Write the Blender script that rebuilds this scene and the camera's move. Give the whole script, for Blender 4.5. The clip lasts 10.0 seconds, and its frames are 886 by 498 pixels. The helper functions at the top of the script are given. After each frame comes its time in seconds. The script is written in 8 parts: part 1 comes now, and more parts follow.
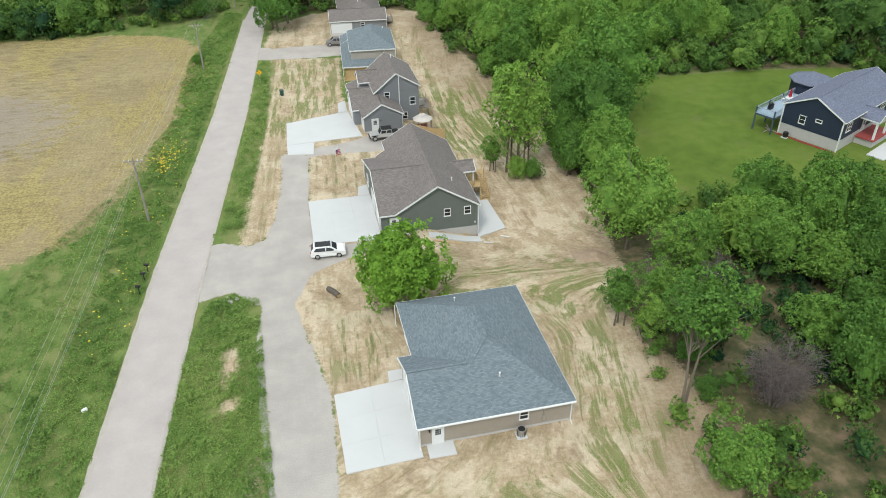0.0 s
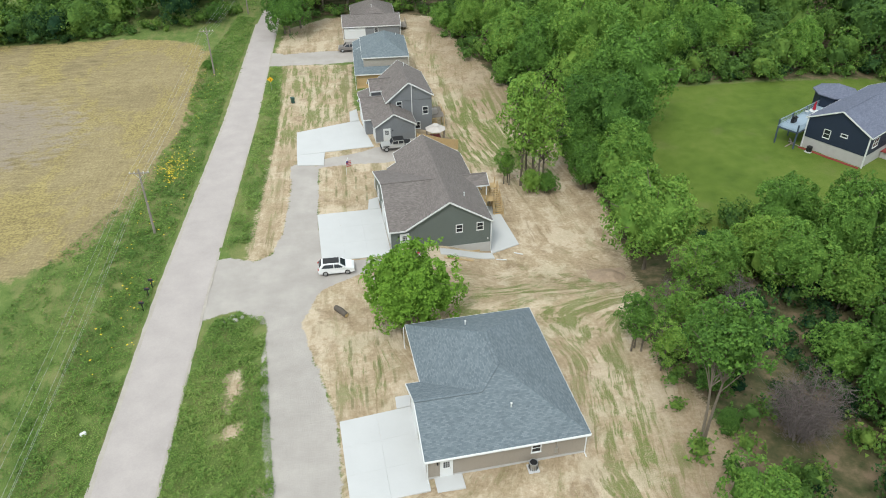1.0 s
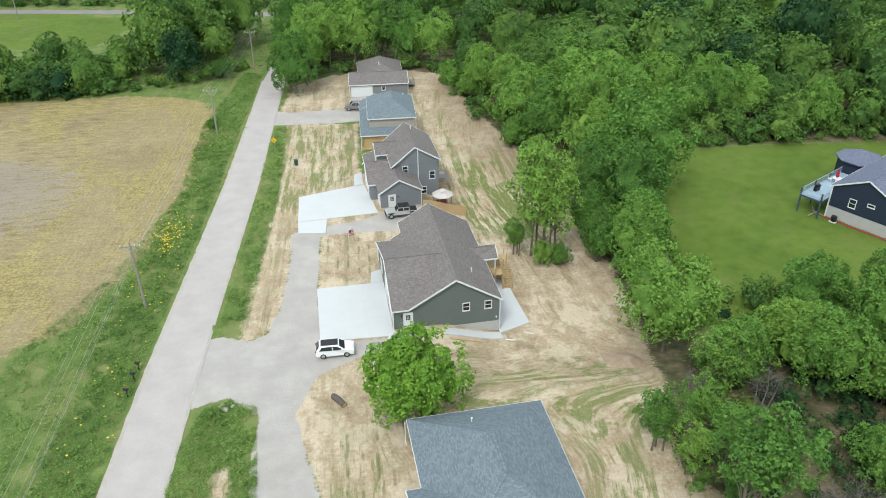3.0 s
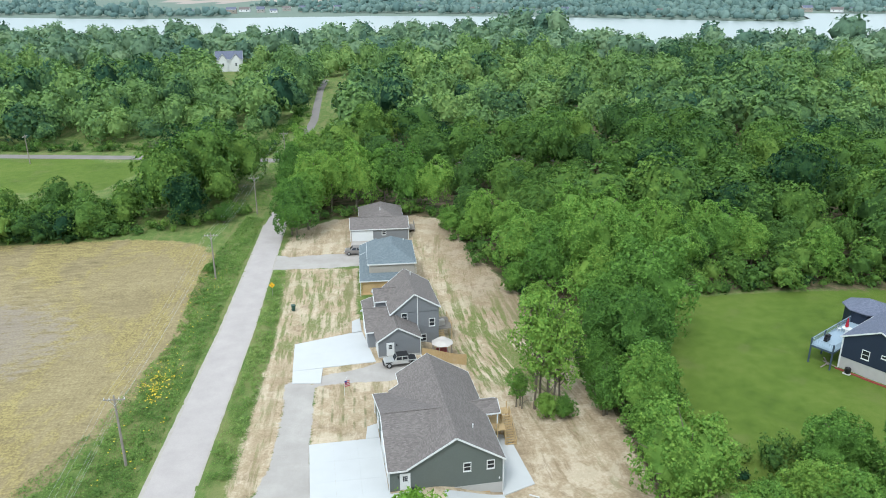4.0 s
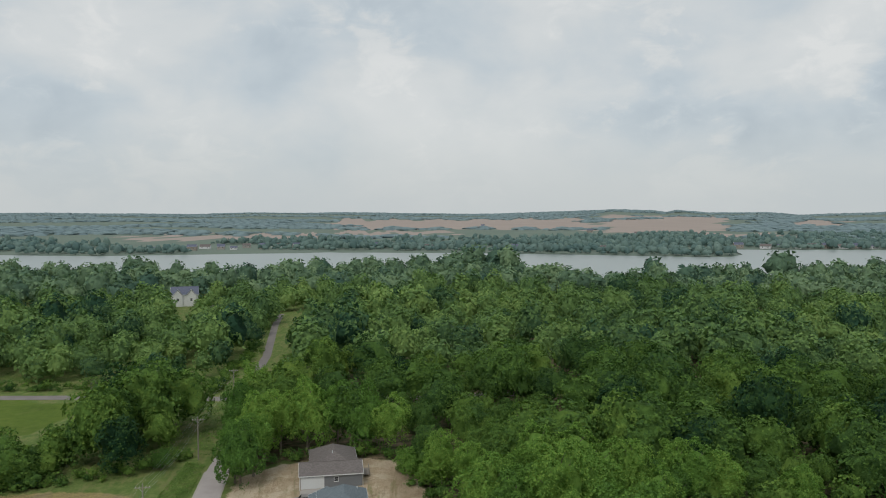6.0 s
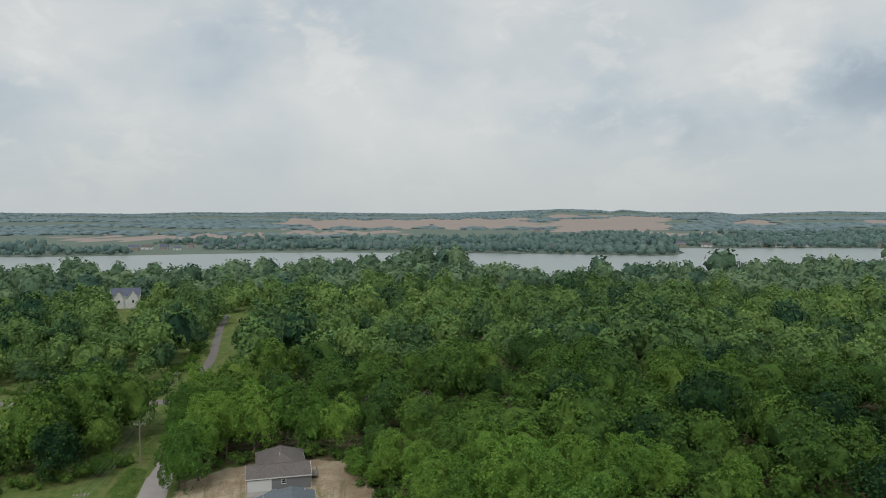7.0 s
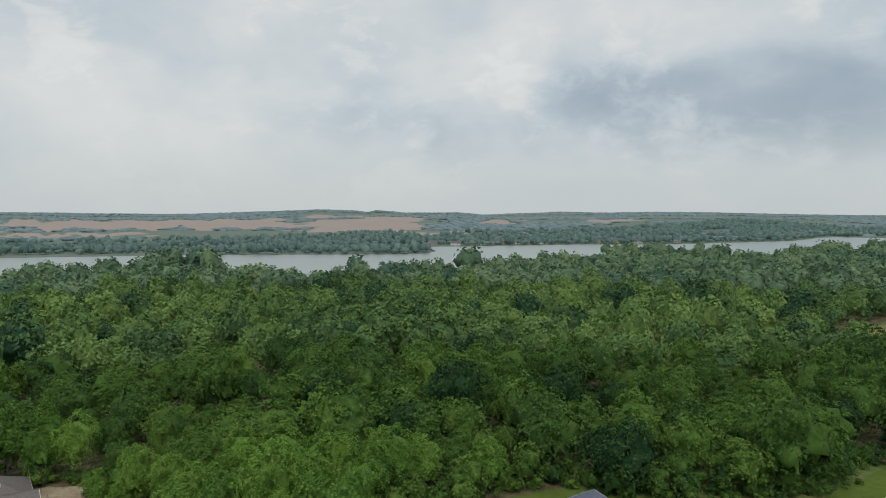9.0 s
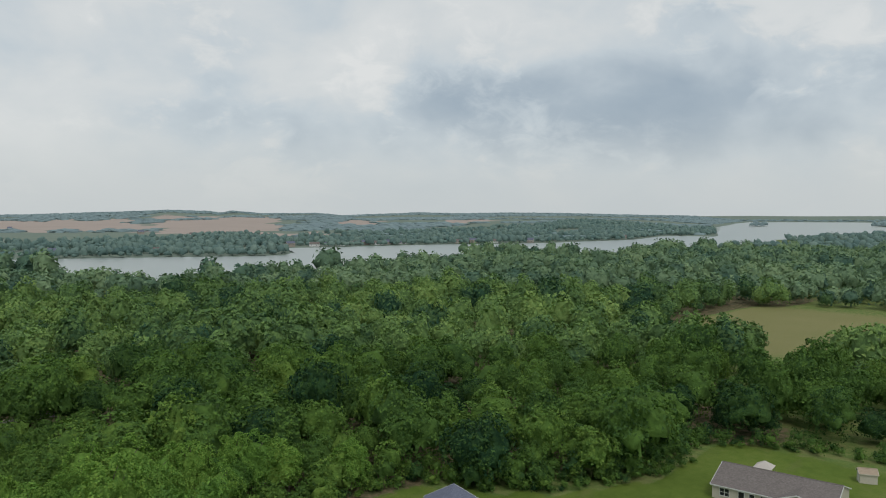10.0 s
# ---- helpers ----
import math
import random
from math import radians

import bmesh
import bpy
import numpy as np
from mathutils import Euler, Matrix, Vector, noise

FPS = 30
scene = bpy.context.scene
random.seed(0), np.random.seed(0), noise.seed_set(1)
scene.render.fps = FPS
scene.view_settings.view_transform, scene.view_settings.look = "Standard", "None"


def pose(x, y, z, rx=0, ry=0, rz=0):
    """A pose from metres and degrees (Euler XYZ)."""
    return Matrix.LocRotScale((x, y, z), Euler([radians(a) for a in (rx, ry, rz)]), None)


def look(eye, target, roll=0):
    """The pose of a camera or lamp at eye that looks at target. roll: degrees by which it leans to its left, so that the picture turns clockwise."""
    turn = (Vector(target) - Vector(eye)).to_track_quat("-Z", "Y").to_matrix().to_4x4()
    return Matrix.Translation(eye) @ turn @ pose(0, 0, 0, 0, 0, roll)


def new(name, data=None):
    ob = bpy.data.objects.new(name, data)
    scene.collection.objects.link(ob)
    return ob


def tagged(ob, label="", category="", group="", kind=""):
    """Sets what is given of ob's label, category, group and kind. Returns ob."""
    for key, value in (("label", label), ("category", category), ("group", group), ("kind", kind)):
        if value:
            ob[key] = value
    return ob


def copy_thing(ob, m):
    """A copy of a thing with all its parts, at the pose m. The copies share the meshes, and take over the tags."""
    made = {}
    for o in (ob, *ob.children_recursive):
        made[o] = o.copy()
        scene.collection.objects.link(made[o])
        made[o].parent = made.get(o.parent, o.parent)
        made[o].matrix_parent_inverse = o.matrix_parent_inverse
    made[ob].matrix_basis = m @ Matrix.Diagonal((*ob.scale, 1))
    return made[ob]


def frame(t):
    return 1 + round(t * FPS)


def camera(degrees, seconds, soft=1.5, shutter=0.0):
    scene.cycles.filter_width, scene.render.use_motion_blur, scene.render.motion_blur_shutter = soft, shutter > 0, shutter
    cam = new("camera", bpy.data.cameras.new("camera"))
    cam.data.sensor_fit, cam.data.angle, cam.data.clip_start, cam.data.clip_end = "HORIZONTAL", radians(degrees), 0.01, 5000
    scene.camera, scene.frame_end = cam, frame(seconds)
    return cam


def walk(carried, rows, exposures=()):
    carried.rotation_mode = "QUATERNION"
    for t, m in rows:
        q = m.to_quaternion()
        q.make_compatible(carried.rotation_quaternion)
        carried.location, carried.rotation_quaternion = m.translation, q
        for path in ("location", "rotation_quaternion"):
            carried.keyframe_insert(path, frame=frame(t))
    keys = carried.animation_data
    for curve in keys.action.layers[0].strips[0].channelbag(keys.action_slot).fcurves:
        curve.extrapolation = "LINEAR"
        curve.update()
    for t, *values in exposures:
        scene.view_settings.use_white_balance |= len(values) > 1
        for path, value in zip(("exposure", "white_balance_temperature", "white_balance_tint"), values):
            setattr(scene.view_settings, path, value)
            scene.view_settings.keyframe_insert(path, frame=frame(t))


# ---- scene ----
cam = camera(61.5, 10.0, soft=1.0)
PATH = [
    (0, (-1.82, -3.381, 53.232), (-1.594, -1.738, 52.113), -0.5),
    (0.5, (-1.5, -1.664, 53.394), (-1.28, -0.021, 52.275), -0.5),
    (1, (-1.193, 0.028, 53.599), (-1.001, 1.674, 52.48), -0.5),
    (1.5, (-0.897, 1.586, 53.776), (-0.725, 3.234, 52.655), -0.6),
    (2, (-0.601, 3.271, 53.936), (-0.433, 4.918, 52.814), -0.6),
    (2.2, (-0.496, 3.94, 53.967), (-0.328, 5.588, 52.846), -0.7),
    (3.3, (0.089, 7.8, 54.824), (0.27, 9.552, 53.878), -0.4),
    (3.5, (0.122, 8.402, 54.871), (0.307, 10.189, 53.992), -0.3),
    (4, (0.222, 9.951, 54.933), (0.418, 11.816, 54.237), -0.2),
    (4.5, (0.269, 11.39, 54.933), (0.473, 13.313, 54.423), -0.0),
    (5, (0.431, 12.866, 54.914), (0.64, 14.83, 54.6), 0.0),
    (5.5, (0.431, 14.316, 55.106), (0.644, 16.299, 54.961), 0.1),
    (5.7, (0.426, 14.725, 55.17), (0.688, 16.706, 55.072), 0.0),
    (6.8, (0.467, 15.309, 54.94), (0.889, 17.262, 54.841), -0.0),
    (7, (0.537, 15.294, 54.896), (1.001, 17.237, 54.799), -0.1),
    (7.5, (0.597, 15.384, 54.77), (1.2, 17.288, 54.672), -0.1),
    (8, (0.722, 15.46, 54.624), (1.48, 17.309, 54.525), -0.1),
    (8.5, (0.684, 15.401, 54.555), (1.594, 17.179, 54.457), -0.1),
    (9, (0.751, 15.385, 54.467), (1.809, 17.08, 54.37), -0.1),
    (9.5, (0.833, 15.375, 54.395), (2.036, 16.969, 54.297), -0.1),
    (10, (0.895, 15.406, 54.277), (2.251, 16.874, 54.181), -0.1),
]
walk(cam, [(t, look(eye, target, roll)) for t, eye, target, roll in PATH],
     exposures=[(0.0, 0.87, 6400, 5), (2.2, 0.88, 6350, 5), (3.5, 1.05, 6000, 4), (4.0, 1.05, 5900, 4), (4.5, 0.62, 5950, 6), (5.2, 0.28, 6300, 8), (5.7, -0.06, 6500, 8), (7.0, -0.12, 6500, 8), (10.0, -0.06, 6500, 8)])


# ---- light: a hazy overcast sky with one soft sun ----
def node(tree, kind, x=0, y=0, **values):
    n = tree.nodes.new(kind)
    n.location = (x, y)
    for key, value in values.items():
        n.inputs[key.replace("_", " ")].default_value = value
    return n


def ramp(tree, stops, interpolation="LINEAR"):
    r = tree.nodes.new("ShaderNodeValToRGB")
    r.color_ramp.interpolation = interpolation
    e = r.color_ramp.elements
    while len(e) < len(stops):
        e.new(0.5)
    for k, (place, colour) in enumerate(stops):
        e[k].position = place
        e[k].color = (*colour, 1.0) if len(colour) == 3 else colour
    return r


def make_world():
    world = bpy.data.worlds.new("sky")
    scene.world = world
    world.use_nodes = True
    t = world.node_tree
    t.nodes.clear()
    link = t.links.new
    out = node(t, "ShaderNodeOutputWorld")
    sky = t.nodes.new("ShaderNodeTexSky")
    sky.sky_type, sky.sun_disc = "NISHITA", False
    sky.sun_elevation, sky.sun_rotation = radians(52), radians(200)
    sky.air_density, sky.dust_density = 1.0, 2.5
    blue = node(t, "ShaderNodeBackground", Strength=0.10)
    link(sky.outputs["Color"], blue.inputs["Color"])
    # a cloud sheet over thin haze, with one large blue-grey rain cloud to the north-east
    co = t.nodes.new("ShaderNodeTexCoord")
    way = co.outputs["Generated"]
    mp = node(t, "ShaderNodeMapping", Scale=(1.0, 1.0, 1.7))
    mp.inputs["Location"].default_value = (0.35, 0.2, 0.1)
    link(way, mp.inputs["Vector"])

    def calc(op, a, b=0.0, c=0.0):
        n = t.nodes.new("ShaderNodeMath")
        n.operation = op
        for k, v in enumerate((a, b, c)):
            if isinstance(v, (int, float)):
                n.inputs[k].default_value = v
            else:
                link(v, n.inputs[k])
        return n.outputs[0]

    def along(v):
        n = t.nodes.new("ShaderNodeVectorMath")
        n.operation = "DOT_PRODUCT"
        n.inputs[1].default_value = v
        link(way, n.inputs[0])
        return n.outputs["Value"]

    def eased(value, low, high):
        n = t.nodes.new("ShaderNodeMapRange")
        n.interpolation_type = "SMOOTHSTEP"
        n.inputs["From Min"].default_value, n.inputs["From Max"].default_value = low, high
        link(value, n.inputs["Value"])
        return n.outputs["Result"]

    def puffs(scale, detail, rough, distortion):
        n = node(t, "ShaderNodeTexNoise", Scale=scale, Detail=detail, Roughness=rough, Distortion=distortion)
        link(mp.outputs["Vector"], n.inputs["Vector"])
        return n.outputs["Fac"]

    big, mid, fine = puffs(2.4, 4.0, 0.5, 0.2), puffs(5.2, 5.0, 0.5, 0.3), puffs(19.0, 5.0, 0.6, 0.6)
    height = along((0, 0, 1))
    side, front = along((0.731, -0.682, 0)), along((0.682, 0.731, 0))
    rain = calc("ADD", calc("POWER", calc("ABSOLUTE", calc("DIVIDE", calc("SUBTRACT", side, 0.16), 0.40)), 2.0), calc("POWER", calc("ABSOLUTE", calc("DIVIDE", calc("SUBTRACT", height, 0.128), 0.058)), 2.0))
    rain = calc("ADD", rain, calc("MULTIPLY_ADD", mid, 2.6, -1.3))
    rain = calc("MULTIPLY", calc("SUBTRACT", 1.0, eased(rain, -0.25, 2.1)), eased(front, 0.0, 0.2))
    level = calc("MULTIPLY_ADD", mid, 0.50, calc("MULTIPLY_ADD", fine, 0.07, calc("MULTIPLY_ADD", big, 0.46, 0.035)))
    heads = eased(calc("MULTIPLY_ADD", fine, 0.35, calc("MULTIPLY", puffs(4.4, 7.0, 0.58, 0.3), 0.8)), 0.59, 0.72)
    level = calc("MULTIPLY_ADD", heads, 0.11, calc("SUBTRACT", level, calc("MULTIPLY", rain, 0.160)))
    shade = ramp(t, [(0.24, (0.36, 0.435, 0.515)), (0.34, (0.43, 0.50, 0.57)), (0.48, (0.575, 0.635, 0.685)), (0.58, (0.690, 0.715, 0.730)), (0.72, (0.790, 0.795, 0.795))])
    link(level, shade.inputs["Fac"])
    haze = t.nodes.new("ShaderNodeMix")
    haze.data_type = "RGBA"
    haze.inputs[7].default_value = (0.605, 0.640, 0.655, 1)
    link(shade.outputs["Color"], haze.inputs[6])
    link(calc("MULTIPLY", calc("SUBTRACT", 1.0, eased(height, 0.0, 0.15)), 0.85), haze.inputs[0])
    cloud = node(t, "ShaderNodeBackground", Strength=1.0)
    link(haze.outputs[2], cloud.inputs["Color"])
    both = t.nodes.new("ShaderNodeMixShader")
    both.inputs[0].default_value = 0.93
    link(blue.outputs[0], both.inputs[1])
    link(cloud.outputs[0], both.inputs[2])
    link(both.outputs[0], out.inputs["Surface"])


make_world()
sun = new("sun", bpy.data.lights.new("sun", "SUN"))
sun.data.energy, sun.data.angle, sun.data.color = 1.1, radians(14), (1.0, 0.96, 0.9)
sun.matrix_world = look((-40, -70, 110), (0, 0, 0))

# ---- materials ----
def material(name, rough=0.8, metal=0.0, spec=0.3):
    m = bpy.data.materials.new(name)
    m.use_nodes = True
    t = m.node_tree
    b = t.nodes["Principled BSDF"]
    b.inputs["Roughness"].default_value = rough
    b.inputs["Metallic"].default_value = metal
    b.inputs["Specular IOR Level"].default_value = spec
    return m, t, b


def coords(t, space="Object", scale=(1, 1, 1)):
    co = t.nodes.new("ShaderNodeTexCoord")
    mp = node(t, "ShaderNodeMapping", Scale=scale)
    t.links.new(co.outputs[space], mp.inputs["Vector"])
    return mp.outputs["Vector"]


def noise_of(t, vec, scale, detail=4.0, rough=0.55, distortion=0.0):
    n = node(t, "ShaderNodeTexNoise", Scale=scale, Detail=detail, Roughness=rough, Distortion=distortion)
    t.links.new(vec, n.inputs["Vector"])
    return n.outputs["Fac"]


def mixed(t, fac, a, b, blend="MIX"):
    n = t.nodes.new("ShaderNodeMix")
    n.data_type, n.blend_type = "RGBA", blend
    for socket, value in ((n.inputs[0], fac), (n.inputs[6], a), (n.inputs[7], b)):
        if isinstance(value, (int, float)):
            socket.default_value = value
        elif isinstance(value, tuple):
            socket.default_value = (*value, 1.0)
        else:
            t.links.new(value, socket)
    return n.outputs[2]


def maths(t, op, a, b=0.0, c=0.0, clamp=False):
    n = t.nodes.new("ShaderNodeMath")
    n.operation, n.use_clamp = op, clamp
    for k, value in enumerate((a, b, c)):
        if isinstance(value, (int, float)):
            n.inputs[k].default_value = value
        else:
            t.links.new(value, n.inputs[k])
    return n.outputs[0]


def stepped(t, value, low, high):
    """0 below low, 1 above high, smooth between."""
    n = t.nodes.new("ShaderNodeMapRange")
    n.interpolation_type = "SMOOTHSTEP"
    n.inputs["From Min"].default_value, n.inputs["From Max"].default_value = low, high
    t.links.new(value, n.inputs["Value"])
    return n.outputs["Result"]


def bumped(t, b, height, strength=0.3, distance=0.05):
    n = node(t, "ShaderNodeBump", Strength=strength, Distance=distance)
    t.links.new(height, n.inputs["Height"])
    t.links.new(n.outputs["Normal"], b.inputs["Normal"])


def attribute(t, name):
    n = t.nodes.new("ShaderNodeAttribute")
    n.attribute_name = name
    return n.outputs["Fac"]


def simple(name, colour, rough=0.7, metal=0.0, vary=0.12, scale=3.0, spec=0.3, bump=0.0, fine=40.0):
    """A surface of one paint or stuff with stains at a large and grain at a small scale."""
    m, t, b = material(name, rough, metal, spec)
    vec = coords(t)
    large, small = noise_of(t, vec, scale), noise_of(t, vec, fine, 2.0)
    dark = tuple(c * (1 - vary) for c in colour)
    light = tuple(min(1.0, c * (1 + vary)) for c in colour)
    col = mixed(t, large, dark, light)
    grain = mixed(t, small, tuple(1 - vary * 0.5 for _ in range(3)), tuple(1 + vary * 0.5 for _ in range(3)))
    t.links.new(mixed(t, 1.0, col, grain, "MULTIPLY"), b.inputs["Base Color"])
    if bump:
        bumped(t, b, small, bump, 0.02)
    return m


def leaf_material(name, dark, mid, light, per_object):
    m, t, b = material(name, 0.75, 0.0, 0.08)
    vec = coords(t, "Object")
    if per_object:
        info = t.nodes.new("ShaderNodeObjectInfo")
        tint = maths(t, "MULTIPLY_ADD", info.outputs["Random"], 0.55, 0.36)
    else:
        tint = attribute(t, "tint")
    geo = t.nodes.new("ShaderNodeNewGeometry")
    island = geo.outputs["Random Per Island"]
    clump = noise_of(t, vec, 0.6, 5.0, 0.7)
    f = maths(t, "MULTIPLY_ADD", tint, 0.80, maths(t, "MULTIPLY_ADD", island, 0.34, maths(t, "MULTIPLY_ADD", clump, 0.50, -0.42)), clamp=True)
    r = ramp(t, [(0.0, dark), (0.5, mid), (1.0, light)])
    t.links.new(f, r.inputs["Fac"])
    t.links.new(r.outputs["Color"], b.inputs["Base Color"])
    bumped(t, b, noise_of(t, vec, 2.6, 5.0, 0.75), 0.7, 0.4)
    out = t.nodes["Material Output"]
    tr = t.nodes.new("ShaderNodeBsdfTranslucent")
    t.links.new(mixed(t, 1.0, r.outputs["Color"], (1.1, 1.3, 0.6), "MULTIPLY"), tr.inputs["Color"])
    mx = t.nodes.new("ShaderNodeMixShader")
    mx.inputs[0].default_value = 0.10
    t.links.new(b.outputs[0], mx.inputs[1])
    t.links.new(tr.outputs[0], mx.inputs[2])
    t.links.new(mx.outputs[0], out.inputs["Surface"])
    return m


LEAF = leaf_material("leaves", (0.030, 0.080, 0.026), (0.132, 0.260, 0.050), (0.305, 0.455, 0.088), True)
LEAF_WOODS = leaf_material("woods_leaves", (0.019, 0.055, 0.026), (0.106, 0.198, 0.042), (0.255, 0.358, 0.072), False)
# the next two carry distance haze in their colour, paler and bluer leaf greens
LEAF_MID_HAZED = leaf_material("mid_woods_leaves_hazed", (0.034, 0.086, 0.050), (0.166, 0.272, 0.086), (0.330, 0.438, 0.132), False)
LEAF_FAR_HAZED = leaf_material("distant_woods_leaves_hazed", (0.070, 0.135, 0.100), (0.172, 0.262, 0.148), (0.278, 0.370, 0.190), False)
# beyond the lake, blue-grey haze is painted into the leaf colours
LEAF_SHORE_HAZED = leaf_material("shore_woods_leaves_hazed", (0.098, 0.165, 0.158), (0.148, 0.222, 0.200), (0.205, 0.282, 0.242), False)
LEAF_HILL_HAZED = leaf_material("hill_woods_leaves_hazed", (0.190, 0.262, 0.285), (0.220, 0.298, 0.312), (0.250, 0.330, 0.335), False)
LEAF_WEED = leaf_material("weed_leaves", (0.082, 0.158, 0.042), (0.172, 0.285, 0.066), (0.300, 0.370, 0.120), False)
PETAL = simple("yellow_petals", (0.62, 0.48, 0.03), 0.7)
LEAF_BRIGHT = leaf_material("young_leaves", (0.085, 0.180, 0.030), (0.185, 0.340, 0.046), (0.300, 0.470, 0.065), True)
LEAF_DRY = leaf_material("dead_twigs", (0.11, 0.090, 0.092), (0.16, 0.132, 0.130), (0.21, 0.175, 0.170), True)
BARK = simple("bark", (0.16, 0.135, 0.105), 0.9, vary=0.35, scale=1.5, fine=12, bump=0.5)


def ground_material():
    m, t, b = material("ground_cover", 0.95, 0.0, 0.15)
    vec = coords(t)
    fine, mid, wide = noise_of(t, vec, 2.6, 6.0, 0.65), noise_of(t, vec, 0.45, 5.0, 0.6), noise_of(t, vec, 0.06, 4.0)
    speck = noise_of(t, vec, 9.0, 3.0, 0.7)
    # rough verge grass
    r = ramp(t, [(0.30, (0.050, 0.090, 0.024)), (0.48, (0.108, 0.165, 0.042)), (0.66, (0.205, 0.240, 0.082))])
    t.links.new(maths(t, "MULTIPLY_ADD", speck, 0.5, maths(t, "MULTIPLY", mid, 0.5)), r.inputs["Fac"])
    grass = mixed(t, maths(t, "MULTIPLY", stepped(t, noise_of(t, coords(t, "Object", (1.0, 0.35, 1)), 0.34, 6.0, 0.7, 0.3), 0.46, 0.60), maths(t, "MULTIPLY_ADD", speck, 1.1, -0.05)), r.outputs["Color"], mixed(t, fine, (0.17, 0.180, 0.060), (0.28, 0.245, 0.125)))
    # mown lawn
    lr = ramp(t, [(0.38, (0.070, 0.114, 0.018)), (0.5, (0.100, 0.152, 0.024)), (0.62, (0.142, 0.182, 0.040))])
    t.links.new(maths(t, "MULTIPLY_ADD", speck, 0.35, maths(t, "MULTIPLY_ADD", mid, 0.30, maths(t, "MULTIPLY", wide, 0.35))), lr.inputs["Fac"])
    thin = maths(t, "MULTIPLY", stepped(t, noise_of(t, vec, 0.09, 5.0, 0.65, 0.4), 0.52, 0.70), maths(t, "MULTIPLY_ADD", speck, 0.9, 0.2), clamp=True)
    lawn = mixed(t, maths(t, "MULTIPLY", thin, 0.7), lr.outputs["Color"], (0.150, 0.155, 0.062))
    # bare sandy subsoil, with tracks and seedlings
    dr = ramp(t, [(0.28, (0.235, 0.172, 0.110)), (0.48, (0.385, 0.300, 0.200)), (0.64, (0.545, 0.450, 0.335))])
    t.links.new(maths(t, "MULTIPLY_ADD", fine, 0.5, maths(t, "MULTIPLY", mid, 0.5)), dr.inputs["Fac"])
    # wheel tracks and rake marks follow the way that machines drove over the yards
    apart = t.nodes.new("ShaderNodeSeparateXYZ")
    t.links.new(vec, apart.inputs[0])
    wobble = maths(t, "MULTIPLY_ADD", mid, 0.5, maths(t, "MULTIPLY", wide, 1.6))
    across = maths(t, "ADD", attribute(t, "across"), wobble)
    flow = t.nodes.new("ShaderNodeCombineXYZ")
    t.links.new(across, flow.inputs[0])
    t.links.new(maths(t, "MULTIPLY", attribute(t, "along"), 0.10), flow.inputs[1])
    bands, lines = noise_of(t, flow.outputs[0], 0.42, 4.0, 0.6), noise_of(t, flow.outputs[0], 1.5, 3.0, 0.7)
    soil = mixed(t, maths(t, "MULTIPLY", stepped(t, bands, 0.50, 0.64), 0.38), dr.outputs["Color"], (0.255, 0.190, 0.118))
    sand = stepped(t, maths(t, "MULTIPLY_ADD", bands, -0.35, maths(t, "ADD", noise_of(t, vec, 0.15, 6.0, 0.68, 0.3), 0.17)), 0.50, 0.58)
    soil = mixed(t, maths(t, "MULTIPLY", sand, 0.62), soil, mixed(t, fine, (0.50, 0.410, 0.300), (0.63, 0.540, 0.420)))
    damp = stepped(t, noise_of(t, vec, 0.20, 6.0, 0.7, 0.6), 0.57, 0.66)
    soil = mixed(t, maths(t, "MULTIPLY", damp, 0.55), soil, (0.215, 0.155, 0.098))
    seed = maths(t, "MULTIPLY", stepped(t, maths(t, "MULTIPLY_ADD", bands, 0.42, maths(t, "MULTIPLY_ADD", lines, 0.36, maths(t, "MULTIPLY_ADD", mid, 0.22, maths(t, "MULTIPLY", attribute(t, "sprout"), 0.10)))), 0.565, 0.615), attribute(t, "sprout"))
    # narrow wheel ruts with pale ridges between, and seed drilled in thin rows
    rut = maths(t, "MULTIPLY", stepped(t, lines, 0.56, 0.63), stepped(t, noise_of(t, vec, 0.12, 4.0), 0.44, 0.56))
    soil = mixed(t, maths(t, "MULTIPLY", rut, 0.46), soil, (0.225, 0.160, 0.098))
    soil = mixed(t, maths(t, "MULTIPLY", stepped(t, lines, 0.44, 0.36), 0.30), soil, (0.60, 0.505, 0.38))
    wander = maths(t, "MULTIPLY_ADD", mid, 1.0, maths(t, "MULTIPLY", apart.outputs["X"], 4.3))
    drill = maths(t, "MULTIPLY", stepped(t, maths(t, "SINE", wander), 0.62, 0.98), maths(t, "MULTIPLY", stepped(t, noise_of(t, vec, 0.5, 4.0), 0.42, 0.60), attribute(t, "drilled")))
    soil = mixed(t, maths(t, "MULTIPLY", attribute(t, "churned"), maths(t, "MULTIPLY_ADD", mid, 1.1, 0.05), clamp=True), soil, mixed(t, fine, (0.150, 0.108, 0.070), (0.290, 0.215, 0.140)))
    thin_green = maths(t, "MULTIPLY", stepped(t, noise_of(t, vec, 0.3, 6.0, 0.7), 0.42, 0.62), maths(t, "MULTIPLY", attribute(t, "sprout"), maths(t, "MULTIPLY_ADD", speck, 1.6, -0.45), clamp=True))
    soil = mixed(t, thin_green, soil, (0.150, 0.165, 0.055))
    cover = maths(t, "MULTIPLY", seed, stepped(t, maths(t, "MULTIPLY_ADD", speck, 0.55, maths(t, "MULTIPLY", fine, 0.45)), 0.36, 0.54))
    soil = mixed(t, cover, soil, mixed(t, fine, (0.068, 0.118, 0.022), (0.165, 0.200, 0.050)))
    soil = mixed(t, maths(t, "MULTIPLY", drill, 0.55), soil, (0.085, 0.115, 0.034))
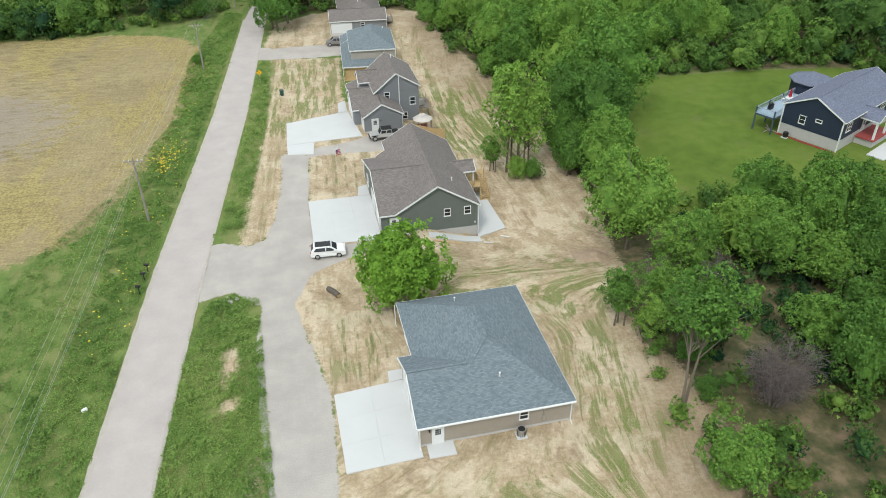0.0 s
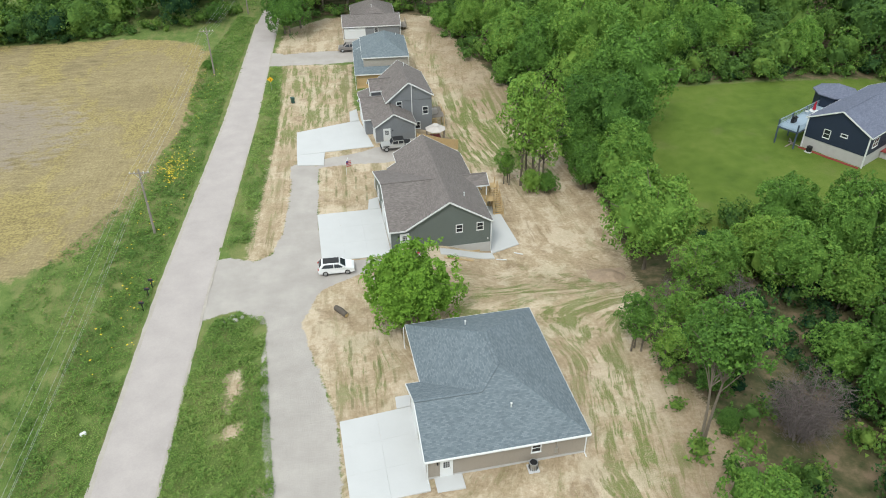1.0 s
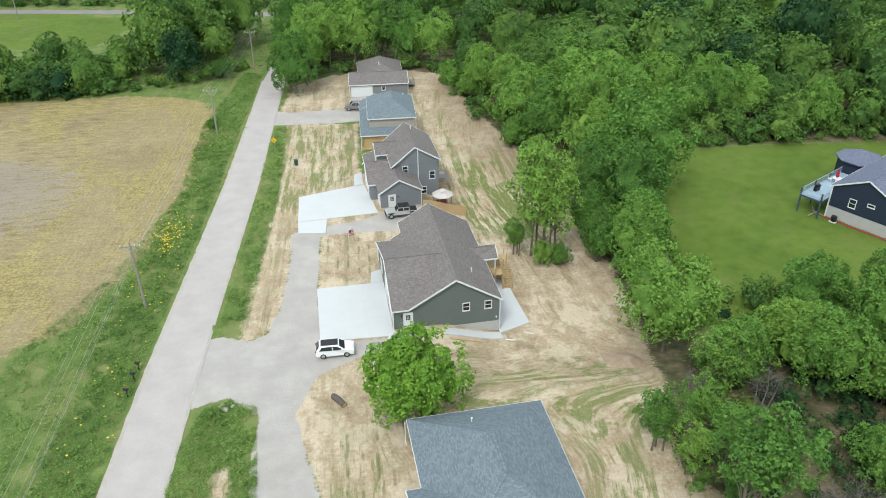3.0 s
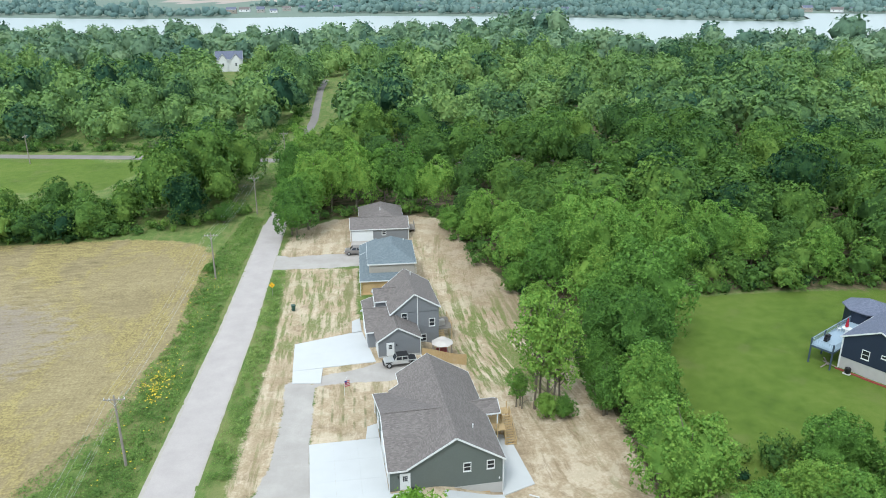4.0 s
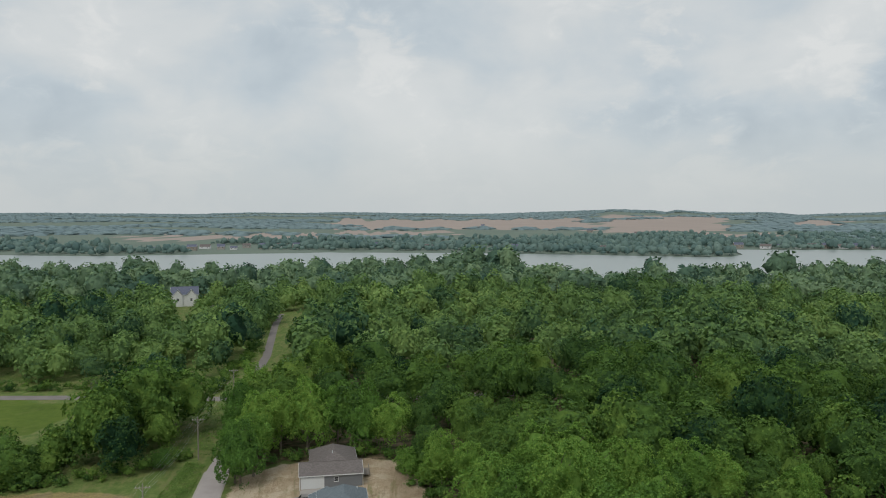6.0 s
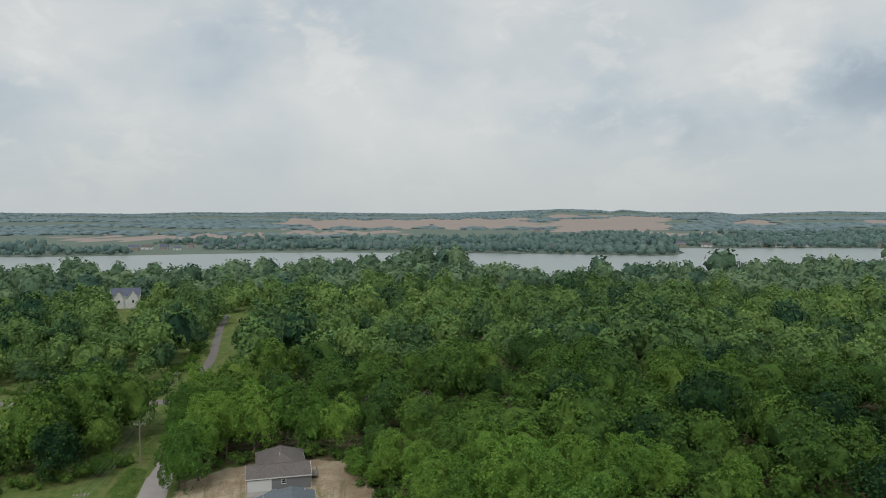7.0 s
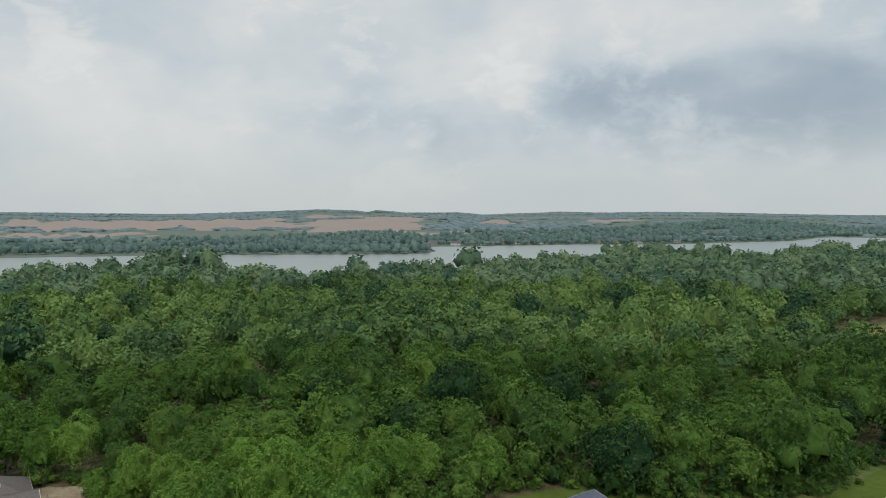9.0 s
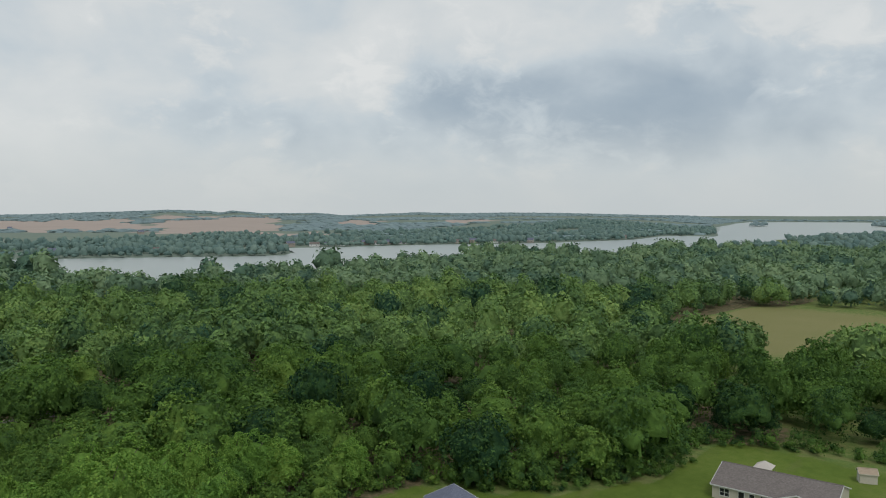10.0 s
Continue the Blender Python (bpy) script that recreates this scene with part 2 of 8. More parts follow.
    # stubble field with yellow rape and mud
    cr = ramp(t, [(0.34, (0.150, 0.118, 0.066)), (0.45, (0.225, 0.180, 0.098)), (0.52, (0.285, 0.232, 0.125)), (0.64, (0.400, 0.335, 0.190))])
    rows = noise_of(t, coords(t, "Object", (1.0, 0.22, 1)), 1.3, 7.0, 0.78, 0.3)
    clods = noise_of(t, coords(t, "Object", (0.35, 1.0, 1)), 0.9, 7.0, 0.75, 0.4)
    part_row = maths(t, "MULTIPLY", stepped(t, apart.outputs["X"], -58.0, -40.0), 0.55)
    grain = mixed(t, part_row, clods, rows)
    t.links.new(maths(t, "MULTIPLY_ADD", grain, 0.46, maths(t, "MULTIPLY_ADD", fine, 0.36, maths(t, "MULTIPLY", wide, 0.18))), cr.inputs["Fac"])
    crop = mixed(t, maths(t, "MULTIPLY", stepped(t, maths(t, "MULTIPLY_ADD", noise_of(t, coords(t, "Object", (1.0, 0.45, 1)), 0.085, 5.0, 0.65, 0.5), 0.75, maths(t, "MULTIPLY", grain, 0.25)), 0.47, 0.55), 0.50), cr.outputs["Color"], mixed(t, stepped(t, maths(t, "MULTIPLY_ADD", fine, 0.6, maths(t, "MULTIPLY", grain, 0.4)), 0.40, 0.58), (0.165, 0.128, 0.052), (0.385, 0.318, 0.105)))
    bare = stepped(t, maths(t, "ADD", attribute(t, "mud"), maths(t, "MULTIPLY_ADD", clods, 2.4, maths(t, "MULTIPLY_ADD", mid, 1.6, -2.0))), 0.30, 0.95)
    crop = mixed(t, maths(t, "MULTIPLY", bare, 0.65), crop, mixed(t, fine, (0.200, 0.165, 0.150), (0.330, 0.285, 0.245)))
    crop = mixed(t, maths(t, "MULTIPLY", stepped(t, grain, 0.45, 0.36), 0.30), crop, (0.140, 0.118, 0.055))
    # mown hay
    hay = mixed(t, maths(t, "MULTIPLY_ADD", fine, 0.5, maths(t, "MULTIPLY", noise_of(t, vec, 0.03, 5.0, 0.6), 0.6)), (0.140, 0.158, 0.050), (0.245, 0.222, 0.105))
    # crushed stone
    gr = ramp(t, [(0.3, (0.325, 0.298, 0.275)), (0.5, (0.382, 0.352, 0.328)), (0.68, (0.448, 0.415, 0.385))])
    t.links.new(maths(t, "MULTIPLY_ADD", speck, 0.12, maths(t, "MULTIPLY_ADD", noise_of(t, vec, 0.25, 5.0, 0.6), 0.6, maths(t, "MULTIPLY", mid, 0.28))), gr.inputs["Fac"])
    # woodland floor
    fr = ramp(t, [(0.34, (0.048, 0.062, 0.024)), (0.50, (0.105, 0.096, 0.050)), (0.66, (0.205, 0.150, 0.098))])
    t.links.new(mid, fr.inputs["Fac"])
    edge = maths(t, "MULTIPLY_ADD", fine, 0.7, maths(t, "MULTIPLY_ADD", mid, 0.8, -0.75))
    colour = grass
    for name, surface in (("lawn", lawn), ("hay", hay), ("crop", crop), ("floor", fr.outputs["Color"]), ("dirt", soil), ("gravel", gr.outputs["Color"])):
        part_of = stepped(t, maths(t, "ADD", attribute(t, name), edge), 0.38, 0.62)
        colour = mixed(t, part_of, colour, surface)
    t.links.new(colour, b.inputs["Base Color"])
    bumped(t, b, maths(t, "ADD", fine, speck), 0.6, 0.12)
    return m


GROUND = ground_material()


def shingle_material(name, low, high):
    m, t, b = material(name, 0.92, 0.0, 0.2)
    vec = coords(t)
    brick = t.nodes.new("ShaderNodeTexBrick")
    t.links.new(attribute_vector(t, "slope"), brick.inputs["Vector"])
    brick.offset, brick.inputs["Scale"].default_value = 0.5, 1.0
    for key, value in (("Brick Width", 0.32), ("Row Height", 0.145), ("Mortar Size", 0.012), ("Mortar Smooth", 0.3), ("Bias", 0.0)):
        brick.inputs[key].default_value = value
    brick.inputs["Color1"].default_value, brick.inputs["Color2"].default_value = (0, 0, 0, 1), (1, 1, 1, 1)
    brick.inputs["Mortar"].default_value = (0.1, 0.1, 0.1, 1)
    f = maths(t, "MULTIPLY_ADD", brick.outputs["Color"], 0.36, maths(t, "MULTIPLY_ADD", noise_of(t, vec, 11.0, 4.0, 0.75), 0.42, maths(t, "MULTIPLY", noise_of(t, vec, 2.2, 4.0, 0.7), 0.22)))
    r = ramp(t, [(0.15, low), (0.85, high)])
    t.links.new(f, r.inputs["Fac"])
    wide = mixed(t, noise_of(t, vec, 0.5, 4.0), (0.9, 0.9, 0.9), (1.1, 1.1, 1.1))
    t.links.new(mixed(t, 1.0, r.outputs["Color"], wide, "MULTIPLY"), b.inputs["Base Color"])
    bumped(t, b, brick.outputs["Color"], 0.5, 0.02)
    return m


def attribute_vector(t, name):
    n = t.nodes.new("ShaderNodeAttribute")
    n.attribute_name = name
    return n.outputs["Vector"]


def siding_material(name, colour):
    """Lapped boards: a saw-tooth relief and a darker colour line every 0.13 m up the wall."""
    m, t, b = material(name, 0.6, 0.0, 0.3)
    vec = coords(t)
    sep = t.nodes.new("ShaderNodeSeparateXYZ")
    t.links.new(vec, sep.inputs[0])
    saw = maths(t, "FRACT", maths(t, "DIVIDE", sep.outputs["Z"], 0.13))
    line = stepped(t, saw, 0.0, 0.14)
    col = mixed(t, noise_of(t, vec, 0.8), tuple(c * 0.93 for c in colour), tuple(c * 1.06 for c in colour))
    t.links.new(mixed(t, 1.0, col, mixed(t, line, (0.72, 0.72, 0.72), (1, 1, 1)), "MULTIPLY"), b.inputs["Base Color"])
    bumped(t, b, saw, 0.6, 0.015)
    return m


SHINGLE_BLUE = shingle_material("blue_grey_shingles", (0.085, 0.110, 0.130), (0.215, 0.250, 0.275))
SHINGLE_BROWN = shingle_material("weathered_brown_shingles", (0.105, 0.092, 0.088), (0.235, 0.210, 0.200))
SHINGLE_TEAL = shingle_material("teal_grey_shingles", (0.098, 0.122, 0.138), (0.212, 0.248, 0.270))
SHINGLE_NAVY = shingle_material("slate_blue_shingles", (0.088, 0.098, 0.140), (0.190, 0.208, 0.275))
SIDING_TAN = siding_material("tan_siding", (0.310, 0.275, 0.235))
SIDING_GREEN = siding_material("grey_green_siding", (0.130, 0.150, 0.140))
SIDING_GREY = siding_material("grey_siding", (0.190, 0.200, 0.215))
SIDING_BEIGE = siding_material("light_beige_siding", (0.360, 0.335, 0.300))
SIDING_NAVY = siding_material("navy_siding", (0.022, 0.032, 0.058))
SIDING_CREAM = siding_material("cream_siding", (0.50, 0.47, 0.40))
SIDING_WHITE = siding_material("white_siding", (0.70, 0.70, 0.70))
WHITE = simple("white_trim_paint", (0.64, 0.65, 0.65), 0.5, vary=0.05, spec=0.4)
SHOULDER = simple("sandy_road_shoulder", (0.375, 0.342, 0.305), 0.95, vary=0.2, scale=0.8, fine=7, bump=0.3)
CONCRETE = simple("pale_new_concrete", (0.495, 0.498, 0.50), 0.85, vary=0.06, scale=0.4, fine=8, bump=0.15)
BLOCK = simple("grey_foundation_concrete", (0.42, 0.41, 0.40), 0.9, vary=0.12, scale=1.0, fine=12, bump=0.3)
ASPHALT = simple("worn_pale_asphalt", (0.385, 0.347, 0.333), 0.93, vary=0.17, scale=0.35, fine=6, bump=0.2)
OLD_ASPHALT = simple("old_grey_brown_asphalt", (0.215, 0.195, 0.185), 0.95, vary=0.2, scale=0.3, fine=6, bump=0.2)
PINE = simple("new_yellow_pine", (0.46, 0.33, 0.17), 0.75, vary=0.15, scale=2, fine=25)
OLD_WOOD = simple("weathered_pole_wood", (0.26, 0.23, 0.20), 0.9, vary=0.25, scale=2, fine=20)
BLACK = simple("black_plastic", (0.018, 0.018, 0.02), 0.45, vary=0.2)
DARK_GLASS = simple("dark_window_glass", (0.02, 0.024, 0.03), 0.06, vary=0.05, spec=0.6)
STEEL = simple("galvanised_steel", (0.50, 0.51, 0.52), 0.35, 0.8, vary=0.1)

# ---- land ----
def smooth(v, low, high):
    s = np.clip((np.asarray(v, float) - low) / (high - low), 0, 1)
    return s * s * (3 - 2 * s)


def inside(px, py, poly):
    """Signed distance to a polygon, positive inside, for arrays of points."""
    px, py = np.asarray(px, float), np.asarray(py, float)
    inn, best = np.zeros(px.shape, bool), np.full(px.shape, 1e9)
    for (ax, ay), (bx, by) in zip(poly, poly[1:] + poly[:1]):
        dx, dy = bx - ax, by - ay
        s = np.clip(((px - ax) * dx + (py - ay) * dy) / (dx * dx + dy * dy), 0, 1)
        best = np.minimum(best, np.hypot(px - ax - s * dx, py - ay - s * dy))
        if dy:
            inn ^= ((ay > py) != (by > py)) & (px < dx * (py - ay) / dy + ax)
    return np.where(inn, best, -best)


LAKE = [(-2500, 700), (-900, 760), (-307, 715), (-88, 668), (133, 712), (200, 640), (214, 548), (330, 575), (500, 592), (600, 585), (625, 642), (642, 692), (692, 692), (722, 640), (738, 590),
        (775, 548), (960, 590), (1110, 600), (1240, 520), (1500, 660), (1900, 600), (4650, 1000), (4520, 1300), (4380, 1750), (4250, 1990), (3990, 1900), (3636, 1781), (2608, 1357), (1700, 880), (1620, 850),
        (1613, 967), (1323, 873), (1048, 897), (888, 982), (690, 1030), (612, 1056), (585, 985), (560, 930), (510, 876), (445, 903), (311, 984),
        (185, 1040), (15, 1090), (-160, 1066), (-290, 1054), (-504, 1135), (-900, 1180), (-2500, 1250)]
WATER_LEVEL = -0.6
ISLANDS = [(2950, 1350, 55), (3190, 960, 95)]
# far fields as sectors: bearing from, bearing to (degrees east of the road's line), distance from, distance to
FAR_FIELDS = [(1.1, 11.2, 2150, 3200), (11.2, 20.6, 2150, 3300), (21.7, 30.2, 1850, 3700), (34.8, 37.9, 2330, 3000), (42.7, 46.3, 2700, 3200), (28.5, 35.2, 1610, 1820), (-13.2, 0.9, 1560, 1790), (2.0, 10.6, 1725, 1950)]


def in_far_field(x, y):
    b, d = np.degrees(np.arctan2(x, y)), np.hypot(x, y)
    wob = 0.5 * np.sin(d / 130) + 0.3 * np.sin(d / 47)
    stretch = d * (1 + 0.05 * np.sin(b * 1.9) + 0.03 * np.sin(b * 5.3))
    return np.any([(b + wob > lo) & (b + wob < hi) & (stretch > near) & (stretch < far) for lo, hi, near, far in FAR_FIELDS], 0)


# the skyline of the far hills: bearing, height of the ridge
SKYLINE = np.array([(-40, 48), (-13, 54), (-9, 44), (-4.5, 56), (1.4, 57), (6.3, 48), (11.8, 48), (15, 52), (19.6, 60), (22.6, 68), (25.2, 63), (26.0, 53), (26.9, 66), (29, 52), (33, 55), (35, 38), (40.8, 53), (44, 47), (48, 50), (54, 46), (60, 42), (65, 42), (90, 42)], float)


def ground_z(x, y):
    x, y = np.asarray(x, float), np.asarray(y, float)
    d = np.hypot(x, y)
    # the yards fall off towards a wooded swale behind the houses
    swale = smooth(x, 6, 15) * (1 - smooth(x, 30, 46)) * smooth(y, 66, 76) * (1 - smooth(y, 118, 150))
    z = -2.0 * swale
    # roadside ditch
    z = z - 0.35 * np.exp(-((x + 30.5) / 1.6) ** 2) * smooth(y, 0, 30) * (1 - smooth(y, 180, 220))
    # the far shore rises to rolling hills
    ridge = np.interp(np.degrees(np.arctan2(x, y)), SKYLINE[:, 0], SKYLINE[:, 1])
    z = z + (47 + (ridge - 47) * smooth(d, 2600, 4400)) * np.clip((d - 1350) / 3250, 0, 1.0) * (1 + (0.10 * (1 - smooth(d, 3200, 4400))) * np.sin(x / 410 + 1) * np.sin(y / 530) + 0.06 * np.sin(x / 170 + y / 260))
    shore = inside(x, y, LAKE)
    z = np.where(z > 0, z * (0.08 + 0.92 * smooth(-shore, 10, 420)) * (1 - 0.22 * smooth(np.degrees(np.arctan2(x, y)), 50, 60)), z)
    z = z + 1.0 * np.exp(-((x + 78) / 30) ** 2 - ((y - 474) / 30) ** 2)
    bed = smooth(shore, -6, 10)
    for a, b, r in ISLANDS:
        bed = bed * smooth(np.hypot(x - a, (y - b) / 0.6), r * 0.8, r)
    return z * (1 - bed) - 3.0 * bed


def gz(x, y):
    return float(ground_z(np.array([x]), np.array([y]))[0])


DIRT_YARD = [(-17.0, 82), (-16.6, 79.5), (-14.2, 79.2), (-12.3, 84), (-11.6, 104), (-11.9, 118), (-2, 124), (-2.5, 132), (-2.2, 148), (-16.6, 149.5), (-16.3, 146), (-15.4, 120), (-16.2, 100)]
DIRT_FILL = [(-8.4, 103.8), (-12, 105), (-12.2, 117.5), (-3, 124), (4, 126), (4, 76), (-7.6, 76.8), (-8.4, 90)]
DIRT_MAIN = [(-10.6, 66), (-6.6, 55), (-5.6, 50), (-5.4, 38), (-7, 26), (20, 20), (29, 34), (31.5, 44), (30, 50), (28, 59), (30.5, 67), (32, 78), (33, 92), (32, 107),
             (29, 122), (27, 135), (23.5, 146), (21, 160), (17.5, 178), (8, 182), (-8, 180), (-16.5, 173), (-18.2, 158), (-17.8, 155), (-8, 156.6), (-1, 154), (2, 130), (-1, 122), (-1, 104), (-8, 103.5), (-8.2, 92), (1, 92), (1, 77), (-7, 76.5)]
LAWN = [(37, 78), (43, 74), (60, 70), (80, 66), (120, 40), (150, 40), (178, 40), (176, 70), (171, 84), (161, 100.5), (155, 99.5), (146, 96), (135, 95), (125, 99), (113, 104), (104, 114), (96, 127), (70, 127.5), (52, 127), (47, 120), (42, 105), (38, 92)]
CROP = [(-31, 140), (-32, 159), (-36, 166), (-44, 169.5), (-53, 171), (-76, 170), (-140, 174), (-160, 60), (-46, 78.5), (-38, 84), (-33.5, 100), (-31, 120)]
NORTH_FIELD = [(-72, 212), (-62, 246), (-120, 254), (-260, 272), (-260, 215)]
EAST_FIELD = [(278, 158), (322, 198), (345, 204), (408, 207), (438, 182), (452, 156), (436, 118), (350, 110), (280, 118)]
LANE = [(-13.2, 66), (-13.6, 60), (-12.7, 51), (-11.2, 39), (-10.5, 25), (-6.5, 25), (-5.3, 39.5), (-5.5, 50), (-7.0, 56), (-9.6, 66), (-7.5, 72), (-1, 75.6), (2, 77.6), (-7.2, 78.2), (-8.1, 89), (-8.3, 104), (-11.4, 105.4),
        (-12.4, 105), (-12.2, 95), (-12.6, 86), (-13.8, 80.5), (-16, 79), (-19, 80.5), (-20.8, 80), (-20.8, 68), (-17, 69.5)]
LANE2 = [(-19.2, 149.2), (-19.2, 157.5), (-16, 156), (-8, 156.8), (-3.4, 156.8), (1.5, 164), (-3.4, 164), (-4, 160), (-1, 157), (-1.6, 149.5), (-8, 148.8)]
HOUSE3_SPUR = [(-8.2, 103.5), (-2.5, 104), (2, 103.8), (8, 105.2), (8, 108.8), (1, 109.5), (-3, 107.5), (-8, 106.4)]
BARE_PATCH = [(-17.0, 58.8), (-15.7, 59.3), (-14.9, 57.2), (-15.6, 55.4), (-16.0, 53.2), (-17.1, 53.8), (-16.8, 56.2)]
WOOD_FLOOR = [(24, 20), (28, 44), (25, 50), (24.5, 59), (27, 67), (28, 78), (30.5, 92), (29.5, 107), (29, 122), (27, 135), (23, 146), (17, 178), (-8, 182), (-17, 175), (-17, 240), (60, 480), (600, 520),
              (470, 190), (410, 210), (318, 206), (270, 150), (225, 128), (190, 96), (174, 84), (162, 102), (128, 110), (100, 126), (70, 129), (52, 129), (44, 110), (37, 92), (38, 72), (60, 66), (60, 20)]


def axis_steps(low, high, step, out, growth=1.16):
    mid = np.arange(low, high + step / 2, step)
    left, right, d = [], [], step
    while (low - sum(left)) > -out:
        d = min(d * growth, 62)
        left.append(d)
    d = step
    while (high + sum(right)) < out:
        d = min(d * growth, 62)
        right.append(d)
    return np.concatenate([low - np.cumsum(left)[::-1], mid, high + np.cumsum(right)])


def make_ground():
    xs, ys = axis_steps(-64, 62, 0.75, 4900), axis_steps(22, 196, 0.75, 4900)
    xs, ys = xs[np.abs(xs) < 4950], ys[(ys > -900) & (ys < 4950)]
    gx, gy = np.meshgrid(xs, ys)
    far = np.hypot(gx, gy)
    n = gx.size
    rough = 0.05 * np.sin(gx * 1.7 + 2 * np.sin(gy * 0.7)) * np.sin(gy * 1.3 + gx * 0.4)
    verts = np.stack([gx.ravel(), gy.ravel(), (ground_z(gx, gy) + np.where(far < 250, rough, 0)).ravel()], 1)
    w, h = len(xs), len(ys)
    a = (np.arange(h - 1)[:, None] * w + np.arange(w - 1)).ravel()
    me = bpy.data.meshes.new("ground")
    quads = np.stack([a, a + 1, a + 1 + w, a + w], 1)
    me.vertices.add(n)
    me.vertices.foreach_set("co", verts.ravel())
    me.loops.add(quads.size)
    me.loops.foreach_set("vertex_index", quads.ravel().astype(np.int32))
    me.polygons.add(len(quads))
    me.polygons.foreach_set("loop_start", np.arange(0, quads.size, 4, dtype=np.int32))
    me.polygons.foreach_set("use_smooth", np.ones(len(quads), bool))
    x, y = gx.ravel(), gy.ravel()
    soft = lambda polys, reach: np.max([smooth(inside(x, y, p), -reach, reach) for p in polys], 0)  # noqa: E731
    # machines drove along the yards, but across them between the first two houses and south of the first
    gap, south = soft([[(5, 63.5), (5, 75), (34, 74), (34, 62)]], 8.0), soft([[(-8, 12), (-8, 36), (15, 38), (22, 12)]], 9.0)
    bend = 3.0 * np.sin(y / 17.0) * smooth(x, 8, 16)
    flow_across = (1 - gap - south) * (x - 17 + bend) - gap * (y - 69) + south * (y - 37 - 0.09 * x)
    flow_along = (1 - gap - south) * y + (gap + south) * x
    layers = {
        "dirt": soft([DIRT_YARD, DIRT_MAIN, DIRT_FILL, BARE_PATCH, [(-16.4, 51.5), (-14.6, 51.8), (-14.8, 49.6), (-16.2, 49.8)], [(-13.2, 44), (-11.6, 44), (-11, 30), (-13.8, 32)]], 2.2),
        "gravel": soft([LANE, LANE2, HOUSE3_SPUR], 0.55),
        "lawn": soft([LAWN, NORTH_FIELD], 1.2),
        "crop": soft([CROP], 3.6),
        "hay": soft([EAST_FIELD], 3.0),
        "floor": soft([WOOD_FLOOR], 5.0),
        "field": in_far_field(x, y).astype(float),
        "mud": smooth(-((x + 75) / 34) ** 2 - ((y - 122) / 22) ** 2, -1.2, -0.1) * (x < 0),
        "churned": 0.8 * soft([[(13, 176), (14.5, 152), (17, 134), (23, 120), (31, 112), (30, 126), (26, 140), (21, 160), (17, 180)], [(26, 76), (27.5, 68), (33, 66), (34, 74)], [(21, 24), (21.5, 36), (23.5, 44), (26, 51), (30, 56), (34, 44), (33, 24)], [(-16, 172), (-8, 178), (12, 180), (12, 176), (-6, 174)]], 3.0),
        "across": flow_across, "along": flow_along,
        "drilled": soft([[(-6.2, 52), (0.6, 52.6), (1.2, 62), (-4.6, 63.5)], [(-7.0, 93), (0, 92), (0, 103), (-7.4, 103)]], 1),
        "sprout": np.clip(0.30 + 0.55 * soft([[(-18.5, 112), (-18.5, 149), (-3, 149), (-3, 124), (-12, 112)]], 3) + 0.55 * soft([[(18, 34), (18.5, 60), (6, 64), (8, 72), (22, 75), (29, 70), (26, 58), (25, 40)]], 3)
                          + 0.7 * soft([[(13, 104), (13, 128), (22, 132), (27, 120), (26, 101)]], 4) + 0.35 * soft([[(-6, 53), (1, 53), (1, 62), (-5, 64)]], 1) + 0.45 * soft([[(3, 38), (18, 40.5), (21, 34), (4, 30)]], 2)
                          + 0.3 * soft([[(-17, 82), (-15, 82), (-14.6, 112), (-16.4, 112)]], 1.5) - 0.25 * soft([[(15, 78), (16, 96), (24, 94), (24, 78)]], 3) + 0.35 * soft([[(9, 128), (12, 150), (9, 165), (16, 150), (17, 128)]], 3), 0, 1),
    }
    for name, values in layers.items():
        me.attributes.new(name, "FLOAT", "POINT").data.foreach_set("value", values.astype(np.float32))
    me.materials.append(GROUND)
    me.materials.append(HAZED_FAR_LAND)
    # ground beyond 850 m takes the material with haze in its colour
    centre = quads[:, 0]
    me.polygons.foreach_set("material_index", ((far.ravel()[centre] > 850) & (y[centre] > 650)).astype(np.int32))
    me.update()
    return tagged(new("ground", me), "grassy ground with bare sandy soil, stubble field and woodland floor", "ground", kind="structure")


def hazed_far_land_material():
    m, t, b = material("hazed_far_fields", 1.0, 0.0, 0.05)
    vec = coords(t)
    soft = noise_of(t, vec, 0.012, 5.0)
    # distance haze is mixed into both colours: blue-grey green, greyed tan
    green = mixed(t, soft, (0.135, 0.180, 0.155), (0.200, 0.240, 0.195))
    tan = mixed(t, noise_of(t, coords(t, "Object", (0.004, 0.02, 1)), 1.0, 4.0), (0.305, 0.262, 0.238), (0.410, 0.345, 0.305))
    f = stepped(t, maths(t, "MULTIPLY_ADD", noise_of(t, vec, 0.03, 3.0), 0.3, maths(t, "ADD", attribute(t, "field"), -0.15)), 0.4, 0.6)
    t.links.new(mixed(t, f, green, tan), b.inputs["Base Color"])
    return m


HAZED_FAR_LAND = hazed_far_land_material()
make_ground()


def water_material():
    m, t, b = material("lake_water", 0.32, 0.0, 0.5)
    b.inputs["Base Color"].default_value = (0.27, 0.315, 0.305, 1)
    bumped(t, b, noise_of(t, coords(t, "Object", (0.05, 0.2, 1)), 1.0, 4.0), 0.25, 0.3)
    return m


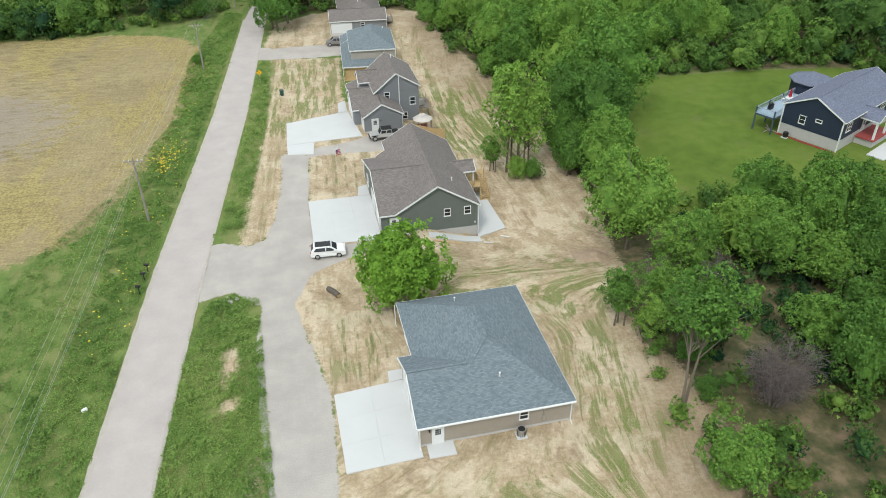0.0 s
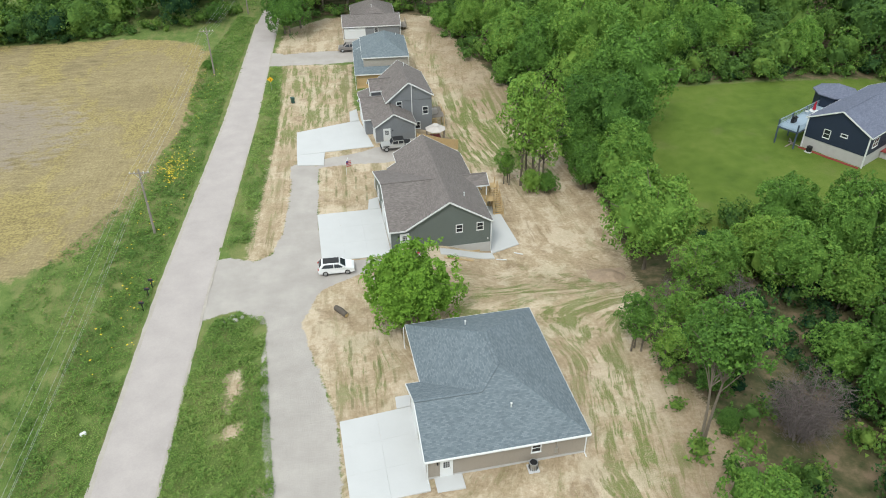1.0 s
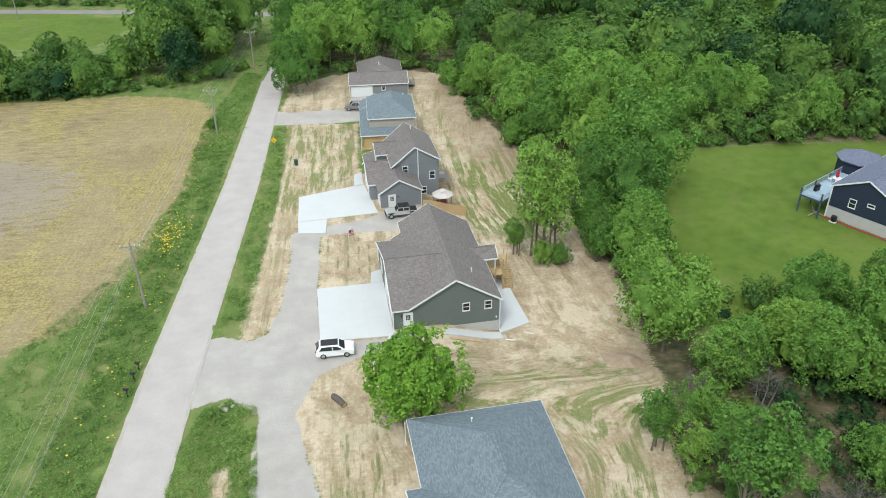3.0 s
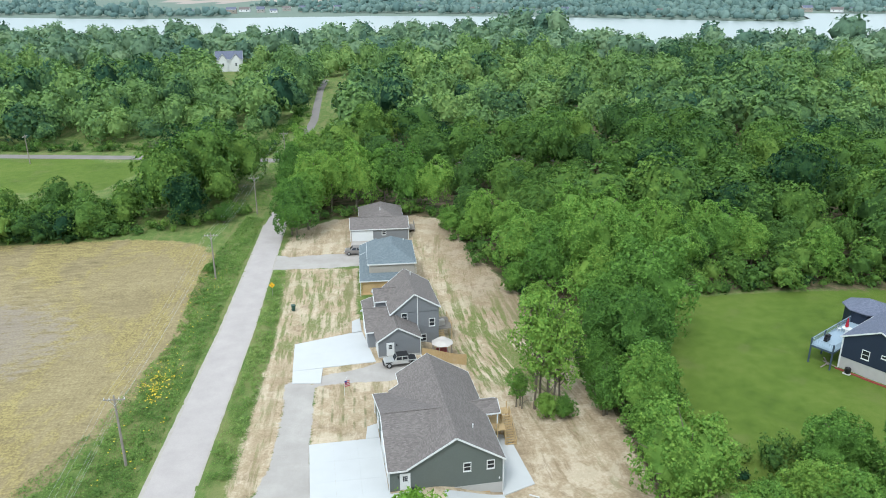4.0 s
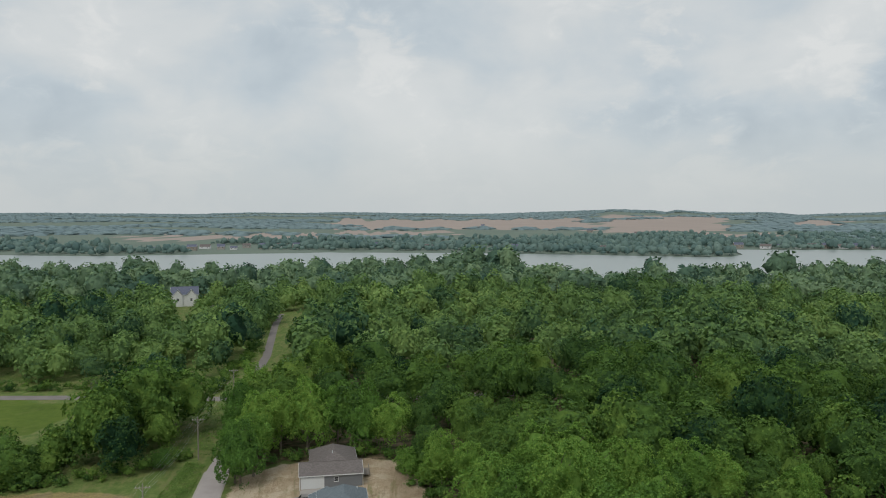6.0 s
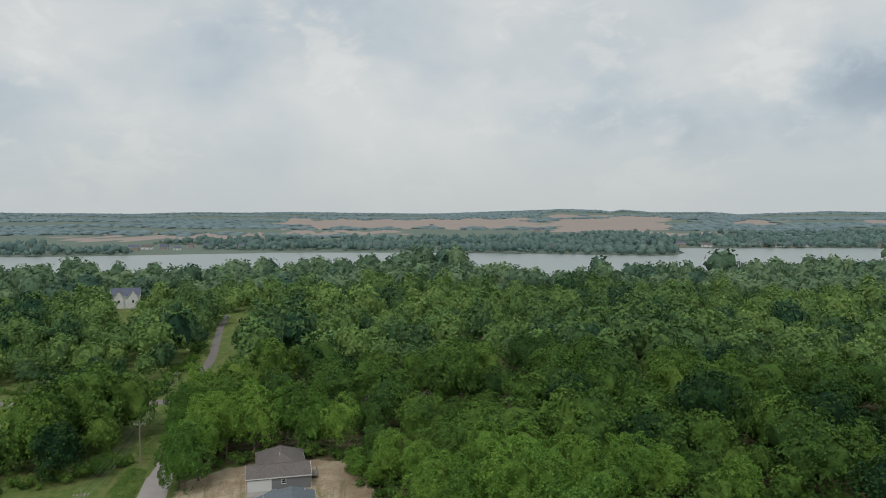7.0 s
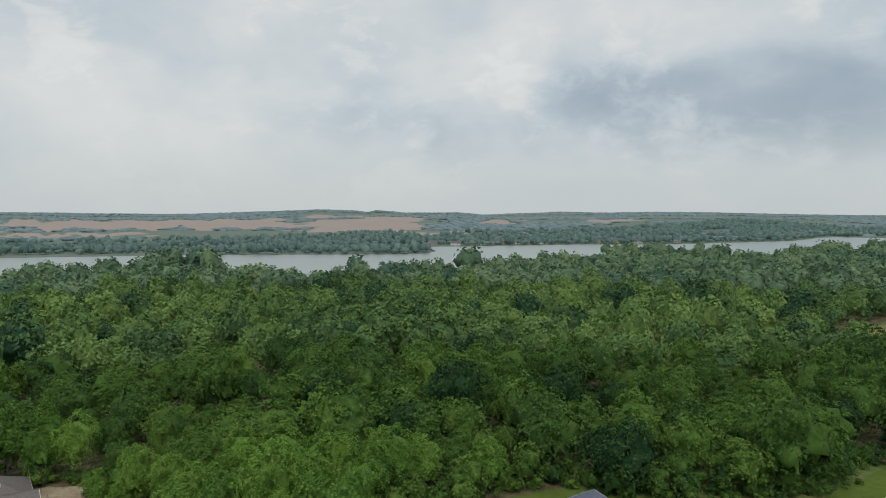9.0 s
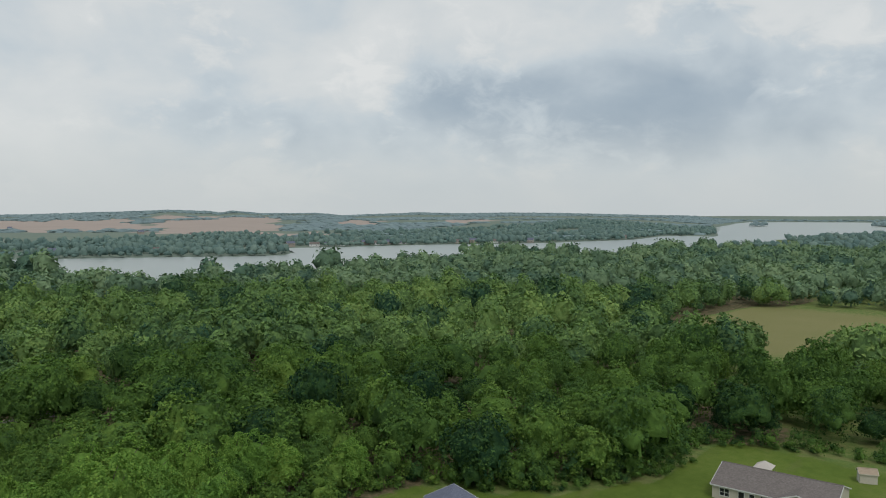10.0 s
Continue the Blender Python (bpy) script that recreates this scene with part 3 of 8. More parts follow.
def flat_polygon(name, poly, z, mat):
    me = bpy.data.meshes.new(name)
    bm = bmesh.new()
    bm.faces.new([bm.verts.new((x, y, z)) for x, y in poly])
    bmesh.ops.recalc_face_normals(bm, faces=bm.faces)
    bmesh.ops.triangulate(bm, faces=bm.faces)
    if bm.faces[:][0].normal.z < 0:
        bmesh.ops.reverse_faces(bm, faces=bm.faces)
    bm.to_mesh(me)
    bm.free()
    me.materials.append(mat)
    return new(name, me)


tagged(flat_polygon("water", LAKE, WATER_LEVEL, water_material()), "calm pale grey lake water", "water", kind="structure")


def strip(name, line, widths, mat, lift, thick=0.12, step=4.0):
    """A ribbon of paving along a centre line, laid on the ground, with real edges."""
    pts, wid = [], []
    for (ax, ay), (bx, by), wa, wb in zip(line, line[1:], widths, widths[1:]):
        k = max(1, int(math.hypot(bx - ax, by - ay) / step))
        for s in range(k):
            pts.append((ax + (bx - ax) * s / k, ay + (by - ay) * s / k))
            wid.append(wa + (wb - wa) * s / k)
    pts.append(line[-1])
    wid.append(widths[-1])
    bm = bmesh.new()
    rings = []
    for k, (x, y) in enumerate(pts):
        (ax, ay), (bx, by) = pts[max(0, k - 1)], pts[min(len(pts) - 1, k + 1)]
        d = Vector((bx - ax, by - ay)).normalized()
        nx, ny, half = d.y, -d.x, wid[k] / 2
        wob = 0.03 * math.sin(k * 1.9) + 0.03 * math.sin(k * 4.1)
        ring = []
        for off, dz in ((-half - wob, -thick), (-half - wob, 0), (0, 0.05), (half + wob * 0.8, 0), (half + wob * 0.8, -thick)):
            px, py = x + nx * off, y + ny * off
            ring.append(bm.verts.new((px, py, gz(px, py) + lift + dz)))
        rings.append(ring)
    for r, q in zip(rings, rings[1:]):
        for k in range(4):
            bm.faces.new((r[k], r[k + 1], q[k + 1], q[k]))
    bmesh.ops.recalc_face_normals(bm, faces=bm.faces)
    me = bpy.data.meshes.new(name)
    bm.to_mesh(me)
    bm.free()
    me.materials.append(mat)
    return new(name, me)


tagged(strip("road", [(-24.7, -60), (-24.2, 20), (-24.1, 41), (-23.7, 74), (-21.9, 123), (-21.35, 178), (-20.7, 187), (-18.2, 197), (-13, 212), (-8, 238)], [5.7, 5.7, 5.6, 5.6, 5.2, 4.8, 4.8, 4.8, 4.8, 4.8], ASPHALT, 0.06),
       "worn pale grey asphalt country road", "road", kind="structure")
tagged(strip("road_shoulder", [(-24.8, -60), (-24.3, 20), (-24.2, 41), (-23.8, 74), (-22.0, 123), (-21.4, 178)], [6.5, 6.5, 6.4, 6.35, 5.9, 5.4], SHOULDER, 0.035, 0.1, 1.3),
       "narrow sandy gravel shoulder along the road", "road shoulder", kind="structure")
tagged(strip("road_north", [(-22.6, 243.5), (-20.6, 290), (-19.7, 309), (-20.4, 350), (-21.0, 389), (-20.0, 430)], [3.2] * 6, OLD_ASPHALT, 0.07), "worn grey-brown asphalt lane running north between woods", "road", kind="structure")
tagged(strip("road_crossing", [(60, 233), (10, 236), (-18, 240), (-74, 251.5), (-112, 257.5), (-260, 281)], [4.8] * 6, OLD_ASPHALT, 0.09), "worn grey asphalt side road crossing the lane", "road", kind="structure")

# ---- trees ----
def mesh_of(name, verts, quads, tris, mat, tint=None, rounded=None):
    """A mesh out of arrays: quads (n, 4) and triangles (m, 3); rounded says which faces are smooth."""
    me = bpy.data.meshes.new(name)
    me.vertices.add(len(verts))
    me.vertices.foreach_set("co", np.asarray(verts, np.float32).ravel())
    loops = np.concatenate([quads.ravel(), tris.ravel()]).astype(np.int32)
    me.loops.add(len(loops))
    me.loops.foreach_set("vertex_index", loops)
    starts = np.concatenate([np.arange(len(quads)) * 4, len(quads) * 4 + np.arange(len(tris)) * 3]).astype(np.int32)
    me.polygons.add(len(starts))
    me.polygons.foreach_set("loop_start", starts)
    if rounded is not None:
        me.polygons.foreach_set("use_smooth", np.asarray(rounded, bool))
    if tint is not None:
        me.attributes.new("tint", "FLOAT", "POINT").data.foreach_set("value", np.asarray(tint, np.float32))
    me.materials.append(mat)
    me.update(calc_edges=True)
    return me


def ico(level):
    bm = bmesh.new()
    bmesh.ops.create_icosphere(bm, subdivisions=level, radius=1.0)
    bm.verts.index_update()
    out = np.array([v.co[:] for v in bm.verts]), np.array([[v.index for v in f.verts] for f in bm.faces])
    bm.free()
    return out


def capped(shape):
    """A ball without its underside."""
    return shape[0], shape[1][shape[0][shape[1]].mean(1)[:, 2] > -0.42]


ICO, BALL, FINE_BALL = capped(ico(1)), capped(ico(2)), capped(ico(3))


def crown(rng, height, radius, base, leaves, leaf, lobes=12, ball=FINE_BALL, core=0.93, spread=(0.48, 0.68), bulk=(0.32, 0.50), spray=7, fluff=0.045, lift=0.45, hollow=0.52, dome=0.35, ruffle=0.55):
    """Sprays of leaves laid over the lobes of an uneven dome, round a dense leafy heart.
    Gives verts, tris, which tris are smooth, and the lobes' centres and sizes."""
    mid, half = (height + base) / 2, (height - base) / 2
    size, middle = np.array([radius, radius, half]), np.array([0, 0, mid])
    k = np.arange(lobes)
    uz = np.clip(0.96 - 1.6 * (k + 0.5) / lobes + rng.normal(size=lobes) * 0.09, -0.8, 0.98)
    turn = k * 2.39996 + rng.uniform(0, 6.3) + rng.normal(size=lobes) * 0.6
    flat = np.sqrt(1 - uz**2)
    c = np.stack([np.cos(turn) * flat, np.sin(turn) * flat, uz], 1) * rng.uniform(*spread, (lobes, 1))
    # one side is fuller than the other
    c *= (1 + 0.14 * np.sin(turn + rng.uniform(0, 6.3)) + 0.10 * np.sin(2 * turn + rng.uniform(0, 6.3)))[:, None]
    s = rng.uniform(*bulk, lobes)

    def surface(d):
        b = d @ c.T
        disc = b * b - (c * c).sum(1) + s * s
        far = np.where(disc > 0, b + np.sqrt(np.maximum(disc, 0)), 0.0)
        p = d * np.maximum(far.max(1), hollow)[:, None]
        n = p - c[far.argmax(1)]
        return p, n / (np.linalg.norm(n, axis=1, keepdims=True) + 1e-9)

    def unit(v):
        return v / (np.linalg.norm(v, axis=-1, keepdims=True) + 1e-9)

    verts, tris, at = [], [], 0
    m = leaves // spray
    if m:
        p, n = surface(unit(rng.normal(size=(m, 3)) + np.array([0, 0, lift])))
        n, up = unit(n / size), unit(p / size)
        # short twigs stand out of the dome in tufts
        out = radius * fluff * (rng.normal(size=m) + 1.5 * np.sin(p @ rng.normal(size=3) * 9) * np.sin(p @ rng.normal(size=3) * 9))
        place = p * size + middle + n * out[:, None]
        tilt = unit(n * (1 - 0.5 * dome) + up * dome + np.array([0, 0, 0.25]) + rng.normal(size=(m, 3)) * 0.75 * ruffle)
        e1 = unit(np.cross(tilt, rng.normal(size=(m, 3))))
        e2 = np.cross(tilt, e1)
        o = rng.normal(size=(m, spray, 2)) * leaf * 1.7
        place = (place[:, None] + e1[:, None] * o[..., :1] + e2[:, None] * o[..., 1:] - tilt[:, None] * (np.linalg.norm(o, axis=2) * 0.3)[..., None]).reshape(-1, 3)
        normal = unit(np.repeat(tilt, spray, 0) + rng.normal(size=(m * spray, 3)) * ruffle)
        side = unit(np.cross(normal, rng.normal(size=(m * spray, 3))))
        along = np.cross(normal, side)
        z = (leaf * rng.uniform(0.65, 1.35, m * spray))[:, None]
        verts.append(np.stack([place + along * z * 1.2 - normal * z * 0.15, place - along * z * 0.5 + side * z, place - along * z * 0.7 - side * z], 1).reshape(-1, 3))
        tris.append(np.arange(m * spray * 3).reshape(-1, 3))
        at = m * spray * 3
    soft = np.zeros(m * spray, bool)
    if core:
        bv, bf = ball
        p, _ = surface(bv)
        verts.append(p * core * (1 + rng.uniform(-0.05, 0.05, (len(bv), 1))) * size + middle)
        tris.append(bf + at)
        soft = np.concatenate([soft, np.ones(len(bf), bool)])
    return np.concatenate(verts), np.concatenate(tris), soft, c * size + middle, s * radius


def tube(bm, points, radii, sides=7):
    rings = []
    for k, (p, r) in enumerate(zip(points, radii)):
        q, o = Vector(points[min(k + 1, len(points) - 1)]), Vector(points[max(k - 1, 0)])
        d = (q - o).normalized()
        u = d.cross(Vector((0.3, 1, 0.2))).normalized()
        v = d.cross(u)
        rings.append([bm.verts.new(Vector(p) + (u * math.cos(a) + v * math.sin(a)) * r) for a in [2 * math.pi * s / sides for s in range(sides)]])
    for a, b in zip(rings, rings[1:]):
        for s in range(sides):
            bm.faces.new((a[s], a[(s + 1) % sides], b[(s + 1) % sides], b[s]))
    bm.faces.new(rings[-1])
    bm.faces.new(rings[0][::-1])


def trunk_mesh(rng, centres, sizes, height, girth, stems=1):
    """A tapered trunk with limbs that reach into the lobes of the crown."""
    bm = bmesh.new()
    for s in range(stems):
        ox, oy = (rng.normal() * 0.5, rng.normal() * 0.5) if stems > 1 else (0, 0)
        lean = rng.normal(size=2) * 0.05 * height
        line = [(ox + lean[0] * f * f, oy + lean[1] * f * f, height * f * 0.86 - 0.3 * (f == 0)) for f in (0, 0.08, 0.3, 0.55, 0.8, 1.0)]
        tube(bm, line, [girth * 1.5, girth, girth * 0.8, girth * 0.55, girth * 0.3, girth * 0.08])
        for c, size in list(zip(centres, sizes))[s::max(stems, len(sizes) // 12)]:
            f = float(np.clip((c[2] - size) / height * 0.8, 0.15, 0.75))
            a = Vector((ox + lean[0] * f * f, oy + lean[1] * f * f, height * 0.86 * f))
            b = Vector(c)
            m = a.lerp(b, 0.5) + Vector((0, 0, 0.12 * (b - a).length))
            tube(bm, [a, m, b, b + (b - a).normalized() * size * 0.7], [girth * 0.4, girth * 0.28, girth * 0.15, girth * 0.03], 5)
    bmesh.ops.recalc_face_normals(bm, faces=bm.faces)
    me = bpy.data.meshes.new("trunk")
    bm.to_mesh(me)
    bm.free()
    me.materials.append(BARK)
    return me


NO_QUADS = np.zeros((0, 4), int)


def make_tree(seed, height, radius, base, leaves, leaf, mat, label, girth=0.2, stems=1, lobes=12, core=0.86, category="tree", name="tree", **more):
    rng = np.random.default_rng(seed)
    v, t, soft, c, s = crown(rng, height, radius, base, leaves, leaf, lobes, core=core, **more)
    thing = tagged(new(name), label, category)
    for part_name, me in (("trunk", trunk_mesh(rng, c, s, height, girth, stems)), ("crown", mesh_of("crown", v, NO_QUADS, t, mat, rounded=soft))):
        ob = new(part_name, me)
        ob.parent = thing
    return thing


TREE_KINDS = [make_tree(10 + k, h, r, b, lv, lf, LEAF, label, g, st, lo, core, fluff=fl, spread=sp, bulk=bu) for k, (h, r, b, lv, lf, label, g, st, lo, core, fl, sp, bu) in enumerate([
    (13.0, 5.3, 0.6, 8200, 0.150, "broad leafy green deciduous tree beside the yard", 0.22, 1, 58, 0.74, 0.03, (0.58, 0.84), (0.15, 0.27)),
    (15.0, 4.8, 1.6, 7800, 0.150, "tall green deciduous tree with a bare lower trunk", 0.22, 1, 62, 0.72, 0.035, (0.58, 0.86), (0.13, 0.25)),
    (11.0, 4.8, -0.6, 7600, 0.148, "rounded dense green deciduous tree", 0.20, 2, 50, 0.76, 0.03, (0.58, 0.82), (0.16, 0.28)),
    (14.0, 3.6, 1.2, 5000, 0.140, "slender open green tree with thin trunks", 0.14, 3, 44, 0.46, 0.05, (0.48, 0.90), (0.12, 0.24)),
    (9.0, 4.2, -0.8, 6000, 0.145, "low spreading green tree at the wood edge", 0.16, 3, 44, 0.70, 0.04, (0.54, 0.88), (0.14, 0.27)),
])]
placed_first = set()


def plant(kind, x, y, size=1.0, turn=0.0, tall=1.0, group="", label=""):
    m = Matrix.Translation((x, y, gz(x, y) - 0.1)) @ Matrix.Rotation(turn, 4, "Z") @ Matrix.Diagonal((size, size, size * tall, 1))
    if kind.name in placed_first:
        ob = copy_thing(kind, Matrix.Identity(4))
    else:
        placed_first.add(kind.name)
        ob = kind
    ob.matrix_basis = m
    if group:
        ob["group"] = group
    if label:
        ob["label"] = label
    return ob


def woods(name, label, points, scales, kinds, mat, seed, dark_share=0.16):
    """Many trees joined into one mesh: points (n, 2) with scales, over a few crown shapes.
    Most are of a light olive green; darker kinds stand in small groups among them."""
    rng = np.random.default_rng(seed)
    z = ground_z(points[:, 0], points[:, 1])
    x0, y0 = points[:, 0], points[:, 1]
    group = np.sin(x0 / 15 + 1.9 * np.sin(y0 / 27)) * np.sin(y0 / 18 + 1.5 * np.sin(x0 / 31))
    dark = (group > np.quantile(group, 1 - dark_share * 0.75)) | (rng.uniform(size=len(points)) < dark_share * 0.35)
    wide = 0.5 + 0.5 * np.sin(x0 / 47 + 1.3 * np.sin(y0 / 61)) * np.sin(y0 / 53)
    hue = np.where(dark, rng.uniform(0.02, 0.26, len(points)), 0.42 + 0.22 * wide + rng.uniform(-0.19, 0.22, len(points)))
    vs, ts, tint, soft, at = [], [], [], [], 0
    which = rng.integers(0, len(kinds), len(points))
    for k, (v, t, rounded, *_) in enumerate(kinds):
        some = np.flatnonzero(which == k)
        if not len(some):
            continue
        a, sc, tl = rng.uniform(0, 2 * np.pi, len(some)), scales[some], rng.uniform(0.84, 1.16, len(some))
        c, s = np.cos(a), np.sin(a)
        x = (v[None, :, 0] * c[:, None] - v[None, :, 1] * s[:, None]) * sc[:, None] + points[some, 0][:, None]
        y = (v[None, :, 0] * s[:, None] + v[None, :, 1] * c[:, None]) * sc[:, None] + points[some, 1][:, None]
        w = v[None, :, 2] * (sc * tl)[:, None] + z[some][:, None]
        vs.append(np.stack([x, y, w], 2).reshape(-1, 3))
        ts.append((t[None] + at + np.arange(len(some))[:, None, None] * len(v)).reshape(-1, 3))
        tint.append(np.repeat(hue[some], len(v)))
        soft.append(np.tile(rounded, len(some)))
        at += len(some) * len(v)
    me = mesh_of(name, np.concatenate(vs), NO_QUADS, np.concatenate(ts), mat, np.concatenate(tint), np.concatenate(soft))
    return tagged(new(name, me), label, "trees", kind="stuff")


def scatter(rng, x0, x1, y0, y1, gap, keep):
    """A jittered grid of points, thinned by keep(x, y)."""
    gx, gy = np.meshgrid(np.arange(x0, x1, gap), np.arange(y0, y1, gap))
    gx = gx + (np.arange(gx.shape[0]) % 2)[:, None] * gap / 2
    x, y = gx.ravel() + rng.uniform(-0.36, 0.36, gx.size) * gap, gy.ravel() + rng.uniform(-0.36, 0.36, gx.size) * gap
    ok = keep(x, y)
    return np.stack([x[ok], y[ok]], 1)


def in_sight(x, y):
    """The wedge of country that lies before the houses; nothing is planted behind."""
    a = np.degrees(np.arctan2(-x, y - 5))
    return (a < 27.5) & (a > -77)


BIG_WOOD = [(-19.5, 234), (-18.5, 206), (-15, 189), (-10, 183), (10, 186), (20, 180), (21, 163), (24, 150), (29, 138), (32, 124), (33, 110), (36, 104), (44, 112), (50, 130), (70, 131), (97, 131), (106, 117), (115, 107), (127, 102), (137, 98), (147, 99), (154, 103), (162, 104), (178, 90), (226, 92), (224, 122),
            (268, 124), (266, 158), (314, 204), (346, 211), (410, 213), (450, 186), (520, 300), (700, 520), (600, 575), (330, 562), (205, 530), (190, 620), (130, 700), (-80, 650), (-17, 500), (-5, 400), (-8, 300), (-13, 255), (0, 246), (40, 242), (40, 228)]
WEST_WOOD = [(-37, 178), (-30, 190), (-31, 222), (-54, 226), (-58, 200), (-75, 190), (-120, 190), (-260, 195), (-260, 178), (-120, 170), (-76, 168), (-48, 176)]
NORTH_WEST = [(-34, 267), (-28, 300), (-23, 340), (-16, 400), (-12, 500), (-22, 655), (-90, 650), (-310, 695), (-700, 700), (-700, 330), (-260, 292), (-112, 268), (-74, 262)]
RANCH_WOOD = [(177, 92), (182, 70), (190, 40), (330, 20), (440, 60), (432, 112), (350, 104), (284, 112), (226, 114), (224, 124), (200, 110)]
EAST_WOOD = [(445, 182), (520, 300), (700, 520), (780, 538), (960, 575), (1110, 585), (1240, 505), (1500, 645), (1900, 585), (2600, 640), (2600, 300), (900, 60), (600, 40), (440, 60), (440, 116), (455, 150)]


POINT_WOOD = [(600, 570), (628, 640), (645, 684), (690, 684), (718, 635), (734, 575)]


def near_far(low, high):
    return lambda x, y: (np.hypot(x, y - 12) >= low) & (np.hypot(x, y - 12) < high) & in_sight(x, y)


def within_any(x, y, polys, margin=0.0):
    return np.max([inside(x, y, p) for p in polys], 0) > margin


NORTH_LANE = [(-22.6, 243.5), (-20.6, 290), (-19.7, 309), (-20.4, 350), (-21.0, 389), (-20.0, 430)]


def off_line(x, y, line):
    """Distance to a broken line."""
    best = np.full(np.shape(x), 1e9)
    for (ax, ay), (bx, by) in zip(line, line[1:]):
        dx, dy = bx - ax, by - ay
        s = np.clip(((x - ax) * dx + (y - ay) * dy) / (dx * dx + dy * dy), 0, 1)
        best = np.minimum(best, np.hypot(x - ax - s * dx, y - ay - s * dy))
    return best


def plant_woods():
    rng = np.random.default_rng(5)
    polys = [BIG_WOOD, WEST_WOOD, NORTH_WEST, EAST_WOOD, RANCH_WOOD, POINT_WOOD]
    gaps = [((-79, 480), 16), ((-77, 464), 13), ((-75, 450), 10), ((-73, 437), 8), ((-71, 425), 9), ((-69, 413), 9), ((-67, 402), 8), ((-65, 392), 9), ((-62.5, 381), 8), ((-60.5, 370), 7), ((-50, 430), 12), ((-130, 420), 16), ((-220, 470), 18), ((330, 330), 9), ((397, 296), 9), ((390, 287), 7), ((560, 360), 12), ((520, 235), 14),
            ((275, 205), 6), ((205, 530), 12)]

    def clear(x, y):
        lane = inside(x, y, [(-24, 186), (-18, 186), (-17, 200), (-21, 200)]) < -1
        return lane & (off_line(x, y, NORTH_LANE) > np.where(y > 315, 3.4, 6.0)) & (np.min([np.hypot(x - a, y - b) - r for (a, b), r in gaps], 0) > 0)
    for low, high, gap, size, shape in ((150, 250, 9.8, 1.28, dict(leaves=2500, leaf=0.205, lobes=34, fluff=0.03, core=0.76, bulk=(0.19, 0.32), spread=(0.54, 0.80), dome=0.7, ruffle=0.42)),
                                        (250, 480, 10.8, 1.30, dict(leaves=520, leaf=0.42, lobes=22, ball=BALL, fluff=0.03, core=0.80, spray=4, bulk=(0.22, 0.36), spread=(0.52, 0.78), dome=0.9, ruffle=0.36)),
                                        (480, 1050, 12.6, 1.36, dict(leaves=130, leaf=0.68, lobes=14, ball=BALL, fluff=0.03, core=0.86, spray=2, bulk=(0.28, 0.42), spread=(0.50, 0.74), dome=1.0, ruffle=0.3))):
        ok = near_far(low, high)
        pts = scatter(rng, -720, 1100, 15, 780, gap, lambda x, y: ok(x, y) & within_any(x, y, polys, 1.5) & clear(x, y))
        low_hedge = inside(pts[:, 0], pts[:, 1], [(-56, 160), (-56, 206), (-270, 210), (-270, 160)]) > 0
        kinds = [crown(np.random.default_rng(70 + k), h, r, b, **shape) for k, (h, r, b) in enumerate([(10.8, 5.0, -0.4), (11.6, 4.6, 0.2), (9.8, 5.4, -0.6), (11.0, 4.2, -0.4), (10.2, 5.6, -0.2), (8.2, 4.2, -0.6)])]
        grove = 1 + 0.16 * np.sin(pts[:, 0] / 23 + 2 * np.sin(pts[:, 1] / 31)) * np.sin(pts[:, 1] / 19)
        scales = size * grove * rng.uniform(0.50, 1.28, len(pts)) * np.where(low_hedge, 0.62, 1.0)
        # taller single trees stand along the near shore
        shore = -inside(pts[:, 0], pts[:, 1], LAKE)
        scales = scales * np.where((shore < 60) & (rng.uniform(size=len(pts)) < 0.30), 1.34, 1.0) * np.where(shore < 40, 0.85, 1.0)
        scales = scales * np.where(inside(pts[:, 0], pts[:, 1], [(40, 560), (20, 690), (140, 705), (205, 640), (215, 550)]) > 0, 1.05, 1.0)
        # bands past 250 m use the leaf colours with haze painted in
        woods("woods", "dense green deciduous woodland canopy in early summer leaf", pts, scales, kinds, LEAF_WOODS if high < 300 else LEAF_MID_HAZED if high < 900 else LEAF_FAR_HAZED, low + 3)
    # beyond the lake: shore woods and woodlots between fields, haze painted into their leaves
    kinds = [crown(np.random.default_rng(90 + k), h, r, b, 10, 1.0, 5, BALL, 0.97, (0.3, 0.5), (0.45, 0.65), 2) for k, (h, r, b) in enumerate([(10.0, 5.2, -1), (9.0, 5.6, -1), (7.0, 5.0, -1)])]

    def shore(x, y):
        d = -inside(x, y, LAKE)
        cover = np.sin(x / 95 + 1.7 * np.sin(y / 140)) * np.sin(y / 60 + 0.8 * np.sin(x / 170))
        bearing = np.degrees(np.arctan2(x, y))
        town = bearing < 5.5
        marsh = (bearing > 4) & (bearing < 15) & (d < 38)
        return in_sight(x, y) & (d > np.where(town, 16, 5)) & (d < np.where(bearing < 24, 430, 520)) & (y > 820) & (cover > np.where(town, 0.15, -0.55)) & ~marsh & ~in_far_field(x, y)
    pts = scatter(rng, -900, 2300, 800, 1750, 16, shore)
    woods("woods", "hazy green woods along the far lake shore", pts, rng.uniform(0.7, 1.5, len(pts)), kinds, LEAF_SHORE_HAZED, 8)
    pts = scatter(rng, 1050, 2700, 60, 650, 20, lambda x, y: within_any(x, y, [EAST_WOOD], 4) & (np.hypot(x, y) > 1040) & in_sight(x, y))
    woods("woods", "hazy green woods near the lake inlet", pts, rng.uniform(0.8, 1.6, len(pts)), kinds, LEAF_SHORE_HAZED, 18)
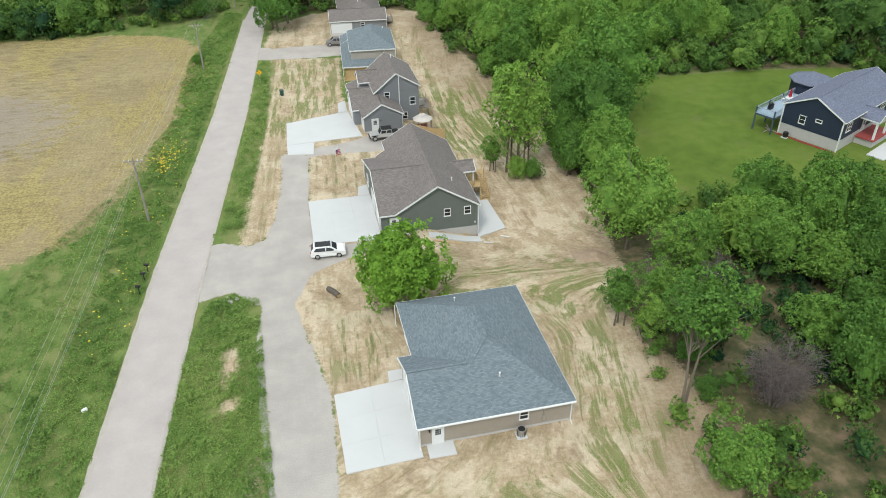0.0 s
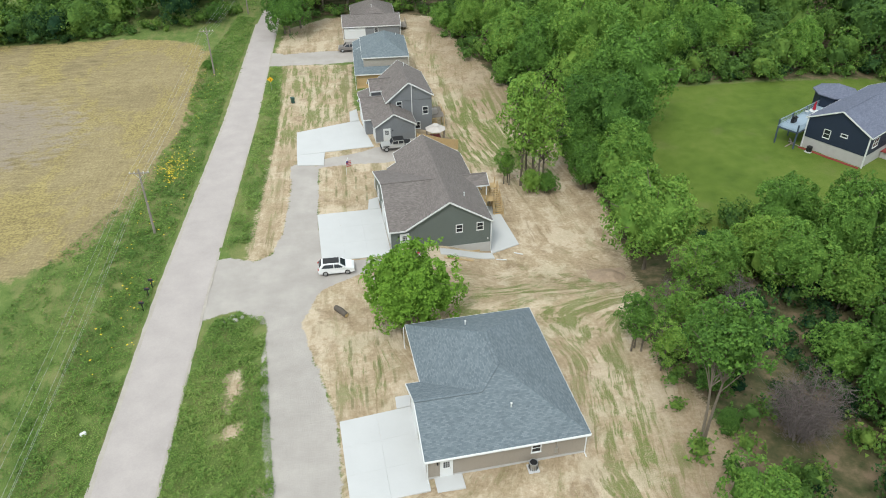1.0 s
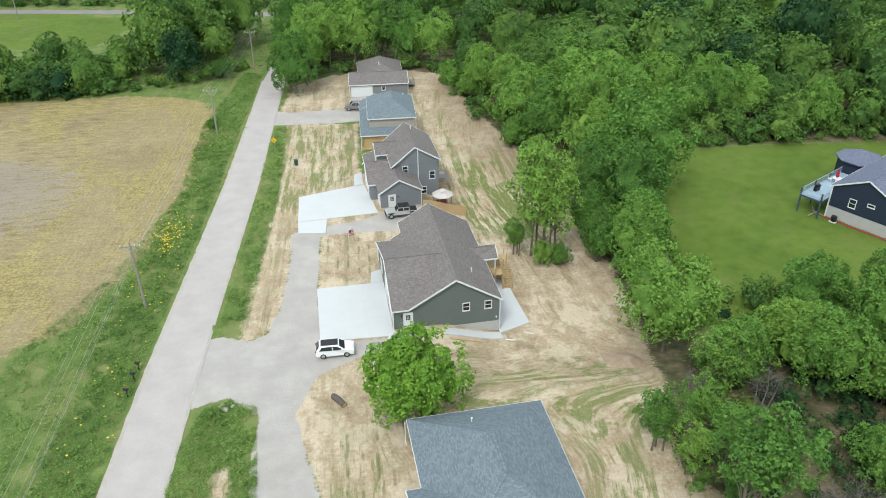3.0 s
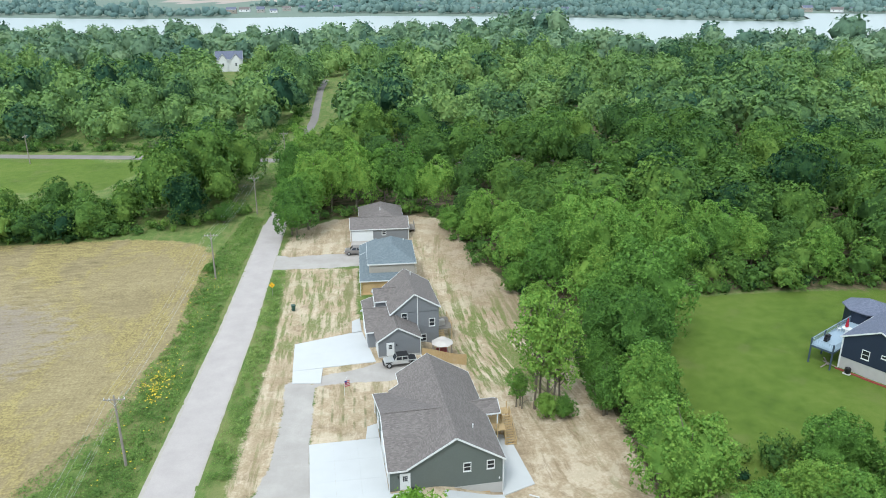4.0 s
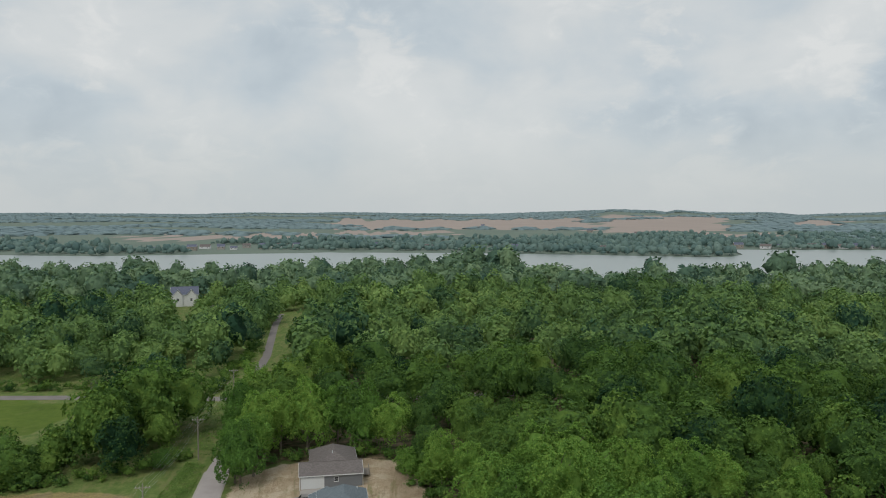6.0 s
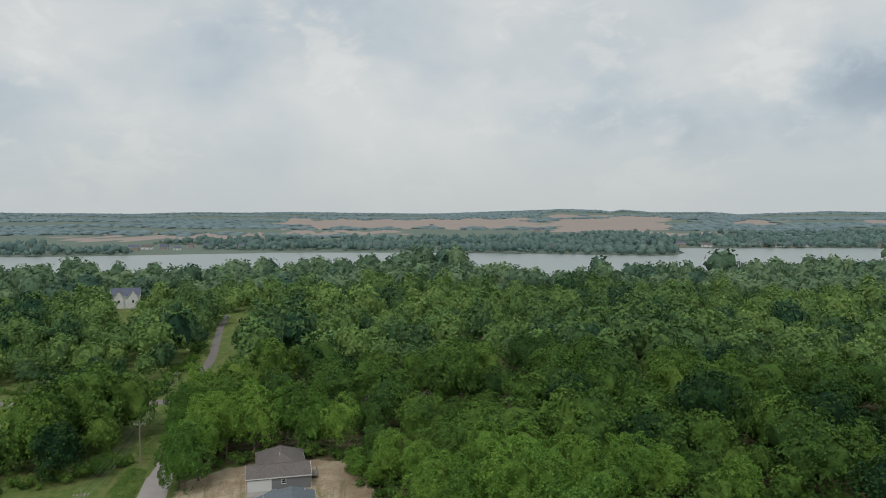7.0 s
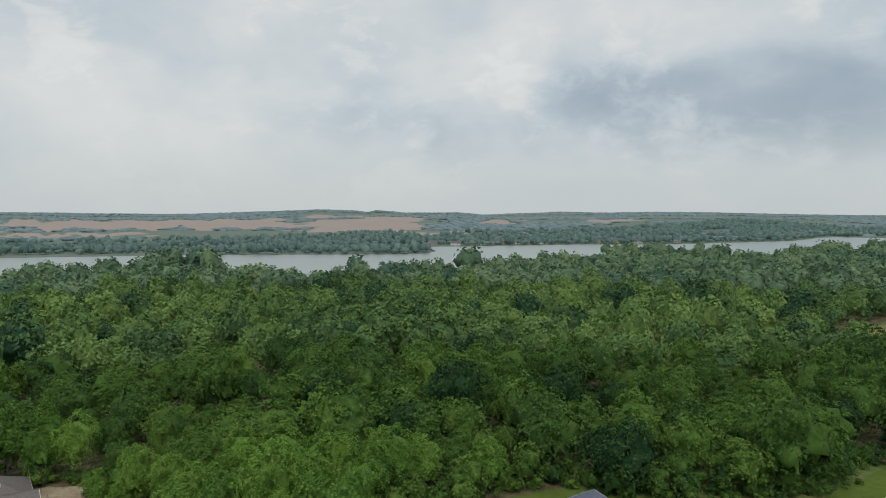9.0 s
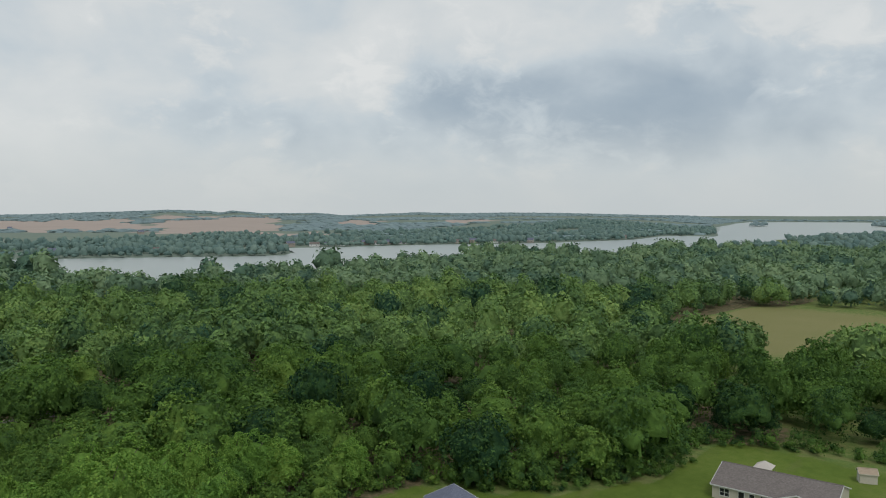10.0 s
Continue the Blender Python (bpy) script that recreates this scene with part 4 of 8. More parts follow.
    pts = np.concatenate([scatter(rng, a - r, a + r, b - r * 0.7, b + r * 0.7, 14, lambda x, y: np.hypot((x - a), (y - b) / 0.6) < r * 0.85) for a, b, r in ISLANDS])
    woods("woods", "tree-covered islands in the lake", pts, rng.uniform(1.1, 2.0, len(pts)), kinds, LEAF_HILL_HAZED, 28)

    def lots(x, y):
        d = np.hypot(x, y)
        cover = np.sin(x / 330 + 1.2 * np.sin(y / 300) + 0.6) * np.sin(y / 170 + 1.1 * np.sin(x / 420)) + 0.35 * np.sin(x / 90) * np.sin(y / 75)
        return in_sight(x, y) & (d > 1550) & (d < 4850) & (y > 500) & ((cover > -0.08) | (d > 4300)) & (inside(x, y, LAKE) < -40) & (~in_far_field(x, y) | (cover > 0.95))
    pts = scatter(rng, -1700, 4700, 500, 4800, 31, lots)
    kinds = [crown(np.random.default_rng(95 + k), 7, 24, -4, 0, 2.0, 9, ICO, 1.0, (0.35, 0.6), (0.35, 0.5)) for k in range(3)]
    woods("woods", "blue-hazed distant woodlots between fields", pts, rng.uniform(0.7, 1.2, len(pts)), kinds, LEAF_HILL_HAZED, 9)


plant_woods()

# ---- single trees round the yards ----
def plant_yard_trees():
    wide, tall, dense, open_, low = TREE_KINDS
    strip_label = "green deciduous tree in the wood strip behind the yards"
    leaning = make_tree(64, 16.0, 3.9, 7.6, 5200, 0.15, LEAF, "tall leaning green tree with a long bare pale trunk", 0.15, 2, 44, 0.62, fluff=0.04, spread=(0.54, 0.90), bulk=(0.14, 0.26))
    plant(leaning, 28.6, 44.6, 1.0, 0.4)
    for kind, x, y, size, turn, up in (
        # single trees along the back of the yards, south to north
        (wide, 32.9, 73.2, 1.06, 0.4, 1.02), (open_, 25.9, 57.0, 0.72, 1.0, 0.85), (open_, 28.0, 53.8, 0.62, 3.1, 0.78), (open_, 30.6, 58.6, 0.66, 2.1, 0.8), (open_, 32.0, 54.0, 0.75, 0.2, 0.8), (low, 28.6, 35.0, 0.82, 2.6, 0.95), (low, 31.5, 50.2, 0.50, 1.4, 0.9), (low, 31.0, 45.4, 0.36, 0.6, 0.8),
        (open_, 35.0, 64.2, 0.85, 4.4, 0.8), (dense, 38.6, 67.2, 0.80, 5.1, 0.9),
        (open_, 22.8, 97.6, 1.22, 1.0, 1.14), (open_, 25.0, 97.6, 1.12, 4.0, 1.05), (low, 25.6, 95.0, 0.45, 2.2, 0.9), (low, 23.2, 95.2, 0.40, 0.2, 1.2), (open_, 20.0, 98.2, 0.60, 0.5, 0.8),
        (dense, 36.2, 92.6, 1.02, 4.0, 1.05), (low, 31.8, 95.2, 0.85, 2.2, 1.1), (low, 34.6, 88.2, 0.8, 0.8, 0.9), (low, 34.2, 83.0, 0.75, 1.9, 0.85), (low, 36.6, 79.4, 0.6, 0.9, 0.9),
        (wide, 43.6, 113.0, 1.42, 3.0, 0.96), (dense, 37.4, 111.5, 1.12, 0.9, 1.15), (wide, 38.6, 102.4, 1.05, 2.0, 1.05), (tall, 34.0, 106.5, 0.95, 0.5, 0.95), (dense, 32.0, 101.6, 0.85, 1.4, 0.95),
        # a dark wall of tall trees behind the last house
        (tall, -8.5, 186.5, 1.05, 0.7, 1.0), (dense, -2.0, 187.5, 1.25, 2.7, 1.25), (tall, 4.5, 188.5, 1.05, 4.1, 1.05), (dense, 10.5, 187.0, 1.2, 1.1, 1.2), (wide, 16.0, 184.5, 1.0, 5.0, 1.0), (dense, -13.0, 185.0, 1.15, 3.7, 1.2),
        # round the last house and along the road
        (dense, -16.2, 168.5, 1.08, 0.3, 1.1), (tall, -13.5, 173.5, 0.95, 1.9, 0.98), (wide, -17.5, 179.5, 0.85, 2.9, 1.0), (low, -31.0, 150.0, 0.32, 1.0, 0.8), (low, 19.5, 168.0, 0.95, 0.5, 0.8), (dense, 22.5, 160.5, 0.8, 2.5, 0.75),
        (low, -33.5, 181.0, 0.6, 3.3, 0.9), (dense, -18.3, 191.0, 1.0, 1.3, 1.1), (wide, -18.6, 201.0, 1.0, 2.3, 1.1), (dense, -18.6, 212.0, 1.0, 3.3, 1.1), (wide, -17.0, 223.0, 1.0, 0.3, 1.1), (low, 27.5, 136.0, 0.75, 0.2, 0.9), (low, 29.5, 127.0, 0.8, 1.2, 0.95),
    ):
        plant(kind, x, y, size, turn, up)
    rng = np.random.default_rng(21)
    strip = [(41.5, 22), (43.0, 38), (43.5, 47), (40.5, 54), (39.5, 61), (41, 67), (43, 72), (47, 75.5), (54, 76.5), (61, 73), (68, 69), (78, 62), (78, 20)]
    for x, y in scatter(rng, 30, 100, 20, 84, 5.8, lambda x, y: (inside(x, y, strip) > 0.3) & (np.hypot(x - 47.0, y - 55.5) > 4.2)):
        plant(TREE_KINDS[rng.choice(5, p=[0.28, 0.18, 0.22, 0.12, 0.20])], x, y, rng.uniform(0.70, 1.04), rng.uniform(0, 6.3), rng.uniform(0.86, 1.12), "trees in the wood strip", strip_label)
    close = near_far(0, 150)
    edge_label = "full green deciduous tree at the edge of the big wood"
    for x, y in scatter(rng, -40, 145, 90, 190, 7.0, lambda x, y: close(x, y) & within_any(x, y, [BIG_WOOD, WEST_WOOD], 1.2)):
        plant(TREE_KINDS[rng.choice(5, p=[0.34, 0.25, 0.27, 0.04, 0.10])], x, y, rng.uniform(0.80, 1.22), rng.uniform(0, 6.3), rng.uniform(0.85, 1.12), "trees at the wood edge", edge_label)
    # low growth along the edges of the woods
    pts = []
    for line in ([(33.5, 24), (34.5, 34), (36.5, 39)], [(37, 46), (35.5, 52), (34, 60), (36.5, 70)], [(35.5, 77), (36, 84), (35, 91)], [(27.6, 50), (29.6, 55), (30.4, 61)], [(30, 41.5), (32, 47)], [(31, 30), (33.5, 37)], [(33, 108), (31, 124), (27.5, 138), (23.5, 150), (20.5, 164), (19, 179), (8, 184), (-10, 182)],
                 [(46, 126), (52, 129), (70, 129.5), (97, 129), (106, 116), (115, 106), (127, 101), (137, 97), (147, 98), (155, 102), (163, 102), (174, 85), (180, 64)], [(-30, 189), (-38, 180), (-50, 177), (-57, 173.5), (-78, 172), (-140, 174)], [(-31, 248), (-30, 275), (-26.5, 300), (-25.5, 330)], [(-130, 268), (-75, 262), (-45, 264), (-33, 266)], [(-14.5, 245), (-13, 262), (-12, 290)], [(43, 77), (49, 80), (56, 80), (64, 75), (76, 70), (98, 60)], [(34, 92), (38, 100), (41, 112), (46, 124)], [(37.5, 80), (38.5, 88), (41, 98)]):
        for (ax, ay), (bx, by) in zip(line, line[1:]):
            n = int(math.hypot(bx - ax, by - ay) / 1.05)
            for k in range(n):
                pts.append((ax + (bx - ax) * k / n + rng.normal() * 1.4, ay + (by - ay) * k / n + rng.normal() * 1.4))
    pts += [(x, y) for x, y in scatter(rng, 30, 64, 22, 78, 2.3, lambda x, y: (inside(x, y, strip) > -3.0) & (np.sin(x * 0.8 + 2 * np.sin(y * 0.5)) * np.sin(y * 0.7) > -0.15))]
    tall = [(x + 1.2 * math.sin(k * 1.3), y + 3.2 + 1.4 * math.cos(k * 2.1)) for k, (x, y) in enumerate(pts) if 96 < y < 134 and 44 < x < 180 and k % 2 == 0]
    tall += [(x, y) for x, y in scatter(rng, -135, -54, 168, 196, 3.4, lambda x, y: inside(x, y, WEST_WOOD) > 0.3)]
    kinds = [crown(np.random.default_rng(57 + k), h, r, -0.6, 380, 0.19, 20, BALL, 0.70, fluff=0.06, spread=(0.5, 0.9), bulk=(0.16, 0.34)) for k, (h, r) in enumerate([(5.6, 2.8), (4.4, 2.5)])]
    woods("undergrowth", "tall tangled green thicket along the lawn edge", np.array(tall), rng.uniform(0.8, 1.5, len(tall)), kinds, LEAF_WOODS, 34)
    kinds = [crown(np.random.default_rng(50 + k), h, r, -0.3, 180, 0.17, 12, ICO, 0.62, fluff=0.10, spread=(0.5, 0.95), bulk=(0.2, 0.4)) for k, (h, r) in enumerate([(2.4, 1.7), (3.8, 2.1), (1.6, 1.5)])]
    woods("undergrowth", "tangled green brush along the wood edge", np.array(pts), rng.uniform(0.6, 1.25, len(pts)), kinds, LEAF_WOODS, 33)


plant_yard_trees()
yard_tree = make_tree(61, 9.4, 5.3, -1.4, 10500, 0.155, LEAF_BRIGHT, "bright green spreading yard tree between two houses", 0.14, 5, 66, 0.80, bulk=(0.15, 0.27), spread=(0.54, 0.88), fluff=0.04)
yard_tree.matrix_basis = pose(2.5, 65.9, -0.1)


def bare_tree(seed, x, y, height, radius, stems, twigs, label):
    """Bare grey stems that fork into a haze of thin twigs."""
    rng = np.random.default_rng(seed)
    thing = tagged(new("dead_tree"), label, "tree")
    bm = bmesh.new()
    ends = []
    for k in range(stems):
        a = 2 * math.pi * k / stems + rng.uniform(-0.4, 0.4)
        reach = radius * rng.uniform(0.25, 0.7)
        foot = Vector((math.cos(a), math.sin(a), 0)) * min(0.5, radius * 0.2)
        tip = Vector((math.cos(a) * reach, math.sin(a) * reach, height * rng.uniform(0.6, 0.95)))
        bend = foot.lerp(tip, 0.5) + Vector((rng.normal() * 0.2, rng.normal() * 0.2, height * 0.08))
        tube(bm, [foot - Vector((0, 0, 0.3)), bend, tip], [0.10, 0.06, 0.02], 5)
        for f in np.linspace(0.25, 1.0, 26):
            ends.append(bend.lerp(tip, (f - 0.5) * 2) if f > 0.5 else foot.lerp(bend, f * 2))
    for name, fill in (("trunk", None), ("twig_spray", True)):
        me = bpy.data.meshes.new(name)
        if fill is None:
            bm.to_mesh(me)
            bm.free()
            me.materials.append(DEAD_BARK)
        else:
            root = np.array([ends[k] for k in rng.integers(0, len(ends), twigs)]) + rng.normal(size=(twigs, 3)) * 0.16 * radius * np.array([1, 1, 0.6])
            way = rng.normal(size=(twigs, 3)) * np.array([1, 1, 0.55]) + np.array([0, 0, 0.25]) + root * np.array([1, 1, 0]) / radius
            way /= np.linalg.norm(way, axis=1, keepdims=True)
            long = rng.uniform(0.10, 0.30, (twigs, 1)) * radius
            side = np.cross(way, rng.normal(size=(twigs, 3)))
            side = side / np.linalg.norm(side, axis=1, keepdims=True) * 0.022
            end = root + way * long + rng.normal(size=(twigs, 3)) * 0.1
            me = mesh_of(name, np.stack([root + side, root - side, end], 1).reshape(-1, 3), NO_QUADS, np.arange(twigs * 3).reshape(-1, 3), LEAF_DRY)
        ob = new(name, me)
        ob.parent = thing
        if fill:
            ob["kind"] = "stuff"
    thing.matrix_basis = pose(x, y, gz(x, y) - 0.1)
    return thing


DEAD_BARK = simple("grey_dead_bark", (0.20, 0.175, 0.165), 0.9, vary=0.3, scale=1.5, fine=12)
bare_tree(62, 36.9, 43.4, 7.0, 4.6, 11, 5200, "leafless greyish-purple thicket tree of thin twigs")
bare_tree(63, 31.8, 62.8, 6.5, 1.8, 2, 700, "slim leafless grey tree beside the bare soil")
bare_tree(65, 38.2, 60.6, 7.0, 2.4, 3, 900, "half-dead grey tree with bare limbs in the wood strip")
bare_tree(66, -57.5, 222.0, 13.0, 5.0, 6, 900, "bare pale tree at the corner of the grove")

# ---- rough growth on the verges ----
def weeds():
    rng = np.random.default_rng(44)
    areas = [([(-27.2, 22), (-27.3, 75), (-25.6, 123), (-24.4, 182), (-29, 186), (-33, 150), (-32, 120), (-36, 96), (-42, 82), (-46, 60), (-44, 22)], 0.135, 0.10),
             ([(-21.3, 24), (-21.0, 62), (-19.4, 68.0), (-16.6, 69.0), (-13.6, 67.6), (-12.8, 60), (-11.9, 51), (-10.5, 39), (-9.9, 24)], 0.10, 0.085),
             ([(-20.0, 82), (-18.9, 120), (-18.6, 148), (-16.0, 148), (-15.2, 118), (-16.2, 84)], 0.16, 0.085),
             ([(-25, 188), (-29, 190), (-30, 238), (-24, 240)], 0.5, 0.2)]
    place, big = [], []
    for poly, gap, size in areas:
        xs, ys = [p[0] for p in poly], [p[1] for p in poly]
        pts = scatter(rng, min(xs), max(xs), min(ys), max(ys), gap, lambda x, y: (inside(x, y, poly) > 0.1) & (np.sin(x * 0.9 + np.sin(y * 0.35) * 2) * np.sin(y * 0.6) > -0.8))
        place.append(pts)
        tuft = 0.75 + 0.6 * np.clip(np.sin(pts[:, 0] * 1.7 + 2 * np.sin(pts[:, 1] * 0.9)) * np.sin(pts[:, 1] * 1.3 + np.sin(pts[:, 0] * 2.1)) + 0.3, 0, 1)
        big.append(np.full(len(pts), size) * rng.uniform(0.6, 1.3, len(pts)) * tuft)
    place, big = np.concatenate(place), np.concatenate(big)
    # clumps of taller growth, thick in the ditch and on the island
    clumps, spots = [], []
    for poly, each in ((areas[0][0], 620), (areas[1][0], 360), (areas[2][0], 110)):
        xs, ys = [q[0] for q in poly], [q[1] for q in poly]
        cx, cy = rng.uniform(min(xs), max(xs), each * 3), rng.uniform(min(ys), max(ys), each * 3)
        thick = (inside(cx, cy, poly) > 0.5) & ((cx > -34) | (rng.uniform(size=each * 3) < 0.3))
        clumps += list(zip(cx[thick][:each], cy[thick][:each], rng.uniform(0.35, 1.0, each)))
    rise = [np.zeros(len(place))]
    for cx, cy, cr in clumps:
        k = int(46 * cr)
        off = rng.normal(size=(k, 2)) * cr * 0.42
        spots.append(np.array([cx, cy]) + off)
        rise.append(cr * 0.75 * np.exp(-(off**2).sum(1) / (cr * 0.5) ** 2) * rng.uniform(0.5, 1.0, k))
    spots = np.concatenate(spots)
    place, big = np.concatenate([place, spots]), np.concatenate([big, rng.uniform(0.07, 0.15, len(spots))])
    rise = np.concatenate(rise)
    bare = np.maximum(inside(place[:, 0], place[:, 1], BARE_PATCH), inside(place[:, 0], place[:, 1], [(-16.4, 51.5), (-14.6, 51.8), (-14.8, 49.6), (-16.2, 49.8)]))
    dry = (bare > rng.normal(size=len(place)) * 0.3) | ((place[:, 0] < -34 + 1.5 * np.sin(place[:, 1] * 0.2)) & (rng.uniform(size=len(place)) < 0.55))
    place, big, rise = place[~dry], big[~dry], rise[~dry]
    n = len(place)
    base = np.concatenate([place, (ground_z(place[:, 0], place[:, 1]) + rise + big * rng.uniform(0.4, 2.6, n))[:, None]], 1)
    normal = np.array([0, 0, 0.8]) + rng.normal(size=(n, 3)) * 0.45
    normal /= np.linalg.norm(normal, axis=1, keepdims=True)
    side = np.cross(normal, rng.normal(size=(n, 3)))
    side /= np.linalg.norm(side, axis=1, keepdims=True)
    along, s = np.cross(normal, side), big[:, None]
    verts = np.stack([base + along * s * 1.7 - normal * s * 0.3, base + side * s * 0.5 - along * s * 0.8, base - side * s * 0.5 - along * s * 0.9], 1).reshape(-1, 3)
    patch = 0.5 + 0.18 * (place[:, 0] > -22) - 0.10 * (place[:, 0] < -36) - 0.06 * (rise > 0) * (place[:, 0] < -26) + 0.25 * np.sin(place[:, 0] * 0.5 + 2 * np.sin(place[:, 1] * 0.13)) * np.sin(place[:, 1] * 0.21)
    tint = np.repeat(np.clip(patch + rng.uniform(-0.3, 0.3, n), 0, 1), 3)
    tagged(new("weeds", mesh_of("weeds", verts, np.zeros((0, 4), int), np.arange(n * 3).reshape(-1, 3), LEAF_WEED, tint)), "rough green weeds and tall grass on the verge", "weeds", kind="stuff")
    # a drift of yellow flowers between field and road
    m = 330
    fx, fy = rng.normal(-30.4, 1.2, m), rng.normal(106, 2.6, m)
    more = rng.uniform(0, 1, m) < 0.3
    fx, fy = np.where(more, rng.uniform(-33, -27, m), fx), np.where(more, rng.uniform(60, 150, m), fy)
    p = np.stack([fx, fy, ground_z(fx, fy) + rng.uniform(0.3, 0.6, m)], 1)
    a = rng.uniform(0.06, 0.15, (m, 1))
    verts = np.stack([p + a * np.array([1, 0, 0.2]), p + a * np.array([0, 1, 0]), p - a * np.array([1, 0, -0.2]), p - a * np.array([0, 1, 0])], 1).reshape(-1, 3)
    tagged(new("wildflowers", mesh_of("wildflowers", verts, np.arange(m * 4).reshape(-1, 4), np.zeros((0, 3), int), PETAL)), "yellow wildflowers along the field edge", "flowers", kind="stuff")


weeds()

# ---- building kit ----
def part(name, bm, mat, parent=None, label="", smooth_faces=False):
    """Links a bmesh as one mesh object under a thing or a part."""
    bmesh.ops.recalc_face_normals(bm, faces=bm.faces)
    me = bpy.data.meshes.new(name)
    if smooth_faces:
        for f in bm.faces:
            f.smooth = True
    bm.to_mesh(me)
    bm.free()
    me.materials.append(mat)
    ob = new(name, me)
    ob.parent = parent
    if label:
        ob["label"] = label
    return ob


def box(bm, x0, x1, y0, y1, z0, z1, bevel=0.0):
    made = bmesh.ops.create_cube(bm, size=1.0, matrix=Matrix.Translation(((x0 + x1) / 2, (y0 + y1) / 2, (z0 + z1) / 2)) @ Matrix.Diagonal((x1 - x0, y1 - y0, z1 - z0, 1)))
    if bevel:
        edges = list({e for v in made["verts"] for e in v.link_edges})
        bmesh.ops.bevel(bm, geom=edges, offset=bevel, segments=2, affect="EDGES")
    return bm


def boxes(*specs, bevel=0.0):
    bm = bmesh.new()
    for s in specs:
        box(bm, *s, bevel=bevel)
    return bm


def prism(bm, ring, offset):
    """A solid between a ring of points and the same ring moved by offset."""
    off = Vector(offset)
    a, b = [bm.verts.new(p) for p in ring], [bm.verts.new(Vector(p) + off) for p in ring]
    bm.faces.new(a)
    bm.faces.new(b[::-1])
    for k in range(len(ring)):
        j = (k + 1) % len(ring)
        bm.faces.new((a[k], b[k], b[j], a[j]))
    return bm


def beam(bm, a, b, w, h=None):
    """A square bar from a to b."""
    a, b = Vector(a), Vector(b)
    d = (b - a).normalized()
    u = d.cross(Vector((0, 0, 1)))
    u = Vector((1, 0, 0)) if u.length < 1e-3 else u.normalized()
    v = u.cross(d)
    h = h or w
    ring = [a + u * w / 2 * i + v * h / 2 * j for i, j in ((-1, -1), (1, -1), (1, 1), (-1, 1))]
    return prism(bm, ring, b - a)


def cylinder(bm, x, y, z0, z1, r0, r1=None, sides=14):
    tube(bm, [(x, y, z0), (x, y, z1)], [r0, r0 if r1 is None else r1], sides)
    return bm


def slope_map(bm):
    """Metres along and up each face, for roof courses."""
    layer = bm.loops.layers.uv.new("slope")
    bm.normal_update()
    for f in bm.faces:
        n = f.normal
        u = Vector((0, 0, 1)).cross(n)
        u = Vector((1, 0, 0)) if u.length < 1e-3 else u.normalized()
        v = n.cross(u)
        for loop in f.loops:
            loop[layer].uv = (loop.vert.co.dot(u), loop.vert.co.dot(v))


def roof_part(planes, mat, parent, thick=0.16, fascia=WHITE, skip=(), name="roof"):
    """Roof planes as thick slabs, with a fascia board along each free edge."""
    bm = bmesh.new()
    seen = {}
    for ring in planes:
        top = [bm.verts.new(p) for p in ring]
        low = [bm.verts.new((p[0], p[1], p[2] - thick)) for p in ring]
        bm.faces.new(top)
        bm.faces.new(low[::-1])
        for k in range(len(ring)):
            j = (k + 1) % len(ring)
            bm.faces.new((top[k], low[k], low[j], top[j]))
            a, b = tuple(round(c, 2) for c in ring[k]), tuple(round(c, 2) for c in ring[j])
            seen.setdefault(frozenset((a, b)), []).append((a, b))
    bmesh.ops.recalc_face_normals(bm, faces=bm.faces)
    slope_map(bm)
    roof = part(name, bm, mat, parent)
    for edge, sides in seen.items():
        if len(sides) > 1:
            continue
        a, b = sides[0]
        if any(abs((a[0] + b[0]) / 2 - sx) < 0.3 and abs((a[1] + b[1]) / 2 - sy) < 0.3 for sx, sy in skip):
            continue
        fb = bmesh.new()
        lift = Vector((0, 0, -0.10))
        beam(fb, Vector(a) + lift, Vector(b) + lift, 0.07, 0.20)
        part("fascia", fb, fascia, roof)
    # ridge caps on the shared upper edges
    for edge, sides in seen.items():
        a, b = sides[0]
        if len(sides) == 2 and min(a[2], b[2]) > min(p[2] for ring in planes for p in ring) + 0.5:
            cb = bmesh.new()
            beam(cb, Vector(a) + Vector((0, 0, 0.01)), Vector(b) + Vector((0, 0, 0.01)), 0.26, 0.05)
            bmesh.ops.recalc_face_normals(cb, faces=cb.faces)
            slope_map(cb)
            part("ridge_cap", cb, mat, roof)
    return roof


def wall_part(footprint, z0, z1, mat, parent, gables=()):
    bm = bmesh.new()
    prism(bm, [(x, y, z0) for x, y in footprint], (0, 0, z1 - z0))
    for ring, inward in gables:
        prism(bm, ring, inward)
    return part("wall", bm, mat, parent)


FACES = {"S": (Vector((1, 0, 0)), Vector((0, -1, 0))), "N": (Vector((-1, 0, 0)), Vector((0, 1, 0))), "W": (Vector((0, -1, 0)), Vector((-1, 0, 0))), "E": (Vector((0, 1, 0)), Vector((1, 0, 0)))}


def on_wall(face, at, along, z):
    """A pose on a wall: x along it, y out of the wall's back, z up."""
    u, n = FACES[face]
    p = Vector((along, at, z)) if face in "SN" else Vector((at, along, z))
    m = Matrix((u, -n, Vector((0, 0, 1)))).transposed().to_4x4()
    m.translation = p
    return m


def set_in(ob, m):
    ob.matrix_basis = m
    return ob


